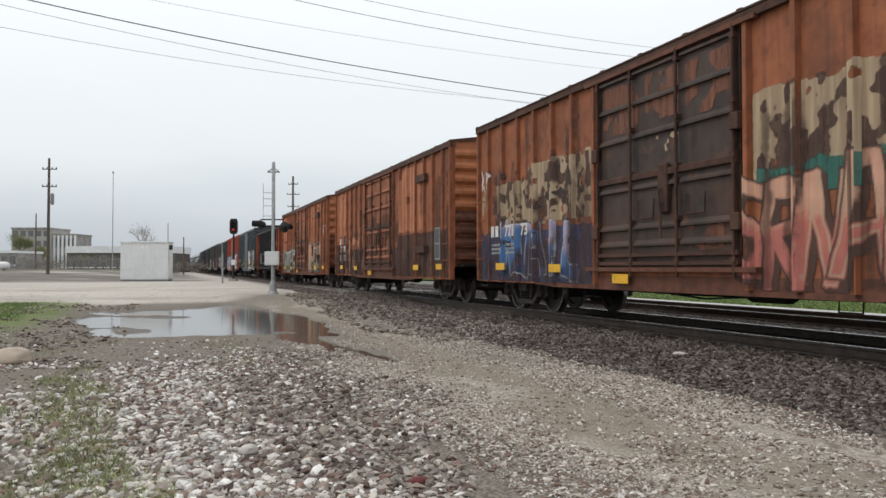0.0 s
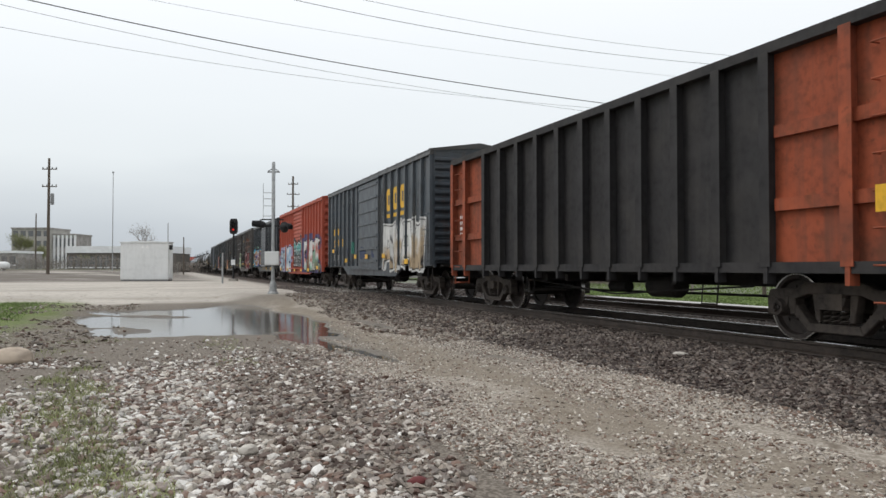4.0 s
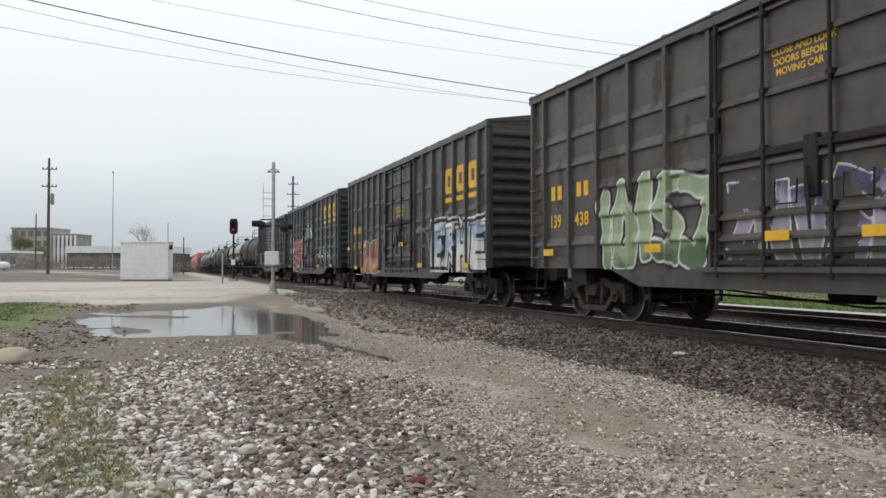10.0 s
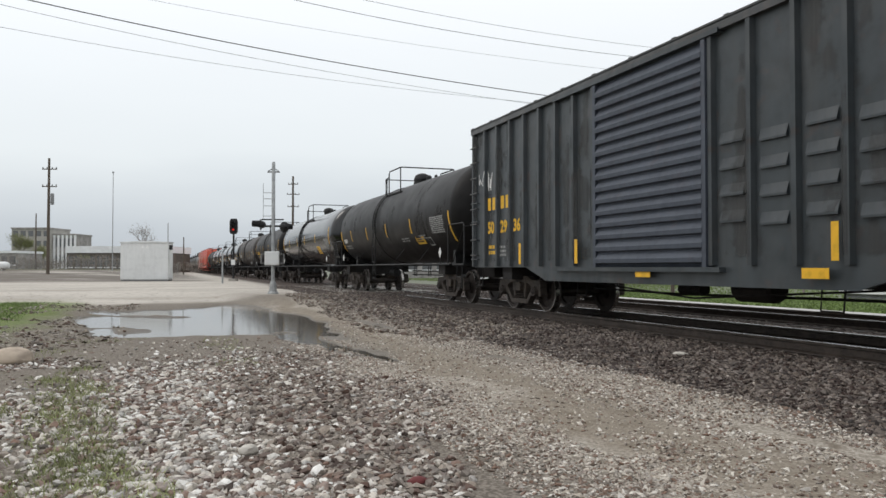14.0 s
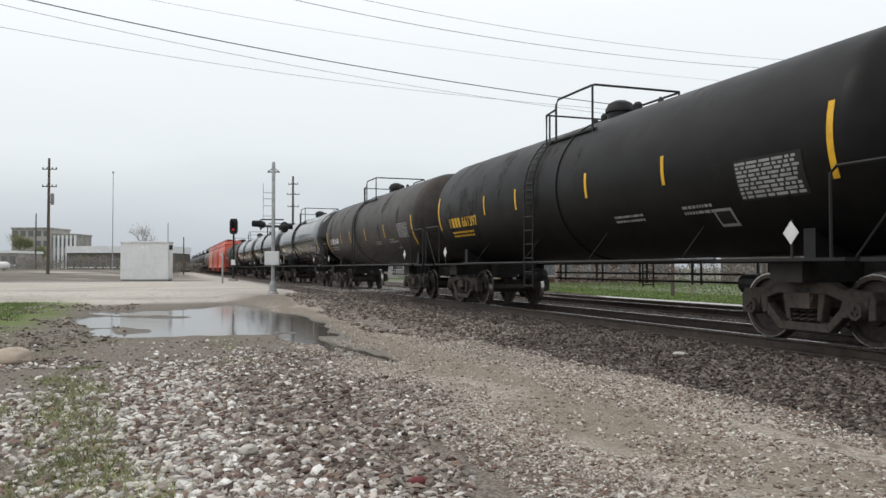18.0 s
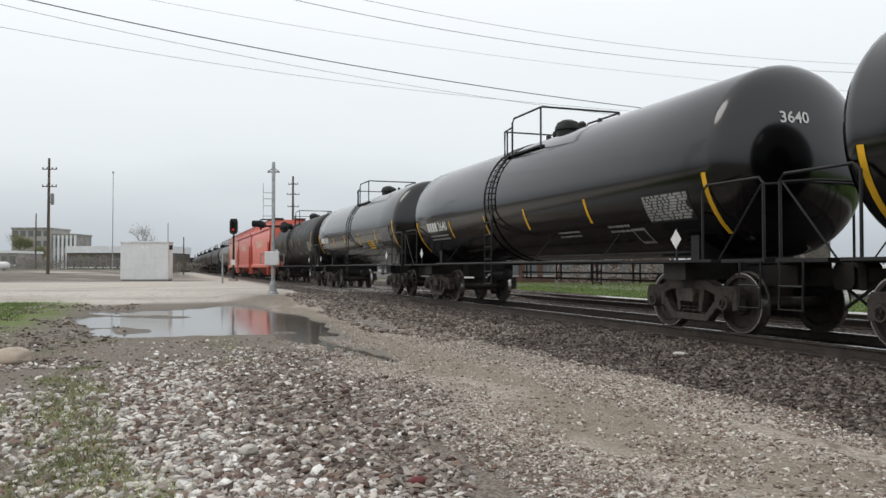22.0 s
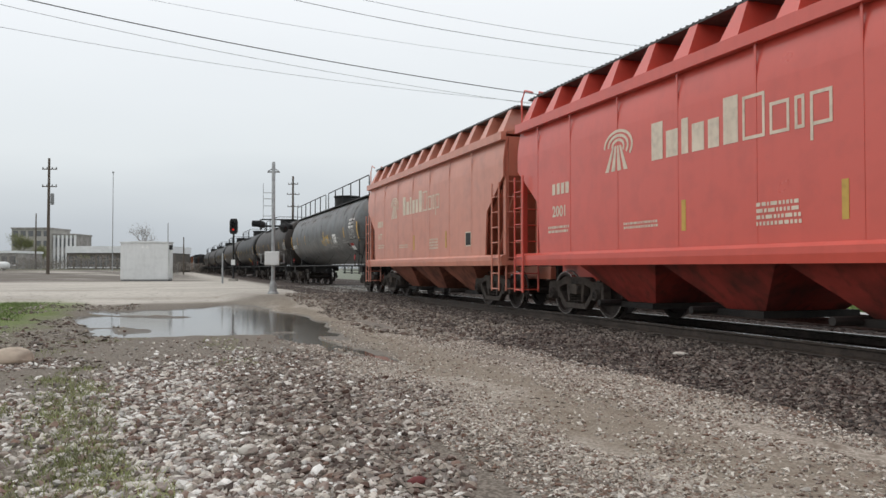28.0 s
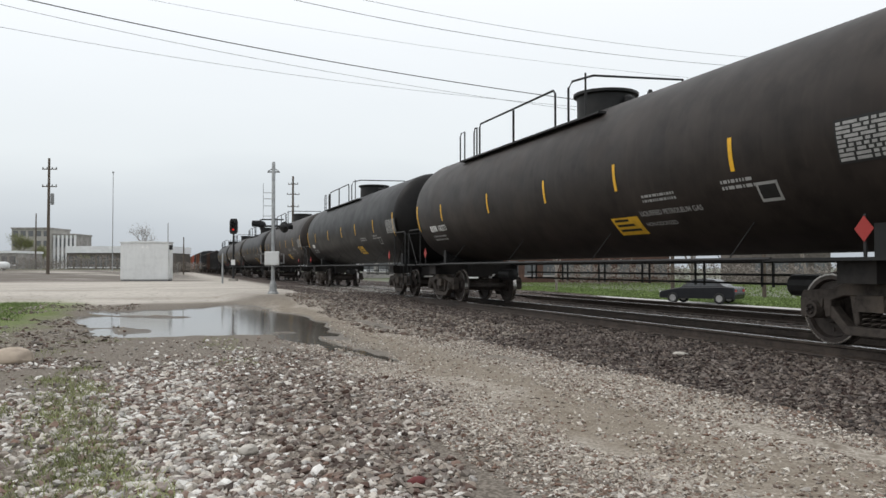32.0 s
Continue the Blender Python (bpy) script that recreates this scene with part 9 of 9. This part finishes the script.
def train_tanks():
    old = dict(stripe_z=(2.31, 2.78), long_z=(2.06, 3.0), panel_z=(1.92, 2.48))
    gat = dict(stripe_z=(1.84, 2.30), long_z=(1.50, 2.40), panel_z=(1.74, 2.20))
    spec = [
        (-10.7, 14.85, "tank_dull", "plain dull black tank car with yellow stripes", "", dict(mark_key="letter_white", size=0.24, stripes=(2.2, 4.9, 7.8, 10.8), yellow_plate=(11.4, 1.75, 1.98), stripe_z=(2.10, 2.58), long_z=(1.75, 2.6), panel_z=(2.0, 2.55))),
        (-29.15, 16.40, "tank_black", "glossy black tank car with a yellow sticker", "980015", dict(size=0.26, end_in=0.69, mark_x=0.6, mark_z=2.09, stripes=(2.9, 6.0, 8.7, 12.0), yellow_plate=(12.5, 1.74, 2.12), **old)),
        (-46.2, 14.9, "tank_dull", "dull black tank car with yellow lettering", "661397", dict(mark_key="letter_yellow", size=0.36, mark_x=1.1, mark_z=2.10, stripes=(3.75, 5.6, 8.76, 11.2), **old)),
        (-63.0, 14.7, "tank_dusty", "dusty brown-black tank car with white numbers", "63689", dict(size=0.36, mark_x=1.0, mark_z=2.10, stripes=(3.45, 5.3, 8.0, 10.9), stripe_z=(2.08, 2.55), long_z=(1.75, 2.7), panel_z=(2.0, 2.55))),
        (-80.0, 14.8, "tank_black", "glossy black tank car with white numbers", "3403", dict(size=0.35, mark_x=1.25, mark_z=2.05, stripes=(3.3, 5.8, 8.1, 10.85), **gat)),
        (-96.8, 14.7, "tank_black", "glossy black tank car with crisp white numbers", "3640", dict(size=0.36, mark_x=1.28, mark_z=2.07, stripes=(3.24, 5.8, 8.1, 10.8), **gat)),
        (-113.5, 14.5, "tank_black", "black tank car with crisp white numbers", "56591", dict(size=0.35, mark_x=0.82, mark_z=2.22, stripes=(3.8, 6.2, 8.9, 11.6), yellow_plate=(10.6, 1.75, 2.05), stripe_z=(1.94, 2.42), long_z=(1.72, 2.66), panel_z=(1.95, 2.5))),
        (-131.2, 16.10, "tank_dull", "black tank car with a brown stain at its middle", "980081", dict(size=0.28, end_in=0.69, mark_x=0.4, mark_z=2.14, stripes=(3.06, 5.63, 8.5, 11.5), **old))]
    for i, (xl, ln, skin, lab, num, kw) in enumerate(spec):
        seams = () if i == 6 else (-1.45, -1.0) if skin == "tank_black" else ((-1.2,) if i != 2 else (0.1,))
        car, L, R, az = tankcar(lab, xl, ln, skin, seams=seams, top_at=0.95 if i == 6 else 0.0)
        add(car, xl, ln)
        tank_dress(car, L, R, az, number=num, seed=i * 10 + 1, **kw)
        if num:
            head_words(car, num, 0.24, -0.62, az + 0.46, M[kw.get("mark_key", "letter_white")], L + 0.40, R, az)
        if skin != "tank_black":
            tank_film(car, -L + 0.5, L - 0.5, az - 0.9, az + R - 0.1, streaks(340 + i, 0.70, (-L + 0.5, L - 0.5, az - 0.9, az + R - 0.1), 2.2, 0, -0.05), ["tank_dust"], R, az, 0.05, "grime")
        if i == 7:
            tank_film(car, -1.6, 0.6, az + 0.0, az + R - 0.1, patch(305, 0, 0.42, 1.6, 0.5, (-1.5, 0.5, az - 0.2, az + R)), ["tank_brown"], R, az, 0.05, "grime")
    for i, (xl, ln, skin, num) in enumerate(((-146.4, 13.0, "hop_orange", "1994"), (-160.1, 12.7, "hop_red", "2001"), (-173.8, 12.9, "hop_faded", "1677"))):
        car, L = hopper(("bright orange-red covered hopper car", "red covered hopper car with white lettering", "faded salmon covered hopper car with white lettering")[i], xl, ln, skin, num, shift=(0.0, -0.15, -0.55)[i])
        add(car, xl, ln)
        if i == 2:
            bm = bmesh.new()
            box(bm, L - 2.42, L - 2.02, -1.550, -1.546, 1.55, 1.93)
            dp = part("data_panel", bm, M["letter_cream"], car, "small pale-edged black panel")
            bm = bmesh.new()
            box(bm, L - 2.39, L - 2.05, -1.553, -1.5505, 1.58, 1.90)
            part("panel_face", bm, M["black_iron"], dp)
    longs = [(-193.75, 18.4, "tank_rusty", "long rusty black tank car with sprayed graffiti", "135721", "full"),
             (-214.2, 17.8, "tank_brown", "long brown-black tank car with a top walkway", "100273", "half"),
             (-234.2, 17.8, "tank_dull", "long dull black tank car with a top walkway", "", "half")]
    for i, (xl, ln, skin, lab, num, way) in enumerate(longs):
        car, L, R, az = tankcar(lab, xl, ln, skin, radius=1.56, axis_z=2.76, walkway=way, seams=(), **(dict(inset=0.45, head=0.6, hd=1.25, placard="g_red") if i == 0 else dict(placard="g_red")))
        o = -L - 0.75
        add(car, xl, ln)
        tank_dress(car, L, R, az, "letter_white", num, 4, 200 + i * 9, size=0.27 if i == 0 else 0.24, stripes=(2.54, 5.94, 8.99, 11.7, 14.7) if i else (2.55, 5.25, 10.75, 15.45), mark_x=0.6 if i == 0 else 1.3, mark_z=2.16 if i == 0 else 2.06,
                   yellow_plate=(11.6, 1.58, 1.88) if i else None, panel_on=0.75 if i else 0.0, stripe_z=(2.33, 2.80), panel_z=(2.2, 2.72), long_z=(2.1, 2.9))
        if i == 1:
            for k, (t, sz) in enumerate((("LIQUEFIED PETROLEUM GAS", 0.13), ("NON-ODORIZED", 0.11))):
                tank_words(car, t, sz, -L + 12.15, 1.86 - 0.17 * k, "stencil_grey", R, az, 0.002)
        if i == 0:
            tank_film(car, o + 3.2, o + 9.4, az - 1.0, az + 0.1, script_lines(o + 3.6, o + 9.2, az - 0.98, az - 0.22, 7, 301, 0.026), ["g_grey"], R, az, 0.024)
            tank_film(car, o + 10.6, o + 15.4, az - 1.0, az + 0.0, script_lines(o + 10.8, o + 15.0, az - 0.95, az - 0.25, 11, 302, 0.024), ["stencil_grey"], R, az, 0.024)
            tank_film(car, o + 10.9, o + 13.6, az - 0.75, az - 0.1, tag_lines(o + 11.0, o + 13.4, az - 0.62, az - 0.2, 7, 303, 0.05), ["g_gold"], R, az)
            tank_film(car, -L + 0.5, L - 0.5, az + 0.4, az + 1.25, patch(304, 0, 0.47, 4.5, 0.6, (-L + 0.6, L - 0.6, az + 0.40, az + 1.24)), ["tank_rust_run"], R, az, 0.05, "grime")
            tank_plate("notice", car, o + 13.68, o + 14.4, az - 0.62, az - 0.20, "letter_white", R, az, "white paper notice")
            tank_plate("notice", car, o + 16.9, o + 17.5, 1.78, 2.06, "letter_white", R, az, "red and white hazard notice")
            tank_plate("notice", car, o + 16.98, o + 17.42, 1.54, 1.76, "black_iron", R, az, "small black notice")
            tank_plate("notice", car, o + 16.9, o + 17.5, 1.95, 2.06, "g_red", R + 0.003, az)
            tank_data(car, o + 17.3, 3.0, 1.0, 3, "letter_white", R, az, 411, 0.09)
            tank_film(car, -L + 0.8, L - 0.9, az - 0.2, az + 1.3, streaks(306, 0.66, (-L + 0.8, L - 0.9, az - 0.2, az + 1.3), 2.5, 0, -0.12), ["tank_rust_run"], R, az, 0.05, "grime")
    # far tail: more tanks, then gondolas and boxcars
    base_tank = [c for c, _ in TRAIN[-2:]]
    for k in range(4):
        src = base_tank[k % 2]
        xl = -254.2 - 20.0 * k
        TRAIN.append((copy_car(src), xl + 8.9))
    xl = -332.0
    for k, skin in enumerate(("gon_black", "rust_dark", "gon_black")):
        car, L = gondola(("plain black high-sided steel gondola", "rust-brown high-sided steel gondola", "plain black high-sided steel gondola")[k], xl - k * 17, 15.0, skin, None, 3.6)
        add(car, xl - k * 17, 15.0)
    greys = [c for c, _ in TRAIN if c.name.startswith("boxcar")]
    for k in range(6):
        TRAIN.append((copy_car(greys[(5, 1, 7, 4, 2, 8)[k]]), -383.0 - k * 17.4 + 7.7))


def tank_film(car, x0, x1, z0, z1, choose, keys, R, az, cell=0.034, name="graffiti"):
    """A thin sprayed layer that follows the round shell."""
    return film(name, car, x0, x1, z0, z1, choose, keys, None, "sprayed graffiti" if name == "graffiti" else "rust and dirt run down the shell", cell, bend=lambda z: on_tank(R, az, z))


def copy_car(src):
    n = len(SPINNING)
    made = copy_thing(src, pose(0, 0, 0))
    pairs = dict(zip([src, *src.children_recursive], [made, *made.children_recursive]))
    for car, x, w, off in SPINNING[:n]:
        if car == src and w in pairs:
            SPINNING.append((made, x, pairs[w], off))
    return made


train_rust()
train_mixed()
train_tanks()


def drive_sedan():
    """The sedan rolls up along the far road and stops."""
    def left_to_go(t):
        if t < 17:
            return 9.6 + 4.0 * (17 - t)
        return 0.4167 * max(0.0, 21.8 - t) ** 2

    def place(t):
        d = left_to_go(t)
        return pose(SEDAN_END[0] - SEDAN_WAY[0] * d, SEDAN_END[1] - SEDAN_WAY[1] * d, SEDAN_Z, 0, 0, SEDAN_TURN)
    walk(sedan, [(t, place(t)) for t in (0, 8, 14, 16, 17, 17.8, 18.6, 19.4, 20.2, 21.0, 21.8, 23, 32)])
    ts = [0.0] + [16.2 + 0.1 * k for k in range(57)] + [32.0]
    for wheel, at_ in sedan_wheels:
        turn0 = left_to_go(16.2)
        walk(wheel, [(t, pose(*at_) @ Matrix.Rotation((min(left_to_go(t), turn0)) / 0.325, 4, "Y")) for t in ts])


def motions():
    """The train rolls past; its wheels turn while they come near and pass."""
    at = {}
    for car, c in TRAIN:
        at[car] = c
        walk(car, [(t, pose(c + run(t), TRACK_Y, 0)) for t in (0, 4, 8, 12, 16, 20, 24, 28, 32)])
    for car, x, w, off in SPINNING:
        c = at[car] + x
        ts = [f / FPS for f in range(0, int(32 * FPS) + 1) if -42 < c + run(f / FPS) < 3]
        if not ts:
            continue
        rows = [(t, pose(off, 0, WHEEL_R) @ Matrix.Rotation((c + run(t)) / WHEEL_R, 4, "Y")) for t in ts]
        if ts[0] > 0:
            rows.insert(0, (0.0, rows[0][1]))
        if ts[-1] < 32:
            rows.append((32.0, rows[-1][1]))
        walk(w, rows)
    drive_sedan()


motions()
